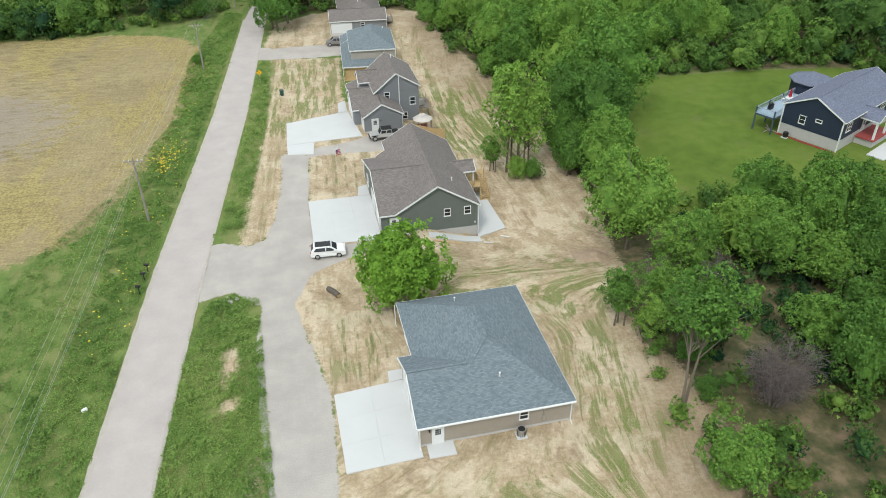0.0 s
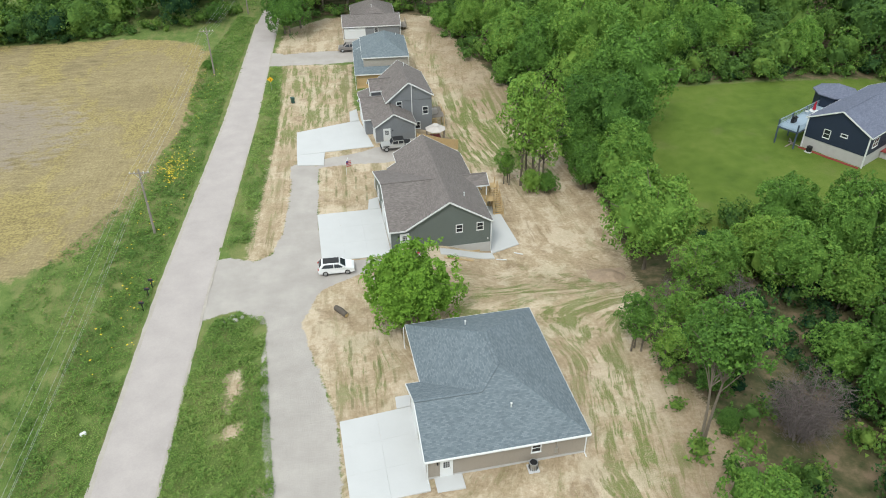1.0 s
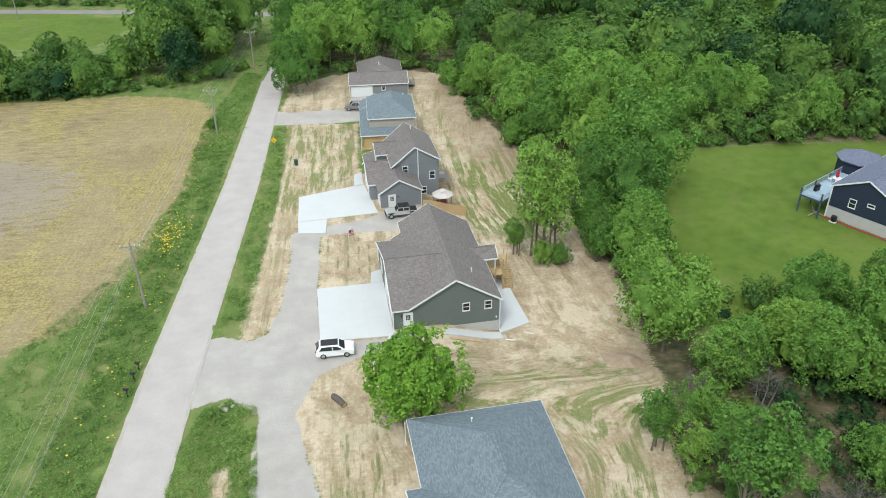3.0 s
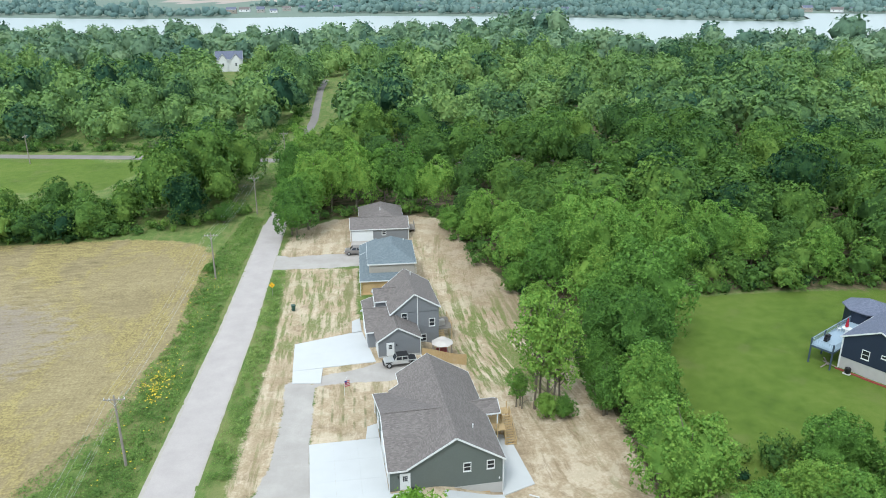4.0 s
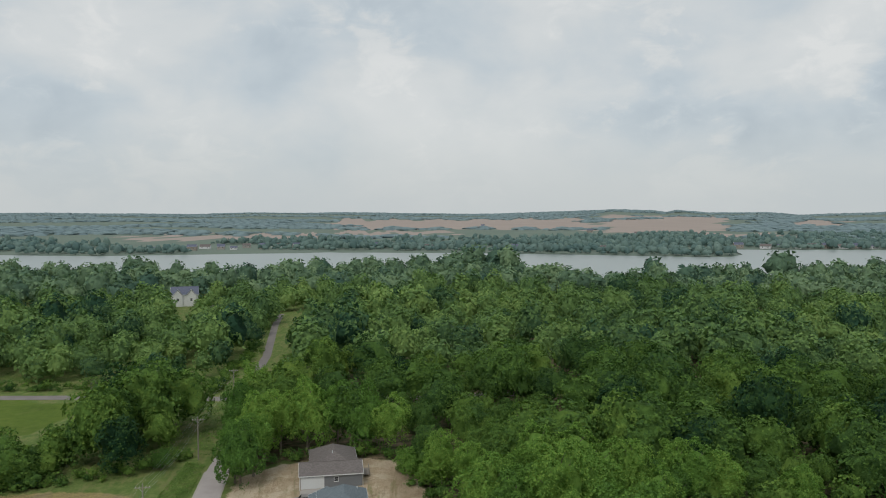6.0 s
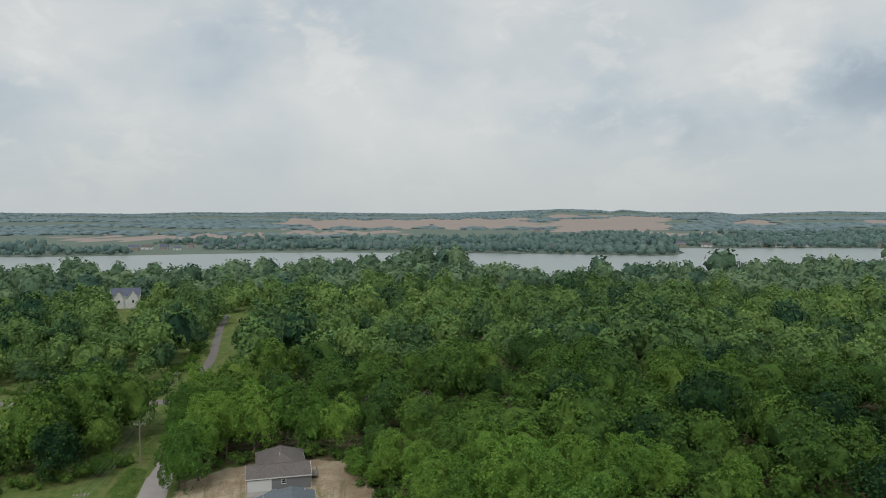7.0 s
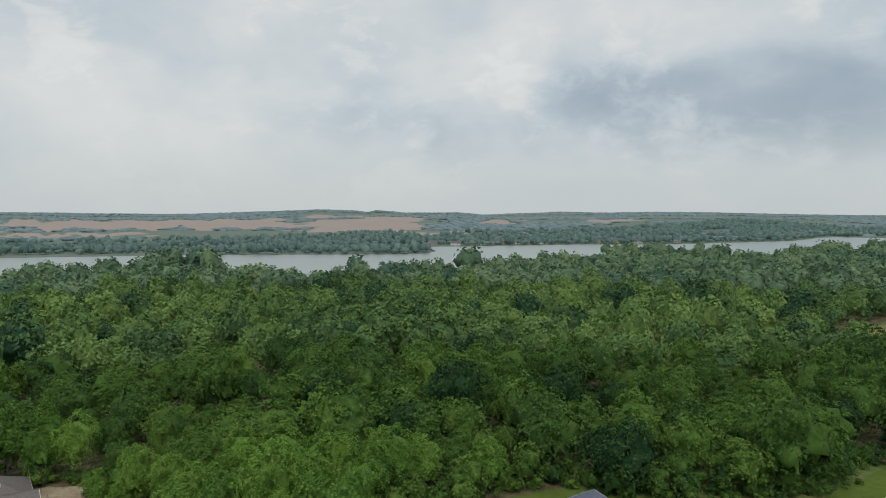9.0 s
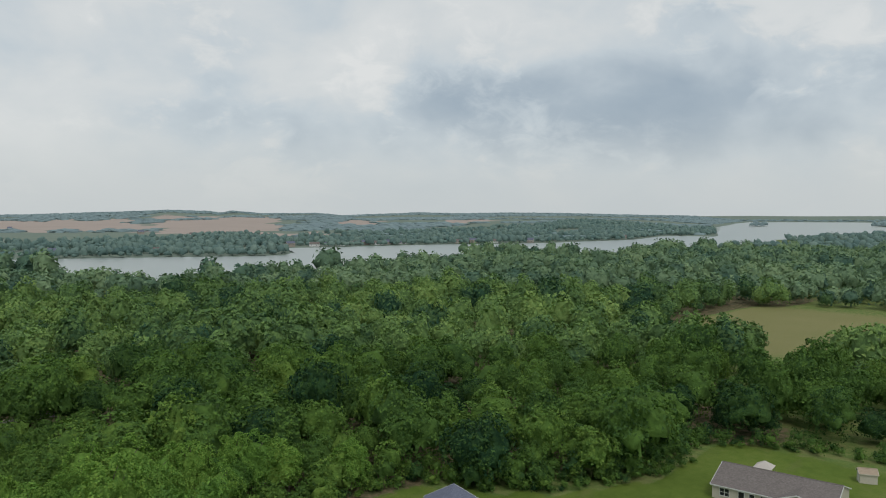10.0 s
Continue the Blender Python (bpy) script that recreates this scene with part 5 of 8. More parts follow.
def lattice(xs, zs, y0, y1):
    """One frame of bars round openings: every other stretch of xs and zs is open."""
    bm = bmesh.new()
    grid = [[bm.verts.new((x, y0, z)) for z in zs] for x in xs]
    faces = [bm.faces.new((grid[i][j], grid[i + 1][j], grid[i + 1][j + 1], grid[i][j + 1])) for i in range(len(xs) - 1) for j in range(len(zs) - 1) if not (i % 2 and j % 2)]
    made = bmesh.ops.extrude_face_region(bm, geom=faces)
    bmesh.ops.translate(bm, verts=[v for v in made["geom"] if isinstance(v, bmesh.types.BMVert)], vec=(0, y1 - y0, 0))
    return bm


def window(parent, face, at, along, z, w=0.9, h=1.2, sashes=2, panes=1):
    """A double-hung window: frame, sill and dark panes, set on a wall."""
    f = 0.09
    xs, zs = [-w / 2 - f, -w / 2], [-h / 2 - f, -h / 2]
    for k in range(1, panes):
        xs += [-w / 2 + w * k / panes - 0.05, -w / 2 + w * k / panes + 0.05]
    for k in range(1, sashes):
        zs += [-h / 2 + h * k / sashes - 0.03, -h / 2 + h * k / sashes + 0.03]
    xs, zs = xs + [w / 2, w / 2 + f], zs + [h / 2, h / 2 + f]
    ob = set_in(part("window", lattice(xs, zs, -0.07, 0.05), WHITE, parent), on_wall(face, at, along, z))
    for i in range(1, len(xs) - 1, 2):
        for j in range(1, len(zs) - 1, 2):
            part("pane", boxes((xs[i], xs[i + 1], -0.03, 0.0, zs[j], zs[j + 1])), DARK_GLASS, ob, "dark reflecting glass")
    part("sill", boxes((-w / 2 - 0.12, w / 2 + 0.12, -0.11, 0.0, -h / 2 - f - 0.05, -h / 2 - f)), WHITE, ob)
    return ob


def entry_door(parent, face, at, along, z0=0.0, w=0.92, h=2.05, mat=WHITE, lites=True):
    ob = set_in(part("door", boxes((-w / 2, w / 2, -0.05, 0.05, 0, h)), mat, parent), on_wall(face, at, along, z0))
    part("frame", boxes((-w / 2 - 0.12, -w / 2, -0.08, 0.06, 0, h + 0.12), (w / 2, w / 2 + 0.12, -0.08, 0.06, 0, h + 0.12), (-w / 2, w / 2, -0.08, 0.06, h, h + 0.12)), WHITE, ob)
    if lites:
        for i in range(3):
            for j in range(3):
                x, y = -0.27 + i * 0.19, 1.12 + j * 0.25
                part("pane", boxes((x, x + 0.16, -0.062, -0.04, y, y + 0.21)), DARK_GLASS, ob)
    bm = bmesh.new()
    cylinder(bm, w / 2 - 0.1, -0.08, 0.95, 1.05, 0.03, sides=8)
    part("handle", bm, STEEL, ob, "metal door handle")
    return ob


def garage_door(parent, face, at, along, w=4.9, h=2.2, z0=0.0, mat=WHITE):
    ob = set_in(part("garage_door", boxes((-w / 2, w / 2, -0.02, 0.06, 0, h)), mat, parent), on_wall(face, at, along, z0))
    rows = 4
    for r in range(rows):
        a, b = h * r / rows + 0.02, h * (r + 1) / rows - 0.02
        part("panel", boxes((-w / 2 + 0.03, w / 2 - 0.03, -0.05, -0.02, a, b), bevel=0.008), mat, ob)
    part("frame", boxes((-w / 2 - 0.14, -w / 2, -0.07, 0.06, 0, h + 0.14), (w / 2, w / 2 + 0.14, -0.07, 0.06, 0, h + 0.14), (-w / 2, w / 2, -0.07, 0.06, h, h + 0.14)), WHITE, ob)
    return ob


def downspout(parent, x, y, z0, z1):
    bm = bmesh.new()
    beam(bm, (x, y, z0 + 0.12), (x, y, z1), 0.09)
    beam(bm, (x, y, z0 + 0.12), (x, y - 0.5, z0 + 0.05), 0.08)
    return part("downspout", bm, WHITE, parent)


def vent_pipe(parent, x, y, z):
    bm = bmesh.new()
    cylinder(bm, x, y, z - 0.1, z + 0.42, 0.07, sides=8)
    cylinder(bm, x, y, z + 0.42, z + 0.48, 0.10, sides=8)
    return part("vent_pipe", bm, WHITE, parent, "white plastic vent pipe")


def house(label, x, y, z, turn, category="house", name="house"):
    ob = tagged(new(name), label, category)
    ob.matrix_basis = pose(x, y, z, 0, 0, turn)
    return ob


def inset_rect(x0, x1, y0, y1, i=0.35):
    return [(x0 + i, y0 + i), (x1 - i, y0 + i), (x1 - i, y1 - i), (x0 + i, y1 - i)]


def wall_gable_s(xa, xb, xr, y, ze, zr, inward=0.2):
    return [(xa, y, ze), (xb, y, ze), (xr, y, zr)], (0, inward, 0)


def wall_gable_w(ya, yb, yr, x, ze, zr, inward=0.2):
    return [(x, ya, ze), (x, yb, ze), (x, yr, zr)], (inward, 0, 0)


# ---- houses ----
def house_one():
    h = house("single-storey tan house with a blue-grey hipped shingle roof", 2.0, 42.6, 0, 5.0)
    ze, xr, zr = 2.75, 8.27, 6.19
    wall_part([(0.35, 0.35), (14.8, 0.35), (14.8, 18.1), (1.75, 18.1), (1.75, 9.35), (0.35, 9.35)], -0.3, ze - 0.14, SIDING_TAN, h, [wall_gable_w(0.35, 9.35, 4.85, 0.35, ze - 0.14, 4.95)])
    roof_part([
        [(0, 0, ze), (15.15, 0, ze), (xr, 6.88, zr), (6.25, 4.85, 5.18), (0, 4.85, 5.18)],
        [(15.15, 0, ze), (15.15, 18.45, ze), (xr, 11.57, zr), (xr, 6.88, zr)],
        [(15.15, 18.45, ze), (1.4, 18.45, ze), (xr, 11.57, zr)],
        [(1.4, 18.45, ze), (1.4, 9.7, ze), (6.25, 4.85, 5.18), (xr, 6.88, zr), (xr, 11.57, zr)],
        [(1.4, 9.7, ze), (0, 9.7, ze), (0, 4.85, 5.18), (6.25, 4.85, 5.18)],
    ], SHINGLE_BLUE, h)
    part("foundation", boxes((0.3, 14.85, 0.3, 0.36, -0.4, 0.22), (14.79, 14.85, 0.36, 18.1, -0.4, 0.22)), BLOCK, h)
    entry_door(h, "S", 0.34, 2.0, 0.12)
    window(h, "S", 0.35, 10.2, 1.75, 0.75, 0.95)
    garage_door(h, "W", 0.34, 2.8, 3.0, 2.2)
    garage_door(h, "W", 0.34, 6.8, 3.0, 2.2)
    window(h, "W", 1.75, 14.5, 1.4, 1.6, 1.3, panes=2)
    for x, y in ((0.30, 0.25), (14.86, 0.25)):
        downspout(h, x, y, 0.0, ze - 0.1)
    downspout(h, 1.2, 18.2, 0.0, ze - 0.1)
    vent_pipe(h, 8.6, 3.2, 4.35)
    vent_pipe(h, 7.2, 15.2, 4.40)
    part("wall_lamp", boxes((1.15, 1.27, 0.22, 0.35, 1.75, 2.0)), BLACK, h)
    part("meter_box", boxes((12.0, 12.25, 0.24, 0.35, 0.7, 1.3)), STEEL, h)
    part("conduit", boxes((12.1, 12.15, 0.27, 0.32, 1.3, 2.2)), STEEL, h)
    part("step_slab", boxes((0.9, 3.4, -1.3, 0.34, -0.2, 0.12)), CONCRETE, h, "pale concrete door slab")
    part("gutter", boxes((0.05, 15.1, -0.13, -0.02, ze - 0.16, ze - 0.04)), WHITE, h)


def house_two():
    h = house("grey-green sided house with a weathered brown shingle roof and walk-out basement", 1.2, 79.1, 0, 4.6)
    ze, xr, zr = 2.9, 7.85, 6.4
    k = (zr - ze) / (xr - 2.1)
    wall_part([(0.3, 0.35), (13.3, 0.35), (13.3, 19.8), (3.9, 19.8), (3.9, 16.8), (0.3, 16.8)], -2.6, ze - 0.14, SIDING_GREEN, h,
              [wall_gable_s(2.0, 13.4, xr, 0.35, ze - 0.15, zr - 0.16), wall_gable_w(0.5, 16.8, 7.0, 0.3, ze - 0.2, 5.9),
               ([(3.9, 19.8, ze - 0.15), (13.3, 19.8, ze - 0.15), (xr, 19.8, zr - 0.2), (3.9, 19.8, 3.8)], (0, -0.2, 0))])
    roof_part([
        [(2.1, 0, ze), (xr, 0, zr), (xr, 20.1, zr), (3.5, 20.1, ze + 1.4 * k), (3.5, 17.2, ze + 1.4 * k), (2.1, 17.2, ze)],
        [(xr, 0, zr), (13.6, 0, ze), (13.6, 20.1, ze), (xr, 20.1, zr)],
    ], SHINGLE_BROWN, h, skip=[(2.1, 8.6)])
    roof_part([
        [(0, 0, ze), (2.1, 0, ze), (7.0, 6.55, 5.90), (7.35, 7.0, 6.10), (0, 7.0, 6.10)],
        [(0, 7.0, 6.10), (7.35, 7.0, 6.10), (1.9, 17.1, 2.72), (0, 17.1, 2.72)],
    ], SHINGLE_BROWN, h, skip=[(4.5, 3.3), (7.2, 6.8), (4.6, 12.0)], name="wing_roof")
    roof_part([
        [(10.8, 9.2, 3.0), (15.4, 9.2, 3.0), (15.4, 11.0, 3.95), (10.8, 11.0, 3.95)],
        [(10.8, 11.0, 3.95), (15.4, 11.0, 3.95), (15.4, 12.8, 3.0), (10.8, 12.8, 3.0)],
    ], SHINGLE_BROWN, h, skip=[(10.8, 10.1), (10.8, 11.9)], name="porch_roof")
    for y in (9.5, 12.5):
        part("porch_post", boxes((15.0, 15.15, y - 0.07, y + 0.07, 0.4, 2.9)), WHITE, h)
    part("foundation", boxes((6.0, 13.34, 0.30, 0.36, -2.6, -0.45)), BLOCK, h, "bare concrete footing wall")
    part("skirt_board", boxes((6.6, 11.9, 0.24, 0.29, -1.75, -1.5)), PINE, h, "raw pine ledger board on the footing")
    entry_door(h, "S", 0.34, 2.0, 0.1, 0.95, 2.05)
    window(h, "S", 0.35, 9.15, 2.15, 0.75, 1.0)
    window(h, "S", 0.35, 11.9, 2.15, 0.75, 1.0)
    part("outlet_box", boxes((12.9, 13.05, 0.28, 0.36, 0.0, 0.25)), WHITE, h)
    garage_door(h, "W", 0.29, 3.4, 2.9, 2.2)
    garage_door(h, "W", 0.29, 7.4, 2.9, 2.2)
    window(h, "W", 0.3, 13.0, 1.4, 1.5, 1.3, panes=2)
    downspout(h, 0.2, 0.25, 0.0, ze - 0.1)
    downspout(h, 13.4, 0.25, -1.9, ze - 0.1)
    downspout(h, 0.2, 17.0, 0.0, ze - 0.2)
    vent_pipe(h, 10.6, 4.0, 4.8)
    part("wall_lamp", boxes((1.15, 1.27, 0.22, 0.35, 1.75, 2.0)), BLACK, h)


def house_three():
    h = house("two-storey grey sided house with brown shingle gables and a garage wing", 0.7, 110.5, 0, 5.5)
    zl, xr, zr, zrr = 5.0, 6.6, 8.2, 5.7
    wall_part([(3.0, 4.9), (10.5, 4.9), (10.5, 15.2), (3.0, 15.2)], -2.2, 5.0, SIDING_GREY, h,
              [([(3.0, 4.9, 4.9), (10.5, 4.9, 4.9), (10.5, 4.9, 5.75), (xr, 4.9, zr - 0.15), (3.0, 4.9, 5.0)], (0, 0.2, 0)),
               ([(3.0, 15.2, 4.9), (10.5, 15.2, 4.9), (10.5, 15.2, 5.75), (xr, 15.2, zr - 0.15), (3.0, 15.2, 5.0)], (0, -0.2, 0)),
               ([(10.3, 4.9, 4.9), (10.5, 4.9, 4.9), (10.5, 4.9, 5.75), (10.3, 4.9, 5.85)], (0, 10.3, 0))])
    roof_part([
        [(2.7, 4.6, zl), (xr, 4.6, zr), (xr, 15.5, zr), (2.7, 15.5, zl)],
        [(xr, 4.6, zr), (10.8, 4.6, zrr), (10.8, 15.5, zrr), (xr, 15.5, zr)],
    ], SHINGLE_BROWN, h)
    # garage wing, its front gable and its gable towards the road
    wall_part([(0.3, 0.3), (6.7, 0.3), (6.7, 5.0), (3.0, 5.0), (3.0, 11.6), (-0.9, 11.6), (-0.9, 3.9), (0.3, 3.9)], -1.2, 2.66, SIDING_GREY, h,
              [wall_gable_s(0.3, 6.7, 3.3, 0.3, 2.6, 4.75), wall_gable_w(3.9, 11.6, 7.75, -0.9, 2.6, 4.8)])
    roof_part([
        [(0, 0, 2.8), (3.3, 0, 4.95), (3.3, 6.0, 4.95), (0, 6.0, 2.8)],
        [(3.3, 0, 4.95), (7.0, 0, 2.9), (7.0, 4.88, 2.9), (3.3, 4.88, 4.95)],
    ], SHINGLE_BROWN, h, skip=[(0, 3.0), (1.65, 6.0), (5.1, 4.9)], name="garage_roof")
    roof_part([
        [(-1.25, 3.6, 2.8), (3.2, 3.6, 2.8), (3.2, 7.75, 5.02), (-1.25, 7.75, 5.02)],
        [(-1.25, 7.75, 5.02), (3.2, 7.75, 5.02), (3.2, 11.9, 2.8), (-1.25, 11.9, 2.8)],
    ], SHINGLE_BROWN, h, skip=[(3.2, 5.7), (3.2, 9.8)], name="garage_roof")
    roof_part([
        [(0.8, 9.5, 5.2), (4.8, 9.5, 5.2), (4.8, 11.6, 6.65), (0.8, 11.6, 6.65)],
        [(0.8, 11.6, 6.65), (4.8, 11.6, 6.65), (4.8, 13.7, 5.2), (0.8, 13.7, 5.2)],
    ], SHINGLE_BROWN, h, skip=[(4.8, 10.5), (4.8, 12.6)], name="dormer_roof")
    wall_part([(1.1, 9.8), (3.4, 9.8), (3.4, 13.4), (1.1, 13.4)], 2.5, 5.08, SIDING_GREY, h, [wall_gable_w(9.8, 13.4, 11.6, 1.1, 5.0, 6.45)])
    roof_part([[(-0.8, 12.0, 2.7), (3.1, 12.0, 3.9), (3.1, 16.0, 3.9), (-0.8, 16.0, 2.7)]], SHINGLE_BROWN, h, skip=[(3.1, 14)], name="porch_roof")
    for y in (12.3, 15.7):
        part("porch_post", boxes((-0.6, -0.45, y - 0.08, y + 0.08, -0.2, 2.65)), WHITE, h)
    entry_door(h, "S", 0.29, 2.1, 0.25, 0.95, 2.05)
    window(h, "S", 4.9, 5.0, 4.3, 0.8, 1.1)
    window(h, "S", 4.9, 9.4, 3.0, 0.8, 1.2)
    window(h, "S", 4.9, 8.0, 0.4, 0.8, 1.1)
    window(h, "W", 1.1, 11.6, 4.2, 1.4, 1.2, panes=2)
    garage_door(h, "W", -0.91, 8.2, 4.9, 2.2)
    garage_door(h, "W", 0.29, 2.0, 2.6, 2.2)
    part("corner_trim", boxes((7.05, 7.18, 4.80, 4.90, 0.0, 7.6)), WHITE, h)
    part("foundation", boxes((0.25, 6.75, 0.25, 0.31, -1.2, 0.25)), BLOCK, h, "dark grey foundation strip")
    part("wall_lamp", boxes((3.0, 3.12, 0.18, 0.3, 1.9, 2.15)), BLACK, h)
    downspout(h, 6.75, 0.2, -0.2, 2.8)
    vent_pipe(h, 7.4, 13.6, 7.8)


def house_four():
    h = house("two-storey beige house with teal-grey shingle roofs and a wrapping porch roof", -1.8, 134.6, 0, 0.3)
    ze, zr = 5.5, 7.9
    x0, x1, y0, y1 = 1.5, 10.4, 1.3, 13.4
    wall_part(inset_rect(x0, x1, y0, y1, 0.3), -1.6, ze - 0.14, SIDING_BEIGE, h)
    roof_part([
        [(x0, y0, ze), (x1, y0, ze), (6.2, 5.2, zr)],
        [(x1, y0, ze), (x1, y1, ze), (6.2, 9.6, zr), (6.2, 5.2, zr)],
        [(x1, y1, ze), (x0, y1, ze), (6.2, 9.6, zr)],
        [(x0, y1, ze), (x0, y0, ze), (6.2, 5.2, zr), (6.2, 9.6, zr)],
    ], SHINGLE_TEAL, h)
    roof_part([
        [(0, 0, 2.8), (8.6, 0, 2.8), (8.6, 1.5, 3.75), (1.9, 1.5, 3.75)],
        [(0, 0, 2.8), (1.9, 1.5, 3.75), (1.9, 13.4, 3.75), (0, 13.4, 2.8)],
    ], SHINGLE_TEAL, h, skip=[(5.2, 1.5), (1.9, 7.4)], name="porch_roof")
    roof_part([
        [(0, 13.0, 2.8), (3.4, 13.0, 4.2), (3.4, 19.0, 4.2), (0, 19.0, 2.8)],
        [(3.4, 13.0, 4.2), (6.8, 13.0, 2.8), (6.8, 19.0, 2.8), (3.4, 19.0, 4.2)],
    ], SHINGLE_TEAL, h, name="garage_roof")
    wall_part([(0.35, 13.1), (6.5, 13.1), (6.5, 18.7), (0.35, 18.7)], -0.3, 2.7, SIDING_BEIGE, h, [wall_gable_s(0.35, 6.5, 3.4, 18.5, 2.6, 4.1)])
    garage_door(h, "W", 0.34, 15.8, 4.6, 2.2)
    for x in (0.35, 3.0, 5.7, 8.2):
        part("porch_post", boxes((x - 0.08, x + 0.08, 0.2, 0.36, -0.2, 2.7)), PINE, h)
    part("porch_deck", boxes((0.2, 8.4, 0.1, 1.5, -0.2, 0.25)), PINE, h)
    part("porch_screen", boxes((0.45, 8.2, 0.42, 0.50, 0.25, 2.5)), PINE, h, "orange cedar boards under the porch roof")
    window(h, "W", x0 + 0.3, 5.0, 4.6, 0.9, 1.1)
    window(h, "W", x0 + 0.3, 9.5, 4.6, 0.9, 1.1)
    vent_pipe(h, 8.6, 10.8, 6.4)
    vent_pipe(h, 8.0, 11.5, 6.2)
    downspout(h, 10.3, 1.3, 0.0, ze - 0.1)
    downspout(h, 0.1, 0.1, 0.0, 2.7)


def house_five():
    h = house("single-storey grey house with a brown shingle roof and white garage door", -3.9, 163.8, 0, 1.0)
    ze = 2.7
    wall_part([(0.3, 0.3), (12.6, 0.3), (12.6, 7.5), (11.9, 7.5), (11.9, 16.7), (2.4, 16.7), (2.4, 7.5), (0.3, 7.5)], -0.3, ze - 0.1, SIDING_GREY, h,
              [wall_gable_w(0.3, 7.5, 3.9, 0.3, 2.5, 4.15), ([(12.6, 0.3, 2.5), (12.6, 7.5, 2.5), (12.6, 3.9, 4.15)], (-0.2, 0, 0))])
    roof_part([
        [(0, 0, ze), (12.9, 0, ze), (12.9, 3.9, 4.3), (0, 3.9, 4.3)],
        [(0, 3.9, 4.3), (12.9, 3.9, 4.3), (12.9, 7.8, ze), (0, 7.8, ze)],
    ], SHINGLE_BROWN, h)
    roof_part([
        [(2.1, 3.4, ze), (7.2, 7.4, 5.3), (7.2, 12.2, 5.3), (2.1, 17.0, ze)],
        [(7.2, 7.4, 5.3), (12.2, 3.4, ze), (12.2, 17.0, ze), (7.2, 12.2, 5.3)],
        [(2.1, 3.4, ze), (12.2, 3.4, ze), (7.2, 7.4, 5.3)],
        [(2.1, 17.0, ze), (7.2, 12.2, 5.3), (12.2, 17.0, ze)],
    ], SHINGLE_BROWN, h, name="rear_roof")
    garage_door(h, "S", 0.29, 2.7, 4.4, 2.15)
    window(h, "S", 0.3, 7.4, 1.7, 0.75, 0.8)
    for x in (0.1, 12.75):
        downspout(h, x, 0.2, 0.0, ze - 0.05)
    vent_pipe(h, 6.9, 6.8, 5.0)
    part("side_deck", boxes((12.7, 14.6, 5.0, 9.0, 0.5, 0.62), (12.8, 12.9, 5.1, 5.2, -0.2, 0.5), (14.4, 14.5, 5.1, 5.2, -0.2, 0.5), (14.4, 14.5, 8.8, 8.9, -0.2, 0.5),
                             (14.5, 14.6, 5.0, 9.0, 1.45, 1.55), (14.5, 14.6, 5.0, 5.1, 0.6, 1.5), (14.5, 14.6, 7.0, 7.1, 0.6, 1.5), (14.5, 14.6, 8.9, 9.0, 0.6, 1.5)), OLD_WOOD, h)


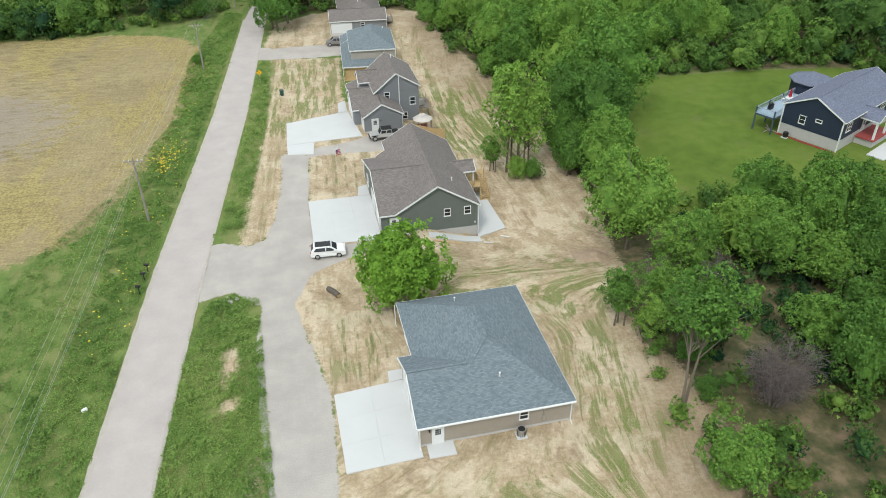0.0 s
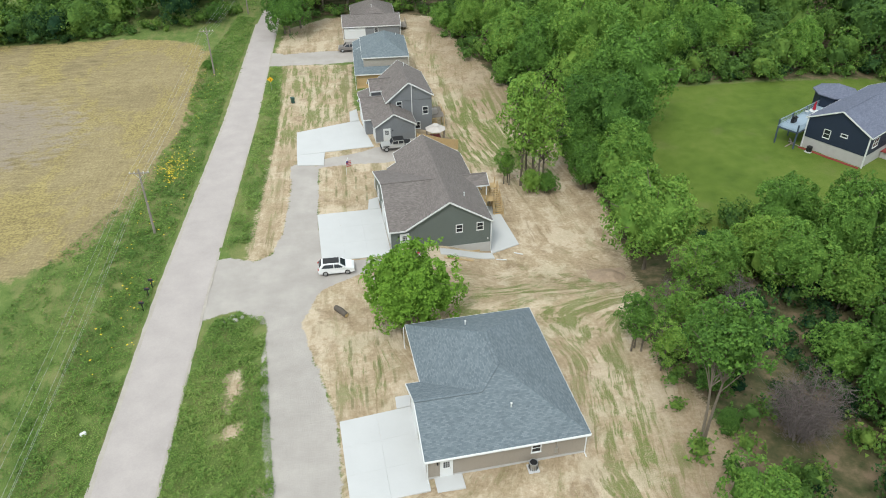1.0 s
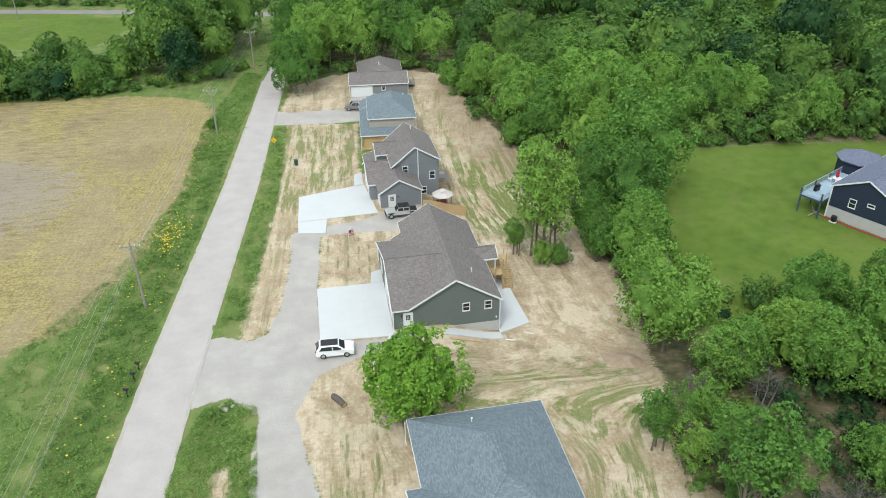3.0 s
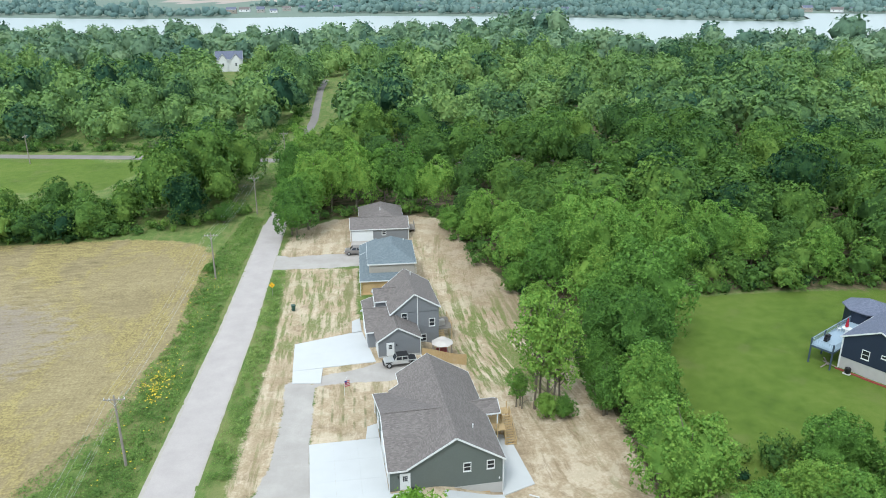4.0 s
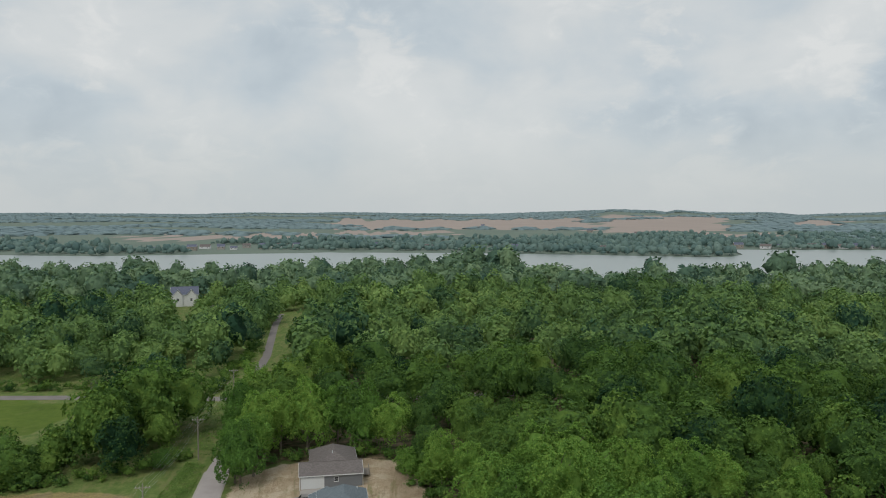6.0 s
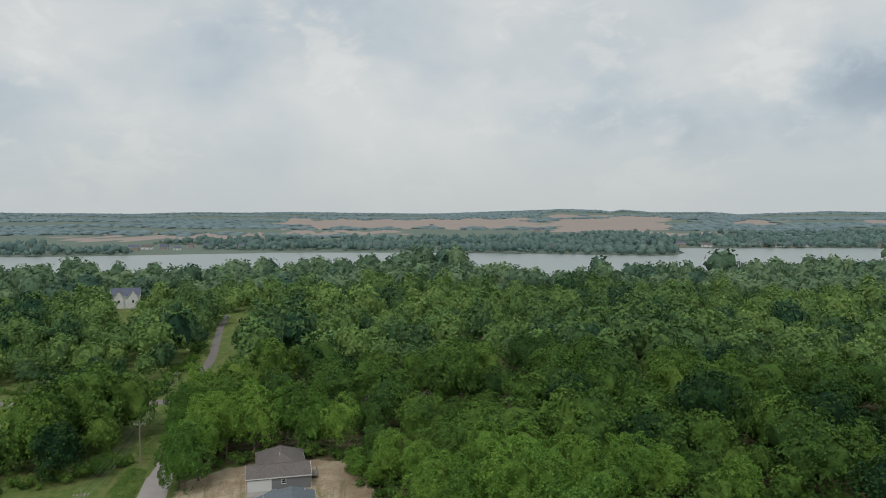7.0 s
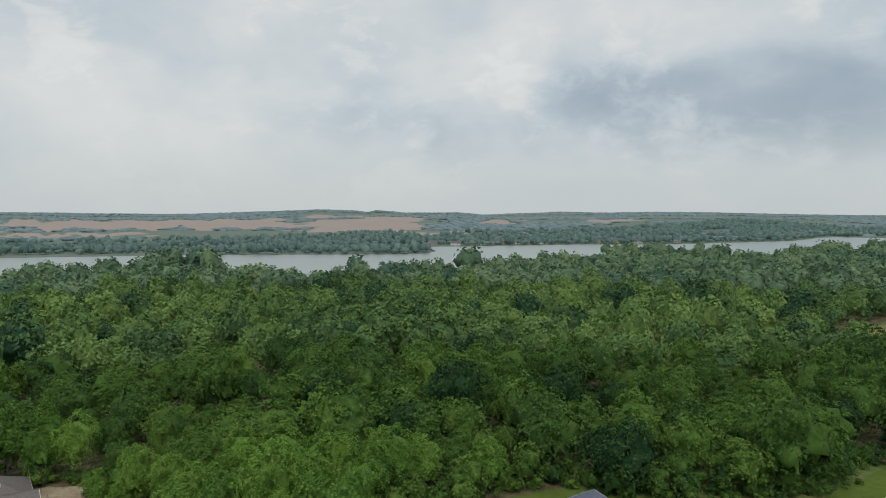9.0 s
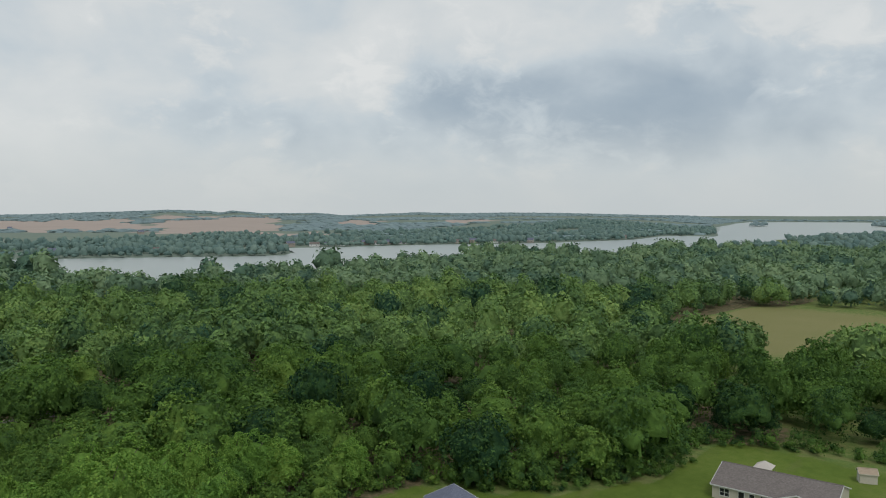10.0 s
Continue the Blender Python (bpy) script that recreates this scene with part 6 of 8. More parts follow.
def house_navy():
    h = house("navy blue house with slate roof, raised deck and exposed foundation", 68.1, 100.6, 0, 32.0)
    ze, zr, yr, wide, deep = 5.1, 7.7, -5.1, 20.0, 10.2
    wall_part([(0.25, -0.25), (0.25, -deep + 0.25), (wide, -deep + 0.25), (wide, -0.25)], 1.9, ze - 0.1, SIDING_NAVY, h, [wall_gable_w(-deep + 0.25, -0.25, yr, 0.25, ze - 0.12, zr - 0.2)])
    part("foundation", boxes((0.3, wide - 0.1, -deep + 0.3, -0.3, -0.5, 1.9)), BLOCK, h, "pale block foundation wall")
    roof_part([
        [(0, -deep - 0.1, ze), (wide + 0.3, -deep - 0.1, ze), (wide + 0.3, yr, zr), (0, yr, zr)],
        [(0, yr, zr), (wide + 0.3, yr, zr), (wide + 0.3, 0.1, ze), (0, 0.1, ze)],
    ], SHINGLE_NAVY, h)
    window(h, "W", 0.25, -3.6, 3.4, 0.9, 1.25)
    window(h, "W", 0.25, -6.2, 4.0, 0.9, 0.35, sashes=1)
    part("corner_board", boxes((0.16, 0.34, -0.34, -0.16, 0.0, ze)), WHITE, h)
    part("corner_board", boxes((0.16, 0.34, -deep + 0.16, -deep + 0.34, 0.0, ze)), WHITE, h)
    # eight-sided bay behind
    ring = [(13.5 + 3.2 * math.cos(math.pi * (k + 0.5) / 4), 2.2 + 3.2 * math.sin(math.pi * (k + 0.5) / 4)) for k in range(8)]
    wall_part(ring, -0.4, 5.1, SIDING_NAVY, h)
    big = [(13.5 + 3.7 * math.cos(math.pi * (k + 0.5) / 4), 2.2 + 3.7 * math.sin(math.pi * (k + 0.5) / 4), 5.15) for k in range(8)]
    cone = bmesh.new()
    rim, low, peak = [cone.verts.new(p) for p in big], [cone.verts.new((p[0], p[1], p[2] - 0.16)) for p in big], cone.verts.new((13.5, 2.2, 6.5))
    cone.faces.new(low[::-1])
    for k in range(8):
        cone.faces.new((rim[k], rim[(k + 1) % 8], peak))
        cone.faces.new((low[k], low[(k + 1) % 8], rim[(k + 1) % 8], rim[k]))
    slope_map(cone)
    part("bay_roof", cone, SHINGLE_NAVY, h)
    # front gables and porch
    roof_part([
        [(6.0, -13.0, 4.3), (8.2, -13.0, 5.6), (8.2, -7.6, 5.6), (6.0, -7.6, 4.3)],
        [(8.2, -13.0, 5.6), (10.4, -13.0, 4.3), (10.4, -7.6, 4.3), (8.2, -7.6, 5.6)],
    ], SHINGLE_NAVY, h, skip=[(7.1, -7.6), (9.3, -7.6)], name="porch_roof")
    for x in (6.3, 10.1):
        part("porch_post", boxes((x - 0.15, x + 0.15, -12.8, -12.5, 0.2, 4.3)), WHITE, h)
    part("porch_gable", prism(bmesh.new(), [(6.3, -12.7, 4.3), (10.1, -12.7, 4.3), (8.2, -12.7, 5.45)], (0, 0.2, 0)), SIDING_NAVY, h)
    window(h, "S", -deep + 0.25, 2.6, 3.6, 1.5, 1.3, panes=2)
    window(h, "S", -deep + 0.25, 14.0, 3.6, 1.5, 1.3, panes=2)
    entry_door(h, "S", -deep + 0.25, 8.2, 1.3, 1.0, 2.1)
    part("porch_base", boxes((5.9, 12.0, -12.9, -deep + 0.2, -0.2, 1.1)), BLOCK, h, "pale block base under the porch")
    part("porch_floor", boxes((5.7, 12.2, -13.1, -deep + 0.2, 1.1, 1.22)), RED_DECK, h, "red stained porch floor")
    return h


def house_ranch():
    """The tan ranch house beyond the lawn."""
    h = house("cream sided ranch house with a long grey-brown shingle roof", 140.0, 84.6, 0, -81.5)
    # local x runs along the ridge, local -y faces the road
    ze, zr, deep, wide = 2.7, 5.2, 7.0, 21.6
    wall_part([(0.3, -deep + 0.4), (wide - 0.3, -deep + 0.4), (wide - 0.3, deep - 0.4), (0.3, deep - 0.4)], -0.3, ze - 0.1, SIDING_CREAM, h,
              [([(0.3, -deep + 0.4, 2.5), (0.3, deep - 0.4, 2.5), (0.3, 0, zr - 0.2)], (0.2, 0, 0)), ([(wide - 0.3, -deep + 0.4, 2.5), (wide - 0.3, deep - 0.4, 2.5), (wide - 0.3, 0, zr - 0.2)], (-0.2, 0, 0))])
    roof_part([
        [(0, -deep, ze), (wide, -deep, ze), (wide, 0, zr), (0, 0, zr)],
        [(0, 0, zr), (wide, 0, zr), (wide, deep, ze), (0, deep, ze)],
    ], SHINGLE_BROWN, h)
    roof_part([
        [(11.2, -deep - 0.9, 2.65), (15.6, -deep - 0.9, 4.35), (15.6, -2.2, 4.35), (11.2, -deep + 0.1, 2.65)],
        [(15.6, -deep - 0.9, 4.35), (20.0, -deep - 0.9, 2.65), (20.0, -deep + 0.1, 2.65), (15.6, -2.2, 4.35)],
    ], SHINGLE_BROWN, h, skip=[(13.4, -4.6), (17.8, -4.6)], name="front_gable_roof")
    wall_part([(11.6, -deep - 0.6), (19.6, -deep - 0.6), (19.6, -deep + 1), (11.6, -deep + 1)], -0.3, 2.6, SIDING_CREAM, h, [wall_gable_s(11.6, 19.6, 15.6, -deep - 0.6, 2.55, 4.1)])
    window(h, "S", -deep - 0.6, 15.6, 3.3, 0.5, 0.5, sashes=1)
    window(h, "S", -deep + 0.4, 2.6, 1.5, 1.7, 1.35, panes=2)
    entry_door(h, "S", -deep + 0.4, 5.7, 0.1, 1.0, 2.1, mat=BLACK, lites=False)
    window(h, "S", -deep + 0.4, 7.6, 1.5, 0.9, 1.35)
    window(h, "S", -deep + 0.4, 9.6, 1.5, 0.9, 1.35)
    return h


RED_DECK = simple("red_stained_boards", (0.27, 0.055, 0.05), 0.7, vary=0.2)
house_one()
house_two()
house_three()
house_four()
house_five()
house_navy()
house_ranch()


def far_house(x, y, turn, w, d, eave, rise, wall_mat, roof_mat, label, gable_front=True):
    h = house(label, x, y, gz(x, y), turn)
    wall_part([(-w / 2, -d / 2), (w / 2, -d / 2), (w / 2, d / 2), (-w / 2, d / 2)], -0.5, eave, wall_mat, h, [wall_gable_w(-d / 2, d / 2, 0, -w / 2, eave - 0.1, eave + rise - 0.2), ([(w / 2, -d / 2, eave - 0.1), (w / 2, d / 2, eave - 0.1), (w / 2, 0, eave + rise - 0.2)], (-0.2, 0, 0))])
    o, z = 0.4, eave
    planes = [[(-w / 2 - o, -d / 2 - o, z), (w / 2 + o, -d / 2 - o, z), (w / 2 + o, 0, z + rise), (-w / 2 - o, 0, z + rise)], [(-w / 2 - o, 0, z + rise), (w / 2 + o, 0, z + rise), (w / 2 + o, d / 2 + o, z), (-w / 2 - o, d / 2 + o, z)]]
    roof_part(planes, roof_mat, h)
    if gable_front:
        for gx in (-w / 4, w / 4):
            g = w / 5
            roof_part([[(gx - g, -d / 2 - 1.2, z - 0.4), (gx, -d / 2 - 1.2, z + rise * 0.75), (gx, -0.5, z + rise * 0.75), (gx - g, -0.5, z - 0.4)], [(gx, -d / 2 - 1.2, z + rise * 0.75), (gx + g, -d / 2 - 1.2, z - 0.4), (gx + g, -0.5, z - 0.4), (gx, -0.5, z + rise * 0.75)]],
                      roof_mat, h, skip=[(gx - g / 2, -0.5), (gx + g / 2, -0.5)], name="gable_roof")
            wall_part([(gx - g * 0.85, -d / 2 - 0.9), (gx + g * 0.85, -d / 2 - 0.9), (gx + g * 0.85, -d / 2 + 0.2), (gx - g * 0.85, -d / 2 + 0.2)], -0.5, z - 0.3, wall_mat, h, [wall_gable_s(gx - g * 0.85, gx + g * 0.85, gx, -d / 2 - 0.9, z - 0.4, z + rise * 0.6)])
            window(h, "S", -d / 2 - 0.9, gx, eave * 0.55, 1.1, 1.5)
    else:
        for wx in (-w / 4, w / 4):
            window(h, "S", -d / 2, wx, eave * 0.55, 1.2, 1.4)
    return h


far_house(-78, 474, 8, 15, 9, 6.6, 4.4, SIDING_WHITE, SHINGLE_NAVY, "white two-storey house with steep dark gables among trees")
far_house(-50, 428, 12, 13, 8, 3.4, 2.6, SIDING_BEIGE, SHINGLE_BROWN, "low grey-roofed house half hidden in the woods", False)
far_house(-232, 640, 6, 17, 10, 6.5, 4.0, SIDING_TAN, SHINGLE_BROWN, "brown-roofed house near the lake among trees", False)
far_house(500, 440, -60, 13, 9, 6.0, 4.5, SIDING_BEIGE, SHINGLE_BROWN, "tan gabled house half hidden in the woods", True)
far_house(-170, 400, 10, 12, 8, 3.0, 2.2, SIDING_WHITE, SHINGLE_BROWN, "pale low house behind the trees", False)

# ---- paving ----
def slab_field(name, label, corners, nu, nv, lift=0.10, mat=CONCRETE):
    """A concrete drive of saw-cut panels between four corners (near-left, near-right, far-right, far-left)."""
    base = tagged(new(name), label, "driveway", kind="structure")
    a, b, c, d = [Vector((x, y, 0)) for x, y in corners]
    at = lambda u, v: (a.lerp(b, u)).lerp(d.lerp(c, u), v)  # noqa: E731
    for i in range(nu):
        for j in range(nv):
            ring = []
            for u, v in ((i, j), (i + 1, j), (i + 1, j + 1), (i, j + 1)):
                p = at(u / nu, v / nv)
                ring.append(p)
            mid = sum(ring, Vector()) / 4
            ring = [p + (mid - p).normalized() * 0.006 for p in ring]
            bm = bmesh.new()
            prism(bm, [(p.x, p.y, gz(p.x, p.y) + lift - 0.25) for p in ring], (0, 0, 0.25))
            part("panel", bm, CONCRETE, base)
    return base


slab_field("driveway", "clean pale concrete driveway before the garage", [(-4.5, 40.8), (2.45, 41.7), (1.75, 51.9), (-5.4, 50.7)], 2, 3)
slab_field("driveway", "small concrete walk beside the garage", [(0.15, 51.7), (1.75, 52.0), (3.1, 53.6), (0.1, 53.3)], 1, 1)
slab_field("driveway", "clean pale concrete driveway with a wide apron", [(-7.4, 78.0), (1.4, 78.2), (0.55, 90.0), (-8.2, 89.4)], 3, 3)
slab_field("driveway", "concrete walk along the house front", [(-1.2, 89.9), (0.5, 90.1), (0.3, 93.2), (-1.0, 92.6)], 1, 1)
slab_field("driveway", "concrete walk beside the side door", [(0.2, 77.3), (5.0, 77.6), (5.0, 79.2), (1.4, 79.0)], 2, 1, 0.12)
slab_field("driveway", "clean pale concrete driveway of the two-storey house", [(-11.75, 108.1), (0.5, 109.7), (-1.6, 120.2), (-12.1, 116.6)], 3, 2)
slab_field("driveway", "pale concrete apron where the driveway meets the gravel", [(-11.5, 104.6), (-7.5, 104.2), (-7.35, 108.55), (-11.75, 108.05)], 1, 1)
slab_field("driveway", "concrete walk to the front porch", [(-3.2, 119.5), (-1.6, 120.0), (-1.9, 125.0), (-3.2, 124.0)], 1, 2)
slab_field("patio", "stepped concrete patio behind the house", [(14.6, 79.8), (18.6, 81.5), (17.3, 91.5), (13.9, 92.5)], 1, 3, 0.12)
slab_field("patio", "concrete retaining steps along the wall", [(7.6, 77.9), (14.8, 78.6), (14.6, 79.9), (7.6, 79.2)], 5, 1, 0.14)

# ---- vehicles ----
PAINT_WHITE = simple("white_car_paint", (0.72, 0.73, 0.74), 0.22, vary=0.03, spec=0.6)
PAINT_SILVER = simple("silver_car_paint", (0.50, 0.50, 0.49), 0.3, 0.4, vary=0.05, spec=0.6)
PAINT_TAUPE = simple("taupe_car_paint", (0.23, 0.21, 0.20), 0.35, 0.3, vary=0.06, spec=0.5)
RUBBER = simple("tyre_rubber", (0.022, 0.022, 0.022), 0.85, vary=0.2)
LAMP_RED = simple("red_tail_lens", (0.35, 0.02, 0.02), 0.2)
LAMP_CLEAR = simple("clear_head_lens", (0.7, 0.72, 0.74), 0.15)


def loft(bm, profile, half_low, half_high, z_low, z_high):
    """A body from a side outline (x, z), whose half width narrows from z_low to z_high."""
    left, right = [], []
    for x, z in profile:
        f = min(1.0, max(0.0, (z - z_low) / (z_high - z_low)))
        w = half_low + (half_high - half_low) * f * f
        left.append(bm.verts.new((x, w, z)))
        right.append(bm.verts.new((x, -w, z)))
    bm.faces.new(left)
    bm.faces.new(right[::-1])
    for k in range(len(profile)):
        j = (k + 1) % len(profile)
        bm.faces.new((left[k], right[k], right[j], left[j]))
    bmesh.ops.recalc_face_normals(bm, faces=bm.faces)
    bmesh.ops.bevel(bm, geom=[e for e in bm.edges], offset=0.045, segments=2, affect="EDGES", clamp_overlap=True)
    return bm


def wheel(parent, x, y, r=0.35, w=0.22):
    bm = bmesh.new()
    tube(bm, [(x, y - w / 2, r), (x, y - w / 2 + 0.03, r), (x, y + w / 2 - 0.03, r), (x, y + w / 2, r)], [r - 0.04, r, r, r - 0.04], 20)
    ob = part("wheel", bm, RUBBER, parent)
    s = 1 if y > 0 else -1
    bm = bmesh.new()
    tube(bm, [(x, y + s * (w / 2 - 0.03), r), (x, y + s * (w / 2 + 0.012), r)], [r * 0.64, r * 0.60], 16)
    part("rim", bm, STEEL, ob, "alloy rim")
    return ob


def car(label, x, y, turn, paint, outline, glass, length, half, wheels, roof_panel=None, category="car", name="car", high=1.65, half_top=None, r=0.35):
    """A vehicle heading along its own +x; outline and glass are side views."""
    c = tagged(new(name), label, category)
    c.matrix_basis = pose(x, y, gz(x, y) + 0.06, 0, 0, turn)
    half_top = half_top or half * 0.74
    part("body", loft(bmesh.new(), outline, half, half_top, 0.85, high), paint, c)
    for s in (1, -1):
        for ring in glass:
            bm = bmesh.new()
            pts = []
            for gx, zz in ring:
                f = min(1.0, max(0.0, (zz - 0.85) / (high - 0.85)))
                pts.append((gx, s * (half + (half_top - half) * f * f + 0.004), zz))
            prism(bm, pts, (0, -s * 0.03, 0))
            part("side_window", bm, DARK_GLASS, c, "dark side glass")
    for wx in wheels:
        for s in (1, -1):
            wheel(c, wx, s * (half - 0.1), r)
    return c


def suv():
    outline = [(-2.15, 0.35), (-2.2, 0.75), (-2.12, 1.05), (-1.75, 1.55), (-1.2, 1.64), (0.1, 1.62), (0.55, 1.48), (1.15, 1.08), (1.95, 0.92), (2.2, 0.72), (2.2, 0.35), (1.75, 0.28), (-1.75, 0.28)]
    c = car("white compact crossover car parked on the gravel lane", -5.6, 75.7, 2.0, PAINT_WHITE, outline, [[(-1.75, 1.12), (-1.45, 1.5), (-0.3, 1.53), (-0.3, 1.08)], [(-0.22, 1.08), (-0.22, 1.53), (0.35, 1.47), (0.95, 1.08)]], 4.4, 0.92, (-1.35, 1.35))
    part("windscreen", prism(bmesh.new(), [(1.12, -0.72, 1.11), (1.12, 0.72, 1.11), (0.55, 0.62, 1.50), (0.55, -0.62, 1.50)], (0.03, 0, 0.035)), DARK_GLASS, c, "dark windscreen glass")
    part("rear_window", prism(bmesh.new(), [(-2.06, -0.70, 1.14), (-2.06, 0.70, 1.14), (-1.76, 0.62, 1.53), (-1.76, -0.62, 1.53)], (-0.035, 0, 0.03)), DARK_GLASS, c)
    part("roof_panel", boxes((-1.55, 0.40, -0.58, 0.58, 1.635, 1.665), bevel=0.01), BLACK, c, "black panoramic roof")
    for s in (1, -1):
        part("headlight", boxes((2.05, 2.2, s * 0.72 - 0.14, s * 0.72 + 0.14, 0.72, 0.84)), LAMP_CLEAR, c)
        part("tail_light", boxes((-2.22, -2.05, s * 0.75 - 0.12, s * 0.75 + 0.12, 0.9, 1.05)), LAMP_RED, c)
        part("mirror", boxes((0.75, 0.92, s * 0.98 - 0.1, s * 0.98 + 0.1, 1.05, 1.2), bevel=0.02), PAINT_WHITE, c)


def offroader():
    outline = [(-2.6, 0.62), (-2.62, 1.05), (-1.0, 1.08), (0.8, 1.12), (2.1, 1.08), (2.25, 0.95), (2.25, 0.55), (-2.5, 0.55)]
    c = car("silver open-bed four-by-four with a black hardtop beside the garage", 3.9, 108.4, 186.0, PAINT_SILVER, outline, [], 5.2, 0.88, (-1.75, 1.55), high=1.2, half_top=0.84, r=0.42, name="off_road_car")
    part("cabin", loft(bmesh.new(), [(-1.35, 1.08), (-1.3, 1.72), (0.35, 1.76), (0.75, 1.1)], 0.80, 0.72, 1.1, 1.8), PAINT_SILVER, c)
    part("hardtop", boxes((-1.32, 0.38, -0.72, 0.72, 1.74, 1.84), bevel=0.03), BLACK, c, "black hardtop roof")
    for s in (1, -1):
        for a, b in ((-1.2, -0.45), (-0.35, 0.45)):
            part("side_window", boxes((a, b, s * 0.79 - 0.02, s * 0.79 + 0.02, 1.2, 1.65)), DARK_GLASS, c)
        part("fender", boxes((1.1, 2.05, s * 0.95 - 0.1, s * 0.95 + 0.1, 0.9, 1.0), bevel=0.02), BLACK, c)
        part("fender", boxes((-2.2, -1.3, s * 0.95 - 0.1, s * 0.95 + 0.1, 0.9, 1.0), bevel=0.02), BLACK, c)
        part("headlight", boxes((2.22, 2.28, s * 0.5 - 0.1, s * 0.5 + 0.1, 0.78, 0.96)), LAMP_CLEAR, c)
    part("windscreen", prism(bmesh.new(), [(0.78, -0.68, 1.14), (0.78, 0.68, 1.14), (0.42, 0.64, 1.70), (0.42, -0.64, 1.70)], (0.03, 0, 0.02)), DARK_GLASS, c)
    part("bed_cover", boxes((-2.5, -1.4, -0.72, 0.72, 1.05, 1.12), bevel=0.02), BLACK, c, "black bed cover")
    part("bumper", boxes((2.22, 2.42, -0.8, 0.8, 0.5, 0.68), bevel=0.02), BLACK, c)


def pickup():
    outline = [(-2.2, 0.4), (-2.25, 1.0), (-2.15, 1.55), (-1.8, 1.75), (0.6, 1.72), (1.25, 1.12), (2.2, 1.02), (2.3, 0.7), (2.28, 0.4)]
    c = car("taupe sport utility car parked by the teal-roofed house", -2.6, 156.2, 176.0, PAINT_TAUPE, outline, [[(-2.0, 1.15), (-1.85, 1.6), (-1.15, 1.62), (-1.15, 1.12)], [(-1.05, 1.12), (-1.05, 1.62), (-0.2, 1.62), (-0.2, 1.12)], [(-0.1, 1.12), (-0.1, 1.62), (0.5, 1.58), (0.95, 1.12)]], 4.6, 0.93, (-1.35, 1.4), high=1.75, r=0.37)
    part("windscreen", prism(bmesh.new(), [(1.2, -0.72, 1.16), (1.2, 0.72, 1.16), (0.65, 0.64, 1.66), (0.65, -0.64, 1.66)], (0.03, 0, 0.03)), DARK_GLASS, c)
    for s in (1, -1):
        part("headlight", boxes((2.2, 2.33, s * 0.7 - 0.13, s * 0.7 + 0.13, 0.78, 0.92)), LAMP_CLEAR, c)
        part("tail_light", boxes((-2.3, -2.15, s * 0.78 - 0.1, s * 0.78 + 0.1, 0.95, 1.3)), LAMP_RED, c)


suv()
offroader()
pickup()


# ---- power line ----
def utility_pole(x, y, h, turn, lean=0.0):
    p = tagged(new("utility_pole"), "weathered wooden utility pole with a crossarm and insulators", "utility pole", "poles along the road")
    p.matrix_basis = pose(x, y, gz(x, y) - 0.2, 0, lean, turn)
    bm = bmesh.new()
    tube(bm, [(0, 0, 0), (0, 0, h * 0.5), (0, 0, h + 0.2)], [0.17, 0.14, 0.10], 10)
    part("pole", bm, OLD_WOOD, p)
    part("crossarm", boxes((-1.25, 1.25, -0.06, 0.06, h - 0.45, h - 0.32)), OLD_WOOD, p)
    bm = bmesh.new()
    beam(bm, (-0.6, -0.07, h - 0.42), (0, -0.1, h - 1.1), 0.05)
    beam(bm, (0.6, -0.07, h - 0.42), (0, -0.1, h - 1.1), 0.05)
    part("brace", bm, STEEL, p)
    for ix in (-1.15, -0.55, 0.55, 1.15):
        bm = bmesh.new()
        cylinder(bm, ix, 0, h - 0.32, h - 0.12, 0.06, 0.04, 8)
        part("insulator", bm, WHITE, p)
    return p


POLES = [(-29.9, 20.0, 9.6), (-29.8, 88.1, 9.7), (-29.4, 146.0, 9.5), (-26.6, 186.5, 9.6), (-24.6, 240.0, 9.4)]
for px, py, ph in POLES:
    utility_pole(px, py, ph, 0.0)
utility_pole(-103, 247, 9.0, 80.0)
WIRE = simple("aluminium_wire", (0.42, 0.42, 0.42), 0.5, 0.5)


def wire_span(a, b, sag):
    """One bare conductor that hangs between two poles."""
    pts = [(a[0] + (b[0] - a[0]) * s, a[1] + (b[1] - a[1]) * s, a[2] + (b[2] - a[2]) * s - sag * 4 * s * (1 - s)) for s in [k / 10 for k in range(11)]]
    bm = bmesh.new()
    tube(bm, pts, [0.009] * len(pts), 4)
    return tagged(part("power_wire", bm, WIRE), "thin grey overhead power wire", "wire", "power wires")


for (ax, ay, ah), (bx, by, bh) in zip(POLES, POLES[1:]):
    for off in (-1.15, -0.55, 0.55, 1.15):
        wire_span((ax + off, ay, gz(ax, ay) + ah - 0.3), (bx + off, by, gz(bx, by) + bh - 0.3), 0.9)
    wire_span((ax, ay, ah - 2.0), (bx, by, bh - 2.0), 1.1)


# ---- roadside things ----
SIGN_YELLOW = simple("yellow_sign_face", (0.75, 0.42, 0.02), 0.5, vary=0.06)
GREEN_BIN = simple("green_bin_plastic", (0.03, 0.075, 0.06), 0.5, vary=0.15)
FLAG_RED = simple("red_flag_cloth", (0.42, 0.06, 0.07), 0.8)
FLAG_BLUE = simple("blue_flag_cloth", (0.05, 0.07, 0.22), 0.8)
PARASOL = simple("red_parasol_cloth", (0.36, 0.02, 0.04), 0.8)
CANVAS = simple("off_white_canvas", (0.50, 0.46, 0.43), 0.8, vary=0.06)
DECK_BLUE = simple("pale_blue_deck_paint", (0.30, 0.38, 0.46), 0.6, vary=0.1)
DECK_DARK = simple("dark_blue_deck_posts", (0.06, 0.085, 0.12), 0.6, vary=0.1)
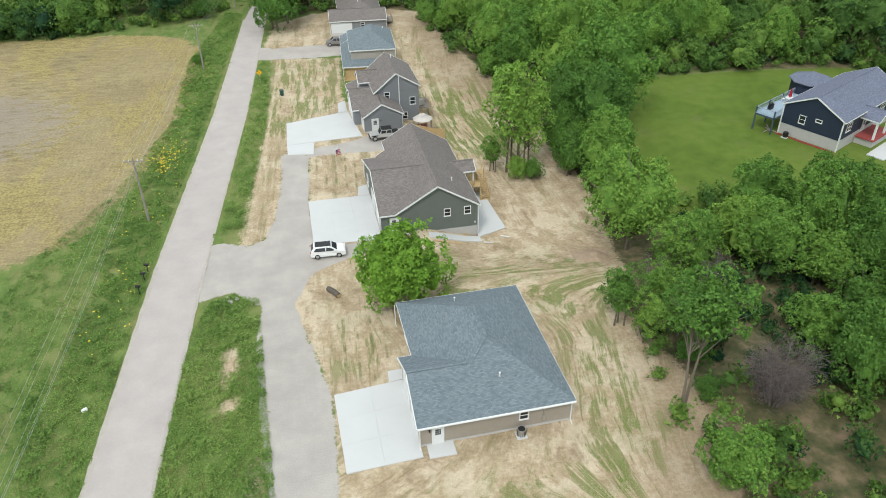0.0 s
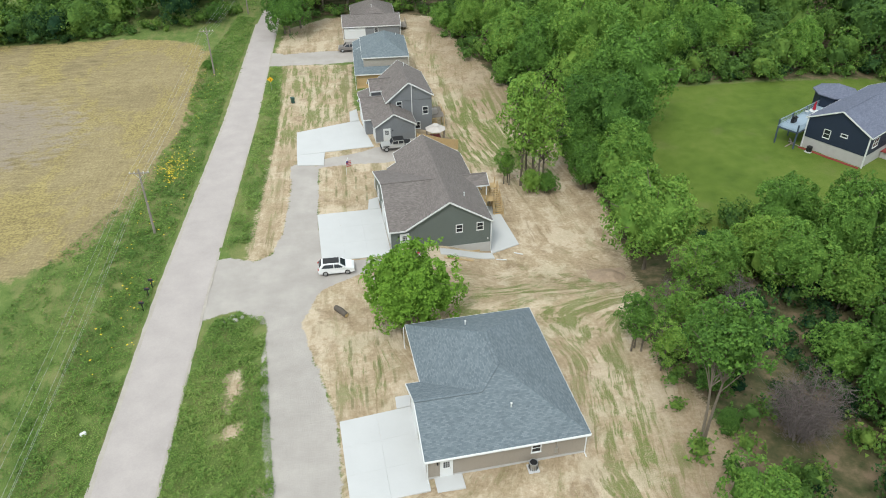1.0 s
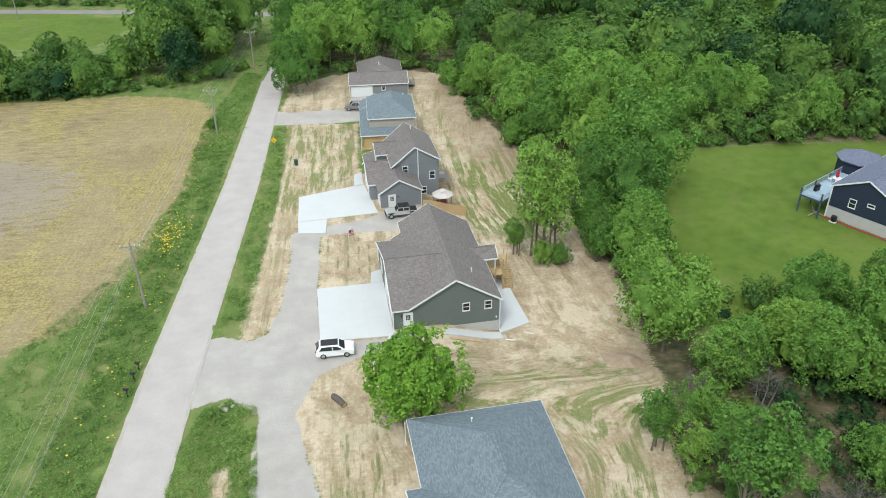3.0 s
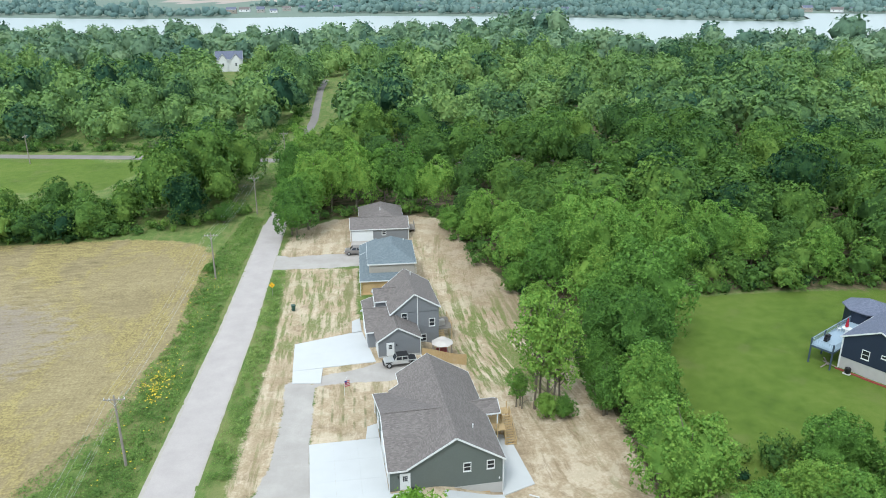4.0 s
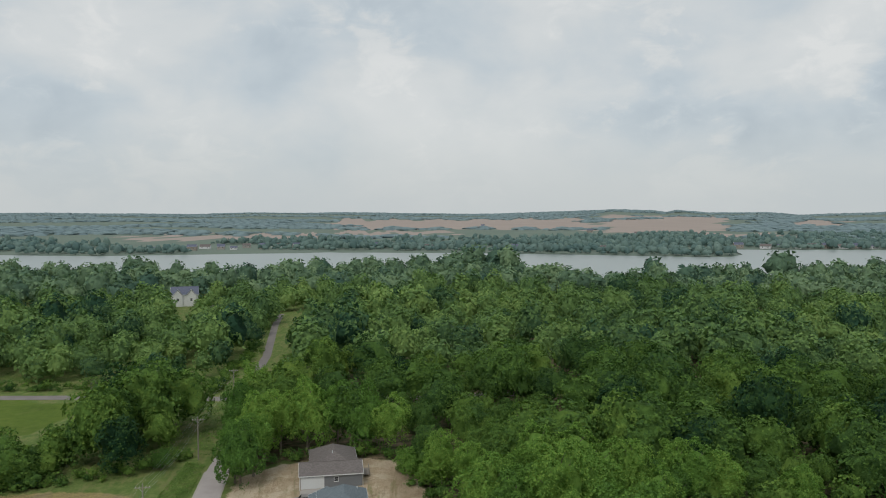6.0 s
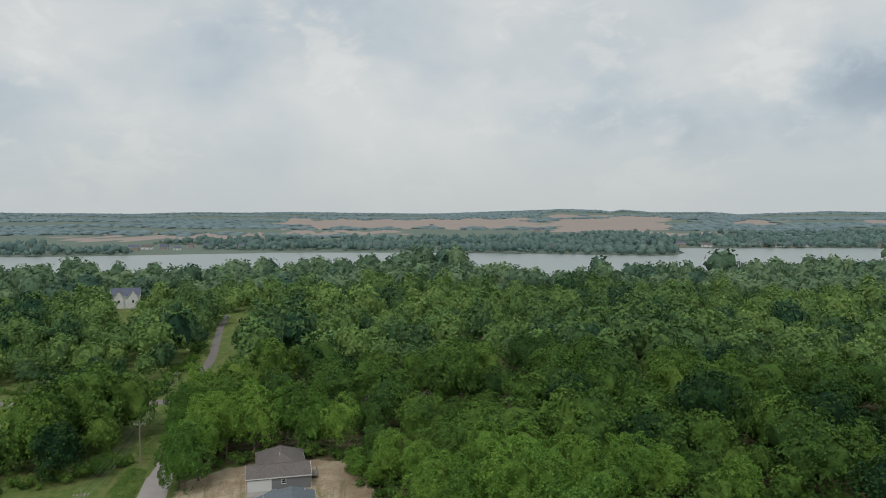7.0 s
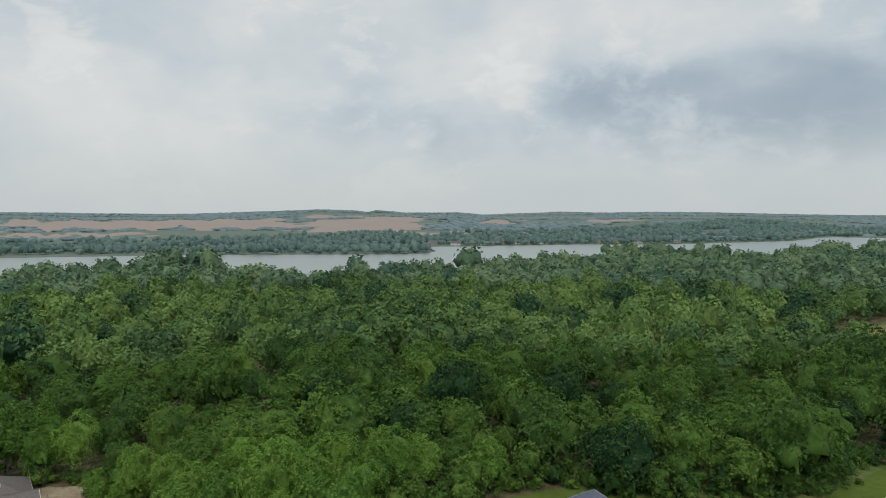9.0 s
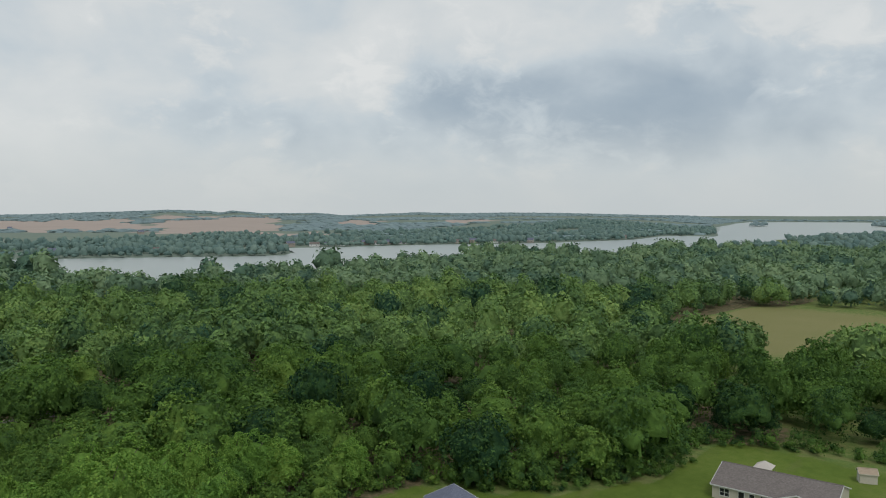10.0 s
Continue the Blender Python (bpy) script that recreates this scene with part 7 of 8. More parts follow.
ROCK = simple("pale_limestone", (0.42, 0.40, 0.37), 0.95, vary=0.25, scale=2, fine=9, bump=0.5)
FOIL = simple("black_drain_plastic", (0.03, 0.03, 0.032), 0.5)
LOG_BARK = simple("split_log_bark", (0.10, 0.085, 0.07), 0.95, vary=0.35, scale=3, bump=0.5)


def warning_sign():
    s = tagged(new("warning_sign"), "yellow diamond warning sign with a black curve arrow", "road sign")
    s.matrix_basis = pose(-17.6, 136.4, gz(-17.6, 136.4), 0, 0, 0)
    part("post", boxes((-0.03, 0.03, 0.02, 0.06, -0.3, 2.4)), STEEL, s)
    r = 0.56
    part("panel", prism(bmesh.new(), [(-r, 0, 2.1), (0, 0, 2.1 - r), (r, 0, 2.1), (0, 0, 2.1 + r)], (0, 0.02, 0)), SIGN_YELLOW, s)
    bm = boxes((-0.05, 0.05, -0.012, -0.002, 1.78, 2.12))
    beam(bm, (0, -0.006, 2.08), (-0.16, -0.006, 2.3), 0.09, 0.01)
    prism(bm, [(-0.28, -0.012, 2.24), (-0.08, -0.012, 2.38), (-0.27, -0.012, 2.46)], (0, 0.01, 0))
    part("arrow", bm, BLACK, s)


def mailbox(x, y, turn):
    m = tagged(new("mailbox"), "black metal mailbox on a dark post by the road", "mailbox", "mailboxes by the road")
    m.matrix_basis = pose(x, y, gz(x, y), 0, 0, turn)
    part("post", boxes((-0.05, 0.05, -0.05, 0.05, -0.2, 1.05)), BLACK, m)
    bm = bmesh.new()
    ring = [(-0.12, -0.28, 1.05), (0.12, -0.28, 1.05)] + [(0.12 * math.cos(a), -0.28, 1.2 + 0.12 * math.sin(a)) for a in [math.pi * k / 6 for k in range(7)]]
    prism(bm, ring, (0, 0.56, 0))
    part("box", bm, BLACK, m)
    part("flag", boxes((0.125, 0.135, -0.05, 0.05, 1.15, 1.35)), FLAG_RED, m, "small red flag")


warning_sign()
for mx, my, mt in ((-27.55, 75.2, 80), (-27.6, 73.4, 88), (-27.7, 70.8, 84)):
    mailbox(mx, my, mt)


def wheelie_bin(x, y, turn, mat, label):
    b = tagged(new("bin"), label, "bin")
    b.matrix_basis = pose(x, y, gz(x, y) + 0.1, 0, 0, turn)
    bm = bmesh.new()
    lo, hi = [(-0.24, -0.27), (0.24, -0.27), (0.24, 0.27), (-0.24, 0.27)], [(-0.30, -0.36), (0.30, -0.36), (0.30, 0.36), (-0.30, 0.36)]
    v = [bm.verts.new((a, c, 0.06)) for a, c in lo] + [bm.verts.new((a, c, 1.0)) for a, c in hi]
    for f in ((3, 2, 1, 0), (4, 5, 6, 7), (0, 1, 5, 4), (1, 2, 6, 5), (2, 3, 7, 6), (3, 0, 4, 7)):
        bm.faces.new([v[k] for k in f])
    part("body", bm, mat, b)
    part("lid", boxes((-0.33, 0.33, -0.40, 0.40, 1.0, 1.08), bevel=0.02), mat, b)
    for s in (-0.27, 0.27):
        bm = bmesh.new()
        tube(bm, [(s - 0.03, 0.3, 0.12), (s + 0.03, 0.3, 0.12)], [0.12, 0.12], 12)
        part("wheel", bm, RUBBER, b)
    part("handle", boxes((-0.25, 0.25, 0.40, 0.45, 0.93, 0.98)), mat, b)


wheelie_bin(-13.3, 129.3, 20, GREEN_BIN, "dark green wheeled bin lying open in the yard")
wheelie_bin(4.1, 78.2, 10, BLACK, "black wheeled bin beside the side door")


def gas_can(x, y):
    g = tagged(new("fuel_can"), "small red plastic fuel can beside the bin", "fuel can")
    g.matrix_basis = pose(x, y, gz(x, y) + 0.12)
    part("body", boxes((-0.16, 0.16, -0.12, 0.12, 0, 0.34), bevel=0.03), FLAG_RED, g)
    part("spout", beam(bmesh.new(), (0.1, 0, 0.33), (0.2, 0, 0.48), 0.05), BLACK, g)


gas_can(4.75, 78.1)


def condenser(x, y, turn, z, label, mat=STEEL):
    a = tagged(new("air_conditioner"), label, "air conditioner")
    a.matrix_basis = pose(x, y, z, 0, 0, turn)
    part("pad", boxes((-0.5, 0.5, -0.5, 0.5, -0.1, 0.06)), CONCRETE, a)
    bm = bmesh.new()
    tube(bm, [(0, 0, 0.06), (0, 0, 0.86)], [0.40, 0.40], 18)
    part("casing", bm, mat, a)
    for k in range(14):
        f = 2 * math.pi * k / 14
        part("fin", boxes((-0.015, 0.015, -0.43, -0.40, 0.12, 0.78)), BLACK, a).matrix_basis = Matrix.Rotation(f, 4, "Z")
    bm = bmesh.new()
    tube(bm, [(0, 0, 0.86), (0, 0, 0.90)], [0.34, 0.30], 18)
    part("fan_grille", bm, BLACK, a)


condenser(11.75, 42.95, 5, gz(11.75, 42.95) + 0.05, "round grey air conditioner beside the tan wall")


def flag(x, y):
    f = tagged(new("garden_flag"), "small striped flag on a thin pole in the yard", "flag")
    f.matrix_basis = pose(x, y, gz(x, y), 0, 0, 25)
    bm = bmesh.new()
    tube(bm, [(0, 0, -0.2), (0, 0, 2.2), (0.5, 0, 2.9)], [0.03, 0.025, 0.02], 6)
    part("pole", bm, WHITE, f)
    for k in range(7):
        z = 1.35 + 0.13 * k
        part("stripe", boxes((0.05, 0.85 + 0.05 * math.sin(k), -0.015 + 0.02 * math.sin(k * 1.3), 0.015 + 0.02 * math.sin(k * 1.3), z, z + 0.13)), FLAG_RED if k % 2 == 0 else CANVAS, f)
    part("canton", boxes((0.06, 0.42, -0.03, 0.03, 1.8, 2.26)), FLAG_BLUE, f)


flag(-4.0, 100.6)


def log_seat(x, y, turn):
    g = tagged(new("log"), "short dark split log lying on bare soil", "log")
    g.matrix_basis = pose(x, y, gz(x, y), 0, 0, turn)
    bm = bmesh.new()
    tube(bm, [(-1.0, 0, 0.34), (-0.9, 0, 0.35), (0, 0.05, 0.37), (0.9, 0, 0.33), (1.0, 0, 0.32)], [0.30, 0.34, 0.36, 0.33, 0.30], 12)
    part("trunk", bm, LOG_BARK, g)
    bm = bmesh.new()
    tube(bm, [(0.98, 0, 0.32), (1.02, 0, 0.32)], [0.27, 0.26], 12)
    part("cut_face", bm, PINE, g)


log_seat(-5.1, 67.3, -52)


def rubble(name, label, spots, mat, category, low=0.18, high=0.4, seed=1):
    rng = np.random.default_rng(seed)
    for x, y in spots:
        bm = bmesh.new()
        bmesh.ops.create_icosphere(bm, subdivisions=2, radius=rng.uniform(low, high))
        for v in bm.verts:
            v.co *= 1 + rng.uniform(-0.18, 0.18)
            v.co.z *= 0.6
        ob = tagged(part(name, bm, mat), label, category, label[:24])
        ob.matrix_basis = pose(x, y, gz(x, y) + 0.06, 0, 0, rng.uniform(0, 360))


rubble("rock", "pale limestone rock at the lane corner", [(-18.2, 67.4), (-17.6, 67.9), (-17.0, 67.6), (-17.3, 68.3), (-16.3, 68.0)], ROCK, "rock", seed=3)
rubble("rock", "pale rock at the edge of the drive", [(-1.9, 74.9), (-1.3, 75.2), (-1.2, 73.6), (-1.0, 73.0)], ROCK, "rock", 0.2, 0.34, seed=4)


def soil_heap(x, y, r, h, seed):
    bm = bmesh.new()
    bmesh.ops.create_grid(bm, x_segments=22, y_segments=22, size=r)
    for v in bm.verts:
        d = min(1.0, v.co.length / r)
        bump = 0.25 * noise.noise(Vector((v.co.x * 1.1 + seed, v.co.y * 1.1, 0))) + 0.1 * noise.noise(Vector((v.co.x * 3, v.co.y * 3 + seed, 0)))
        v.co.z = (h + bump) * (1 - d * d) ** 1.5 - 0.15
    ob = part("dirt_mound", bm, SOIL, None, smooth_faces=True)
    ob.matrix_basis = pose(x, y, gz(x, y))
    tagged(ob, "heap of reddish brown dug soil", "soil heap")


SOIL = simple("dug_red_soil", (0.30, 0.225, 0.160), 0.97, vary=0.3, scale=1.2, fine=6, bump=0.6)
soil_heap(0.6, 72.6, 2.3, 0.9, 2)
soil_heap(27.8, 71.2, 2.4, 0.9, 5)


def planks(label, specs, mat):
    for a, b, w, h in specs:
        bm = bmesh.new()
        beam(bm, (a[0], a[1], gz(a[0], a[1]) + 0.12 + (a[2] if len(a) > 2 else 0)), (b[0], b[1], gz(b[0], b[1]) + 0.12 + (b[2] if len(b) > 2 else 0)), w, h)
        tagged(part("board", bm, mat), label, "board", label[:24])


planks("loose pale board lying beside the drive", [((1.5, 77.0), (4.0, 76.4), 0.22, 0.05), ((2.6, 76.9), (3.3, 75.6), 0.2, 0.05), ((8.0, 77.2), (11.8, 77.6), 0.25, 0.06)], PINE)
planks("long raw pine plank lying along the house wall", [((14.8, 44.5), (15.7, 54.2), 0.18, 0.06)], PINE)
planks("white drain pipe lying on soil", [((14.9, 78.2, 0.1), (16.2, 77.9, 0.1), 0.11, 0.11), ((17.5, 79.6), (18.6, 79.0), 0.11, 0.11)], WHITE)
tagged(part("drain_grate", boxes((-0.2, 1.2, 76.0, 77.0, 0.06, 0.16)), FOIL), "flat black plastic drain mat on gravel", "drain mat")


def feed_bag(x, y):
    bm = boxes((-0.32, 0.32, -0.22, 0.22, 0.0, 0.24), bevel=0.08)
    for v in bm.verts:
        v.co += Vector((noise.noise(v.co * 3.1), noise.noise(v.co * 2.7 + Vector((5, 0, 0))), 0)) * 0.1
    ob = tagged(part("bag", bm, WHITE), "crumpled white bag dropped in the roadside grass", "bag")
    ob.matrix_basis = pose(x, y, gz(x, y) + 0.25, 0, 0, 30)


feed_bag(-29.4, 52.2)


# ---- back yards ----
def deck_and_stair():
    d = tagged(new("deck"), "new yellow pine deck with a long stair behind the house", "deck")
    d.matrix_basis = pose(1.2, 79.1, 0, 0, 0, 4.6)
    for k in range(10):
        part("board", boxes((16.25, 17.6, 12.62 + 0.15 * k, 12.75 + 0.15 * k, 0.42, 0.47)), PINE, d)
    for x, y in ((17.5, 12.7), (17.5, 14.0)):
        part("post", boxes((x - 0.06, x + 0.06, y - 0.06, y + 0.06, -2.2, 1.45)), PINE, d)
    for k in range(33):
        part("board", boxes((13.4, 16.2, 9.0 + 0.15 * k, 9.13 + 0.15 * k, 0.42, 0.47)), PINE, d)
    for x, y in ((16.1, 9.1), (16.1, 11.5), (16.1, 13.9), (13.6, 9.1), (15.0, 9.1)):
        part("post", boxes((x - 0.06, x + 0.06, y - 0.06, y + 0.06, -2.2, 1.45)), PINE, d)
    for a, b in (((16.1, 10.4), (16.1, 13.9)), ((13.6, 13.9), (16.1, 13.9)), ((13.6, 9.1), (15.0, 9.1))):
        for z in (0.75, 1.4):
            part("rail", beam(bmesh.new(), (*a, z), (*b, z), 0.07, 0.09), PINE, d)
        n = int(math.hypot(b[0] - a[0], b[1] - a[1]) / 0.22)
        for k in range(1, n):
            x, y = a[0] + (b[0] - a[0]) * k / n, a[1] + (b[1] - a[1]) * k / n
            part("baluster", boxes((x - 0.02, x + 0.02, y - 0.02, y + 0.02, 0.75, 1.38)), PINE, d)
    steps = 13
    for k in range(steps):
        y, z = 12.6 - 0.3 * k, 0.42 - 0.185 * (k + 1)
        part("tread", boxes((16.3, 17.5, y - 0.3, y, z - 0.05, z)), PINE, d)
    for x in (16.27, 17.53):
        part("stringer", beam(bmesh.new(), (x, 12.6, 0.32), (x, 12.6 - 0.3 * steps, 0.32 - 0.185 * steps), 0.06, 0.26), PINE, d)
        part("stair_rail", beam(bmesh.new(), (x, 12.6, 1.35), (x, 12.6 - 0.3 * steps, 1.35 - 0.185 * steps), 0.07, 0.09), PINE, d)
        for k in range(0, steps + 1, 4):
            y, z = 12.6 - 0.3 * k, 0.4 - 0.185 * k
            part("stair_post", boxes((x - 0.05, x + 0.05, y - 0.05, y + 0.05, z - 0.3, z + 0.98)), PINE, d)


def gazebo(x, y):
    g = tagged(new("gazebo"), "eight-sided garden gazebo with a pale canvas roof", "gazebo")
    z0 = gz(x, y)
    g.matrix_basis = pose(x, y, z0)
    ring = [(1.75 * math.cos(math.pi * (k + 0.5) / 4), 1.75 * math.sin(math.pi * (k + 0.5) / 4)) for k in range(8)]
    for px, py in ring:
        part("post", boxes((px * 0.9 - 0.05, px * 0.9 + 0.05, py * 0.9 - 0.05, py * 0.9 + 0.05, -0.3, 2.2)), OLD_WOOD, g)
    bm = bmesh.new()
    lo, hi = [bm.verts.new((a, b, 2.15)) for a, b in ring], [bm.verts.new((a * 0.33, b * 0.33, 2.75)) for a, b in ring]
    for k in range(8):
        bm.faces.new((lo[k], lo[(k + 1) % 8], hi[(k + 1) % 8], hi[k]))
    bm.faces.new(hi)
    bm.faces.new(lo[::-1])
    part("canopy", bm, CANVAS, g)
    bm = bmesh.new()
    lo, hi = [bm.verts.new((a * 0.4, b * 0.4, 2.82)) for a, b in ring], [bm.verts.new((a * 0.05, b * 0.05, 3.05)) for a, b in ring]
    for k in range(8):
        bm.faces.new((lo[k], lo[(k + 1) % 8], hi[(k + 1) % 8], hi[k]))
    bm.faces.new(lo[::-1])
    bm.faces.new(hi)
    part("cap", bm, CANVAS, g)
    part("tub", boxes((-0.9, 0.9, -0.9, 0.9, -0.3, 0.8), bevel=0.1), RED_DECK, g, "dark red wooden tub")


def board_fence(a, b, h=1.8):
    f = tagged(new("fence"), "orange-tan cedar privacy fence", "fence")
    n = int(math.hypot(b[0] - a[0], b[1] - a[1]) / 0.16)
    ang = math.degrees(math.atan2(b[1] - a[1], b[0] - a[0]))
    f.matrix_basis = pose(a[0], a[1], 0, 0, 0, ang)
    for k in range(n):
        s = k / n
        z = gz(a[0] + (b[0] - a[0]) * s, a[1] + (b[1] - a[1]) * s)
        part("board", boxes((k * 0.16, k * 0.16 + 0.145, -0.012, 0.012, z - 0.05, z + h)), PINE, f)
    for k in range(0, n + 1, 14):
        s = k / n
        z = gz(a[0] + (b[0] - a[0]) * s, a[1] + (b[1] - a[1]) * s)
        part("post", boxes((k * 0.16 - 0.05, k * 0.16 + 0.05, 0.02, 0.12, z - 0.3, z + h)), PINE, f)


deck_and_stair()
gazebo(10.9, 113.0)
board_fence((7.6, 110.2), (14.6, 110.9))


def rear_deck_three():
    d = tagged(new("deck"), "weathered wooden deck with stairs and covered grill", "deck")
    d.matrix_basis = pose(0.7, 110.5, 0, 0, 0, 5.5)
    for k in range(28):
        part("board", boxes((10.6, 13.2, 7.0 + 0.16 * k, 7.14 + 0.16 * k, 0.5, 0.56)), OLD_WOOD, d)
    for x, y in ((13.1, 7.1), (13.1, 9.3), (13.1, 11.4), (10.8, 7.1)):
        part("post", boxes((x - 0.06, x + 0.06, y - 0.06, y + 0.06, -2.2, 1.5)), PINE, d)
    for z in (0.95, 1.45):
        part("rail", beam(bmesh.new(), (13.1, 7.1, z), (13.1, 11.4, z), 0.07, 0.09), PINE, d)
    for k in range(11):
        part("tread", boxes((10.7, 11.6, 6.7 - 0.28 * k, 7.0 - 0.28 * k, 0.3 - 0.19 * k, 0.35 - 0.19 * k)), PINE, d)
    for x in (10.66, 11.64):
        part("stringer", beam(bmesh.new(), (x, 7.0, 0.4), (x, 3.95, -1.7), 0.05, 0.24), PINE, d)


rear_deck_three()


def grill(x, y, z):
    g = tagged(new("grill"), "barbecue grill under a pale cloth cover on the deck", "grill")
    g.matrix_basis = pose(x, y, z, 0, 0, 20)
    bm = boxes((-0.6, 0.6, -0.35, 0.35, 0.0, 1.05), bevel=0.12)
    for v in bm.verts:
        v.co.x *= 1.1 - 0.15 * v.co.z
        v.co += Vector((noise.noise(v.co * 3), noise.noise(v.co * 3 + Vector((4, 1, 0))), 0)) * 0.05
    part("cover", bm, CANVAS, g)


grill(11.4, 119.9, 0.56)


def navy_deck():
    d = tagged(new("deck"), "raised pale blue deck on dark posts behind the navy house", "deck")
    d.matrix_basis = pose(68.1, 100.6, 0, 0, 0, 32.0)
    x0, x1, y0, y1, z = -1.7, 10.6, 0.0, 3.4, 3.0
    for k in range(61):
        part("board", boxes((x0 + 0.2 * k, x0 + 0.19 + 0.2 * k, y0, y1, z - 0.08, z)), DECK_BLUE, d)
    part("beam", boxes((x0, x1, y1 - 0.12, y1, z - 0.35, z - 0.08), (x0, x0 + 0.12, y0, y1, z - 0.35, z - 0.08), (x0, x1, y0, y0 + 0.1, z - 0.35, z - 0.08)), DECK_DARK, d)
    for x, y in ((x0 + 0.1, y0 + 0.1), (x0 + 0.1, y1 - 0.1), (2.4, y1 - 0.1), (6.5, y1 - 0.1), (x1 - 0.1, y1 - 0.1)):
        part("post", boxes((x - 0.1, x + 0.1, y - 0.1, y + 0.1, -0.4, z + 1.05)), DECK_DARK, d)
    for a, b in (((x0 + 0.1, y1 - 0.1), (x1, y1 - 0.1)), ((x0 + 0.1, y0 + 0.1), (x0 + 0.1, y1 - 0.1)), ((x0 + 0.1, y0 + 0.05), (0.2, y0 + 0.05))):
        for zz in (z + 0.12, z + 0.98):
            part("rail", beam(bmesh.new(), (*a, zz), (*b, zz), 0.08, 0.06), DECK_BLUE, d)
        n = max(2, int(math.hypot(b[0] - a[0], b[1] - a[1]) / 0.3))
        for k in range(1, n):
            x, y = a[0] + (b[0] - a[0]) * k / n, a[1] + (b[1] - a[1]) * k / n
            part("baluster", boxes((x - 0.018, x + 0.018, y - 0.018, y + 0.018, z + 0.12, z + 0.96)), DECK_BLUE, d)
    m = d.matrix_basis

    def spot(x, y, zz=z):
        return m @ Matrix.Translation((x, y, zz))
    p = tagged(new("parasol"), "closed dark red parasol on the deck", "parasol")
    p.matrix_basis = spot(6.4, 2.0)
    bm = bmesh.new()
    tube(bm, [(0, 0, 0), (0, 0, 2.4)], [0.03, 0.03], 8)
    part("pole", bm, STEEL, p)
    bm = bmesh.new()
    tube(bm, [(0, 0, 0.9), (0, 0, 1.2), (0, 0, 1.9), (0, 0, 2.35)], [0.26, 0.24, 0.14, 0.03], 10)
    part("cloth", bm, PARASOL, p)
    t = tagged(new("table"), "pale round patio table on the deck", "table")
    t.matrix_basis = spot(6.3, 1.9)
    bm = bmesh.new()
    tube(bm, [(0, 0, 0.70), (0, 0, 0.74)], [0.7, 0.7], 20)
    part("tabletop", bm, WHITE, t)
    for k in range(4):
        a = math.pi / 4 + math.pi / 2 * k
        part("leg", beam(bmesh.new(), (0.5 * math.cos(a), 0.5 * math.sin(a), 0), (0.4 * math.cos(a), 0.4 * math.sin(a), 0.7), 0.05), WHITE, t)
    chair = None
    for k in range(4):
        a = math.pi / 2 * k + 0.4
        cm = spot(6.3 + 1.0 * math.cos(a), 1.9 + 1.0 * math.sin(a)) @ Matrix.Rotation(a - math.pi / 2, 4, "Z")
        if chair is None:
            chair = tagged(new("patio_chair"), "white patio chair at the deck table", "chair", "chairs round the deck table")
            part("seat", boxes((-0.25, 0.25, -0.25, 0.25, 0.40, 0.45)), WHITE, chair)
            part("backrest", boxes((-0.25, 0.25, 0.22, 0.27, 0.45, 0.95)), WHITE, chair)
            for lx in (-0.22, 0.22):
                for ly in (-0.22, 0.22):
                    part("leg", boxes((lx - 0.02, lx + 0.02, ly - 0.02, ly + 0.02, 0, 0.4)), WHITE, chair)
            chair.matrix_basis = cm
        else:
            copy_thing(chair, cm)
    g = tagged(new("grill"), "black barbecue grill on the deck", "grill")
    g.matrix_basis = spot(1.0, 2.3)
    part("cart", boxes((-0.55, 0.55, -0.25, 0.25, 0.1, 0.8), bevel=0.02), BLACK, g)
    part("hood", boxes((-0.5, 0.5, -0.27, 0.27, 0.8, 1.15), bevel=0.12), BLACK, g)
    part("shelf", boxes((0.55, 0.95, -0.22, 0.22, 0.74, 0.78)), BLACK, g)
    a = spot(0, 0, 0)
    condenser((a @ Vector((-0.6, -2.0, 0))).x, (a @ Vector((-0.6, -2.0, 0))).y, 32, 0.05, "dark air conditioner beside the block foundation", BLACK)
    for k, (x, y) in enumerate(((-0.8, 1.2), (0.4, 1.6), (-0.2, 0.7))):
        ob = tagged(part("board", boxes((-1.2, 1.2, -0.1, 0.1, 0, 0.06)), OLD_WOOD), "loose weathered plank under the deck", "board", "planks under the deck")
        ob.matrix_basis = a @ pose(x, y, 0.1 + 0.05 * k, 0, 0, 40 * k)
    ob = tagged(part("timber_edging", boxes((-0.5, -0.3, -9.8, -0.2, -0.1, 0.22)), RED_DECK), "reddish timber edging along the foundation", "edging")
    ob.matrix_basis = a


navy_deck()


def front_path():
    m = pose(68.1, 100.6, 0, 0, 0, 32.0)
    for u0, u1, v0, v1, lab in ((3.0, 14.0, -16.2, -13.5, "pale concrete front walk of the navy house"), (9.5, 12.0, -19.5, -16.2, "pale concrete walk across the lawn")):
        ob = tagged(part("walkway", boxes((u0, u1, v0, v1, -0.1, 0.12)), CONCRETE), lab, "walkway", kind="structure")
        ob.matrix_basis = m


front_path()


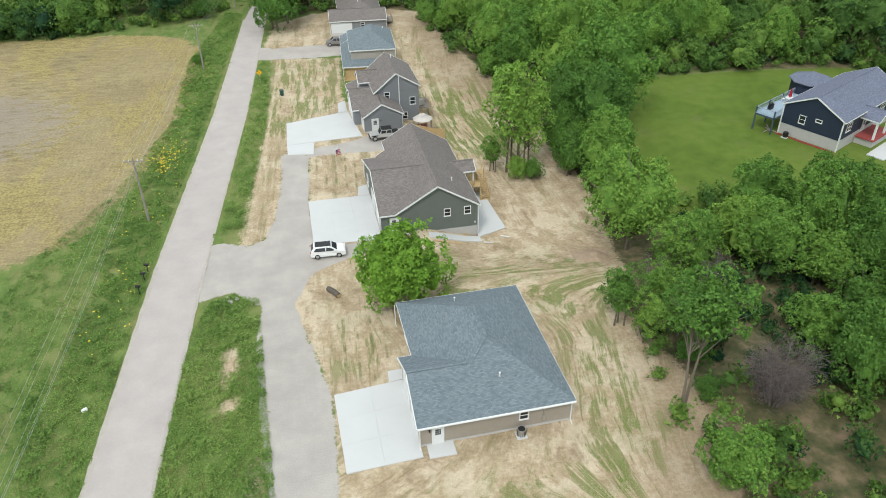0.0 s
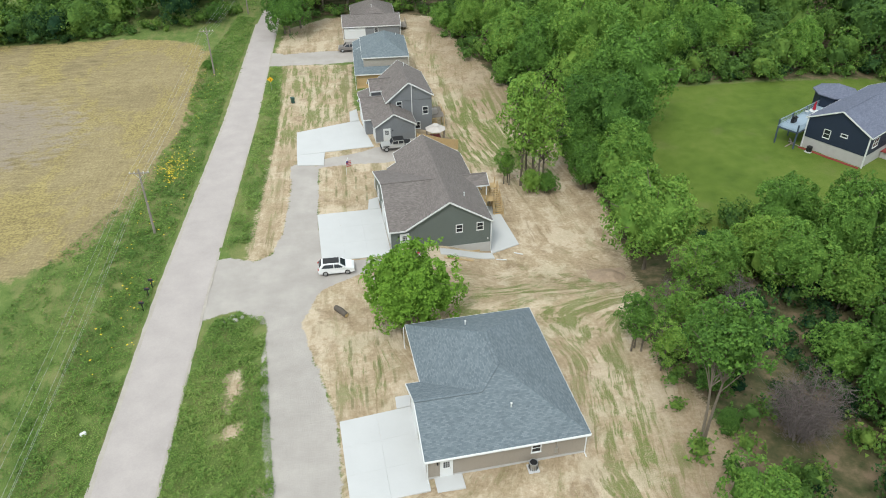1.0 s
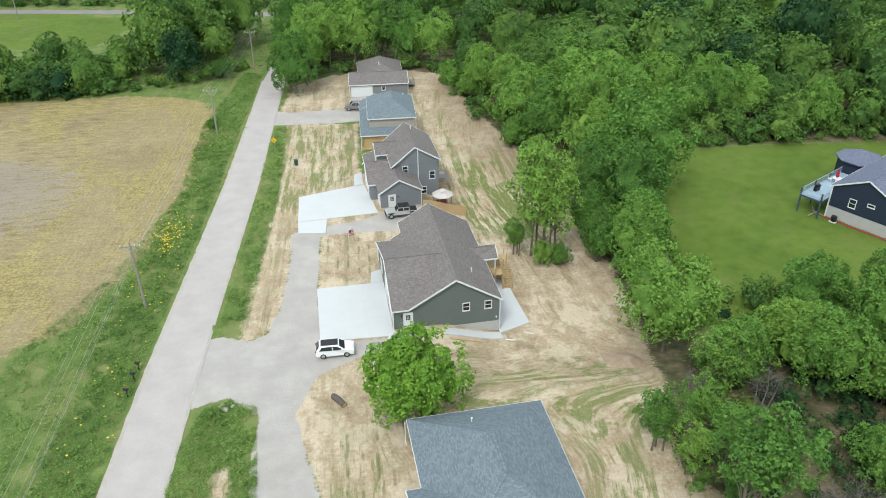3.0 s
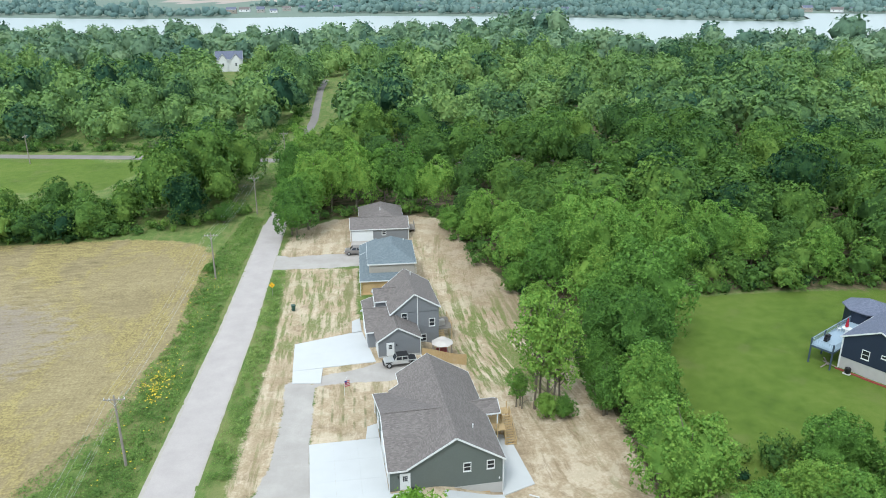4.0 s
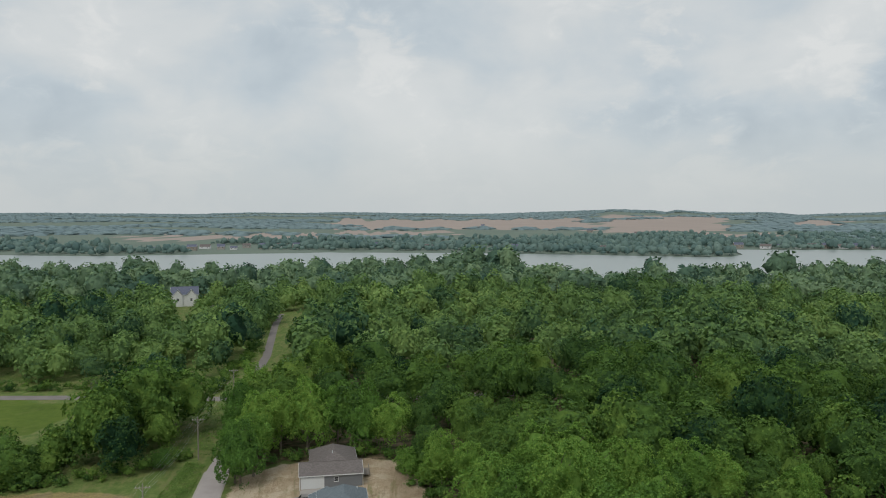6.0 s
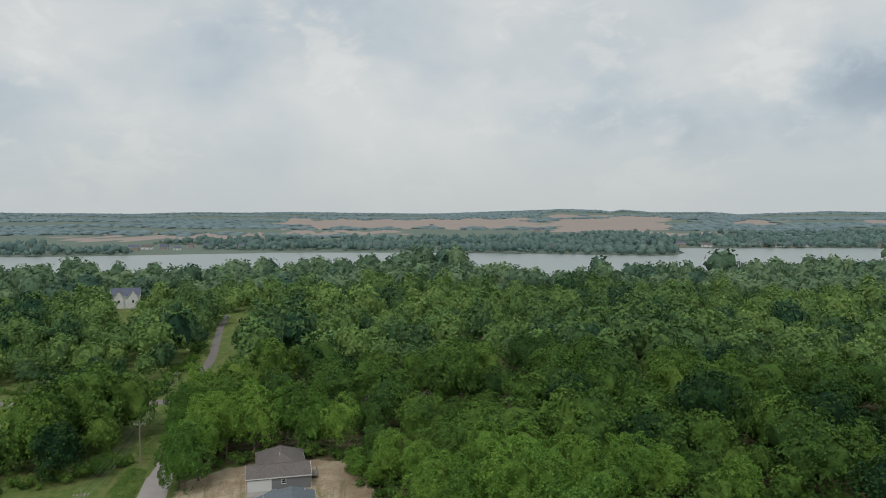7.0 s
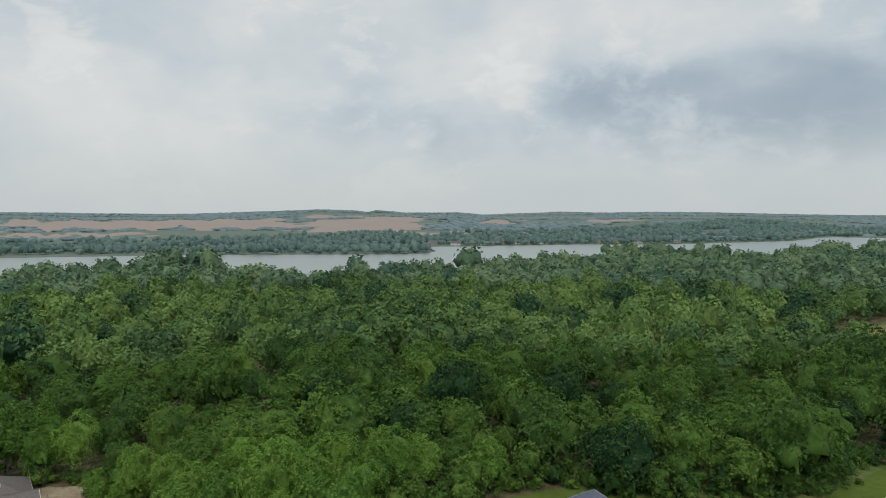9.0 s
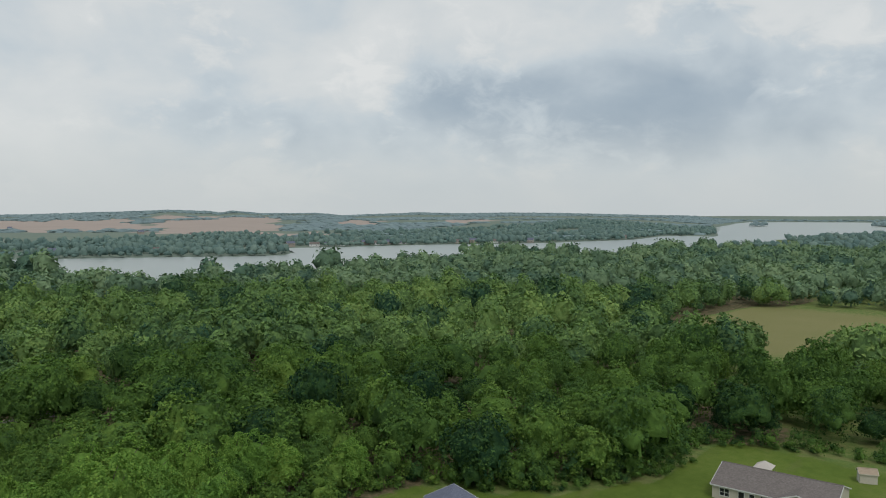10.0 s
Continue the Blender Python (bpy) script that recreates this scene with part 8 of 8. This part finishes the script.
def shed(x, y, turn):
    s = tagged(new("shed"), "small tan garden shed with a low gabled roof", "shed")
    s.matrix_basis = pose(x, y, gz(x, y), 0, 0, turn)
    wall_part([(-1.6, -1.3), (1.6, -1.3), (1.6, 1.3), (-1.6, 1.3)], -0.2, 2.0, SIDING_CREAM, s, [wall_gable_w(-1.3, 1.3, 0, -1.6, 1.95, 2.7), ([(1.6, -1.3, 1.95), (1.6, 1.3, 1.95), (1.6, 0, 2.7)], (-0.2, 0, 0))])
    roof_part([[(-1.8, -1.5, 1.95), (1.8, -1.5, 1.95), (1.8, 0, 2.8), (-1.8, 0, 2.8)], [(-1.8, 0, 2.8), (1.8, 0, 2.8), (1.8, 1.5, 1.95), (-1.8, 1.5, 1.95)]], SHED_ROOF, s, fascia=SIDING_CREAM)
    entry_door(s, "W", -1.6, 0.0, 0.0, 1.1, 1.8, SIDING_CREAM, False)


SHED_ROOF = shingle_material("sun_bleached_shingles", (0.30, 0.24, 0.18), (0.42, 0.34, 0.26))
shed(164.0, 66.0, -60)


def canopy_tent(x, y):
    c = tagged(new("canopy_tent"), "square white pop-up canopy behind the ranch house", "canopy")
    c.matrix_basis = pose(x, y, gz(x, y), 0, 0, 10)
    for sx in (-1.6, 1.6):
        for sy in (-1.6, 1.6):
            part("leg", boxes((sx - 0.03, sx + 0.03, sy - 0.03, sy + 0.03, 0, 2.1)), STEEL, c)
    bm = bmesh.new()
    lo = [bm.verts.new((sx, sy, 2.1)) for sx, sy in ((-1.8, -1.8), (1.8, -1.8), (1.8, 1.8), (-1.8, 1.8))]
    top = bm.verts.new((0, 0, 3.3))
    for k in range(4):
        bm.faces.new((lo[k], lo[(k + 1) % 4], top))
    bm.faces.new(lo[::-1])
    part("roof", bm, CANVAS, c)


canopy_tent(152.0, 81.5)

# ---- houses along the far shore ----
def shore_houses():
    rng = np.random.default_rng(12)
    roofs, walls = (SHINGLE_NAVY, SHINGLE_BROWN), (SIDING_WHITE, SIDING_BEIGE, SIDING_TAN)
    kinds = []
    for k in range(5):
        w, d, e, r = 10 + 2 * k % 7, 8, 3.2 + 1.2 * (k % 3), 2.6 + 0.4 * k
        kinds.append(far_house(0, 1200, 0, w, d, e, r, walls[k % 3], roofs[k % 2], "small pale lakeside house on the far shore", False))
    spots = [(b, d) for b, d in [(-11.5, 1200), (-10.2, 1225), (-9.0, 1190), (-8.1, 1240), (-7.0, 1210), (-6.1, 1195), (-5.2, 1250), (-4.0, 1215), (-3.0, 1260), (-1.6, 1230), (0.4, 1240), (2.4, 1250), (4.6, 1210), (8.2, 1180), (14.8, 1145), (17.2, 1160), (21.5, 1135),
                                  (30.8, 1260), (32.6, 1270), (33.6, 1282), (34.6, 1290), (35.5, 1300), (36.4, 1296), (37.4, 1310), (38.2, 1318), (39.2, 1330), (43.5, 1360), (44.6, 1372), (46.2, 1385), (49.0, 1400), (53.8, 1610), (56.2, 1640), (20.5, 1880), (24.0, 1760), (12.5, 2300)]]
    for k, (b, d) in enumerate(spots):
        x, y = d * math.sin(radians(b)), d * math.cos(radians(b))
        m = pose(x, y, gz(x, y), 0, 0, -b + rng.uniform(-25, 25))
        if k < 5:
            kinds[k].matrix_basis = m
            kinds[k]["group"] = "houses on the far shore"
        else:
            copy_thing(kinds[k % 5], m)


shore_houses()
far_house(490, 600, -40, 22, 12, 4.0, 3.0, SIDING_WHITE, SIDING_WHITE, "long white-roofed building by the lake", False)
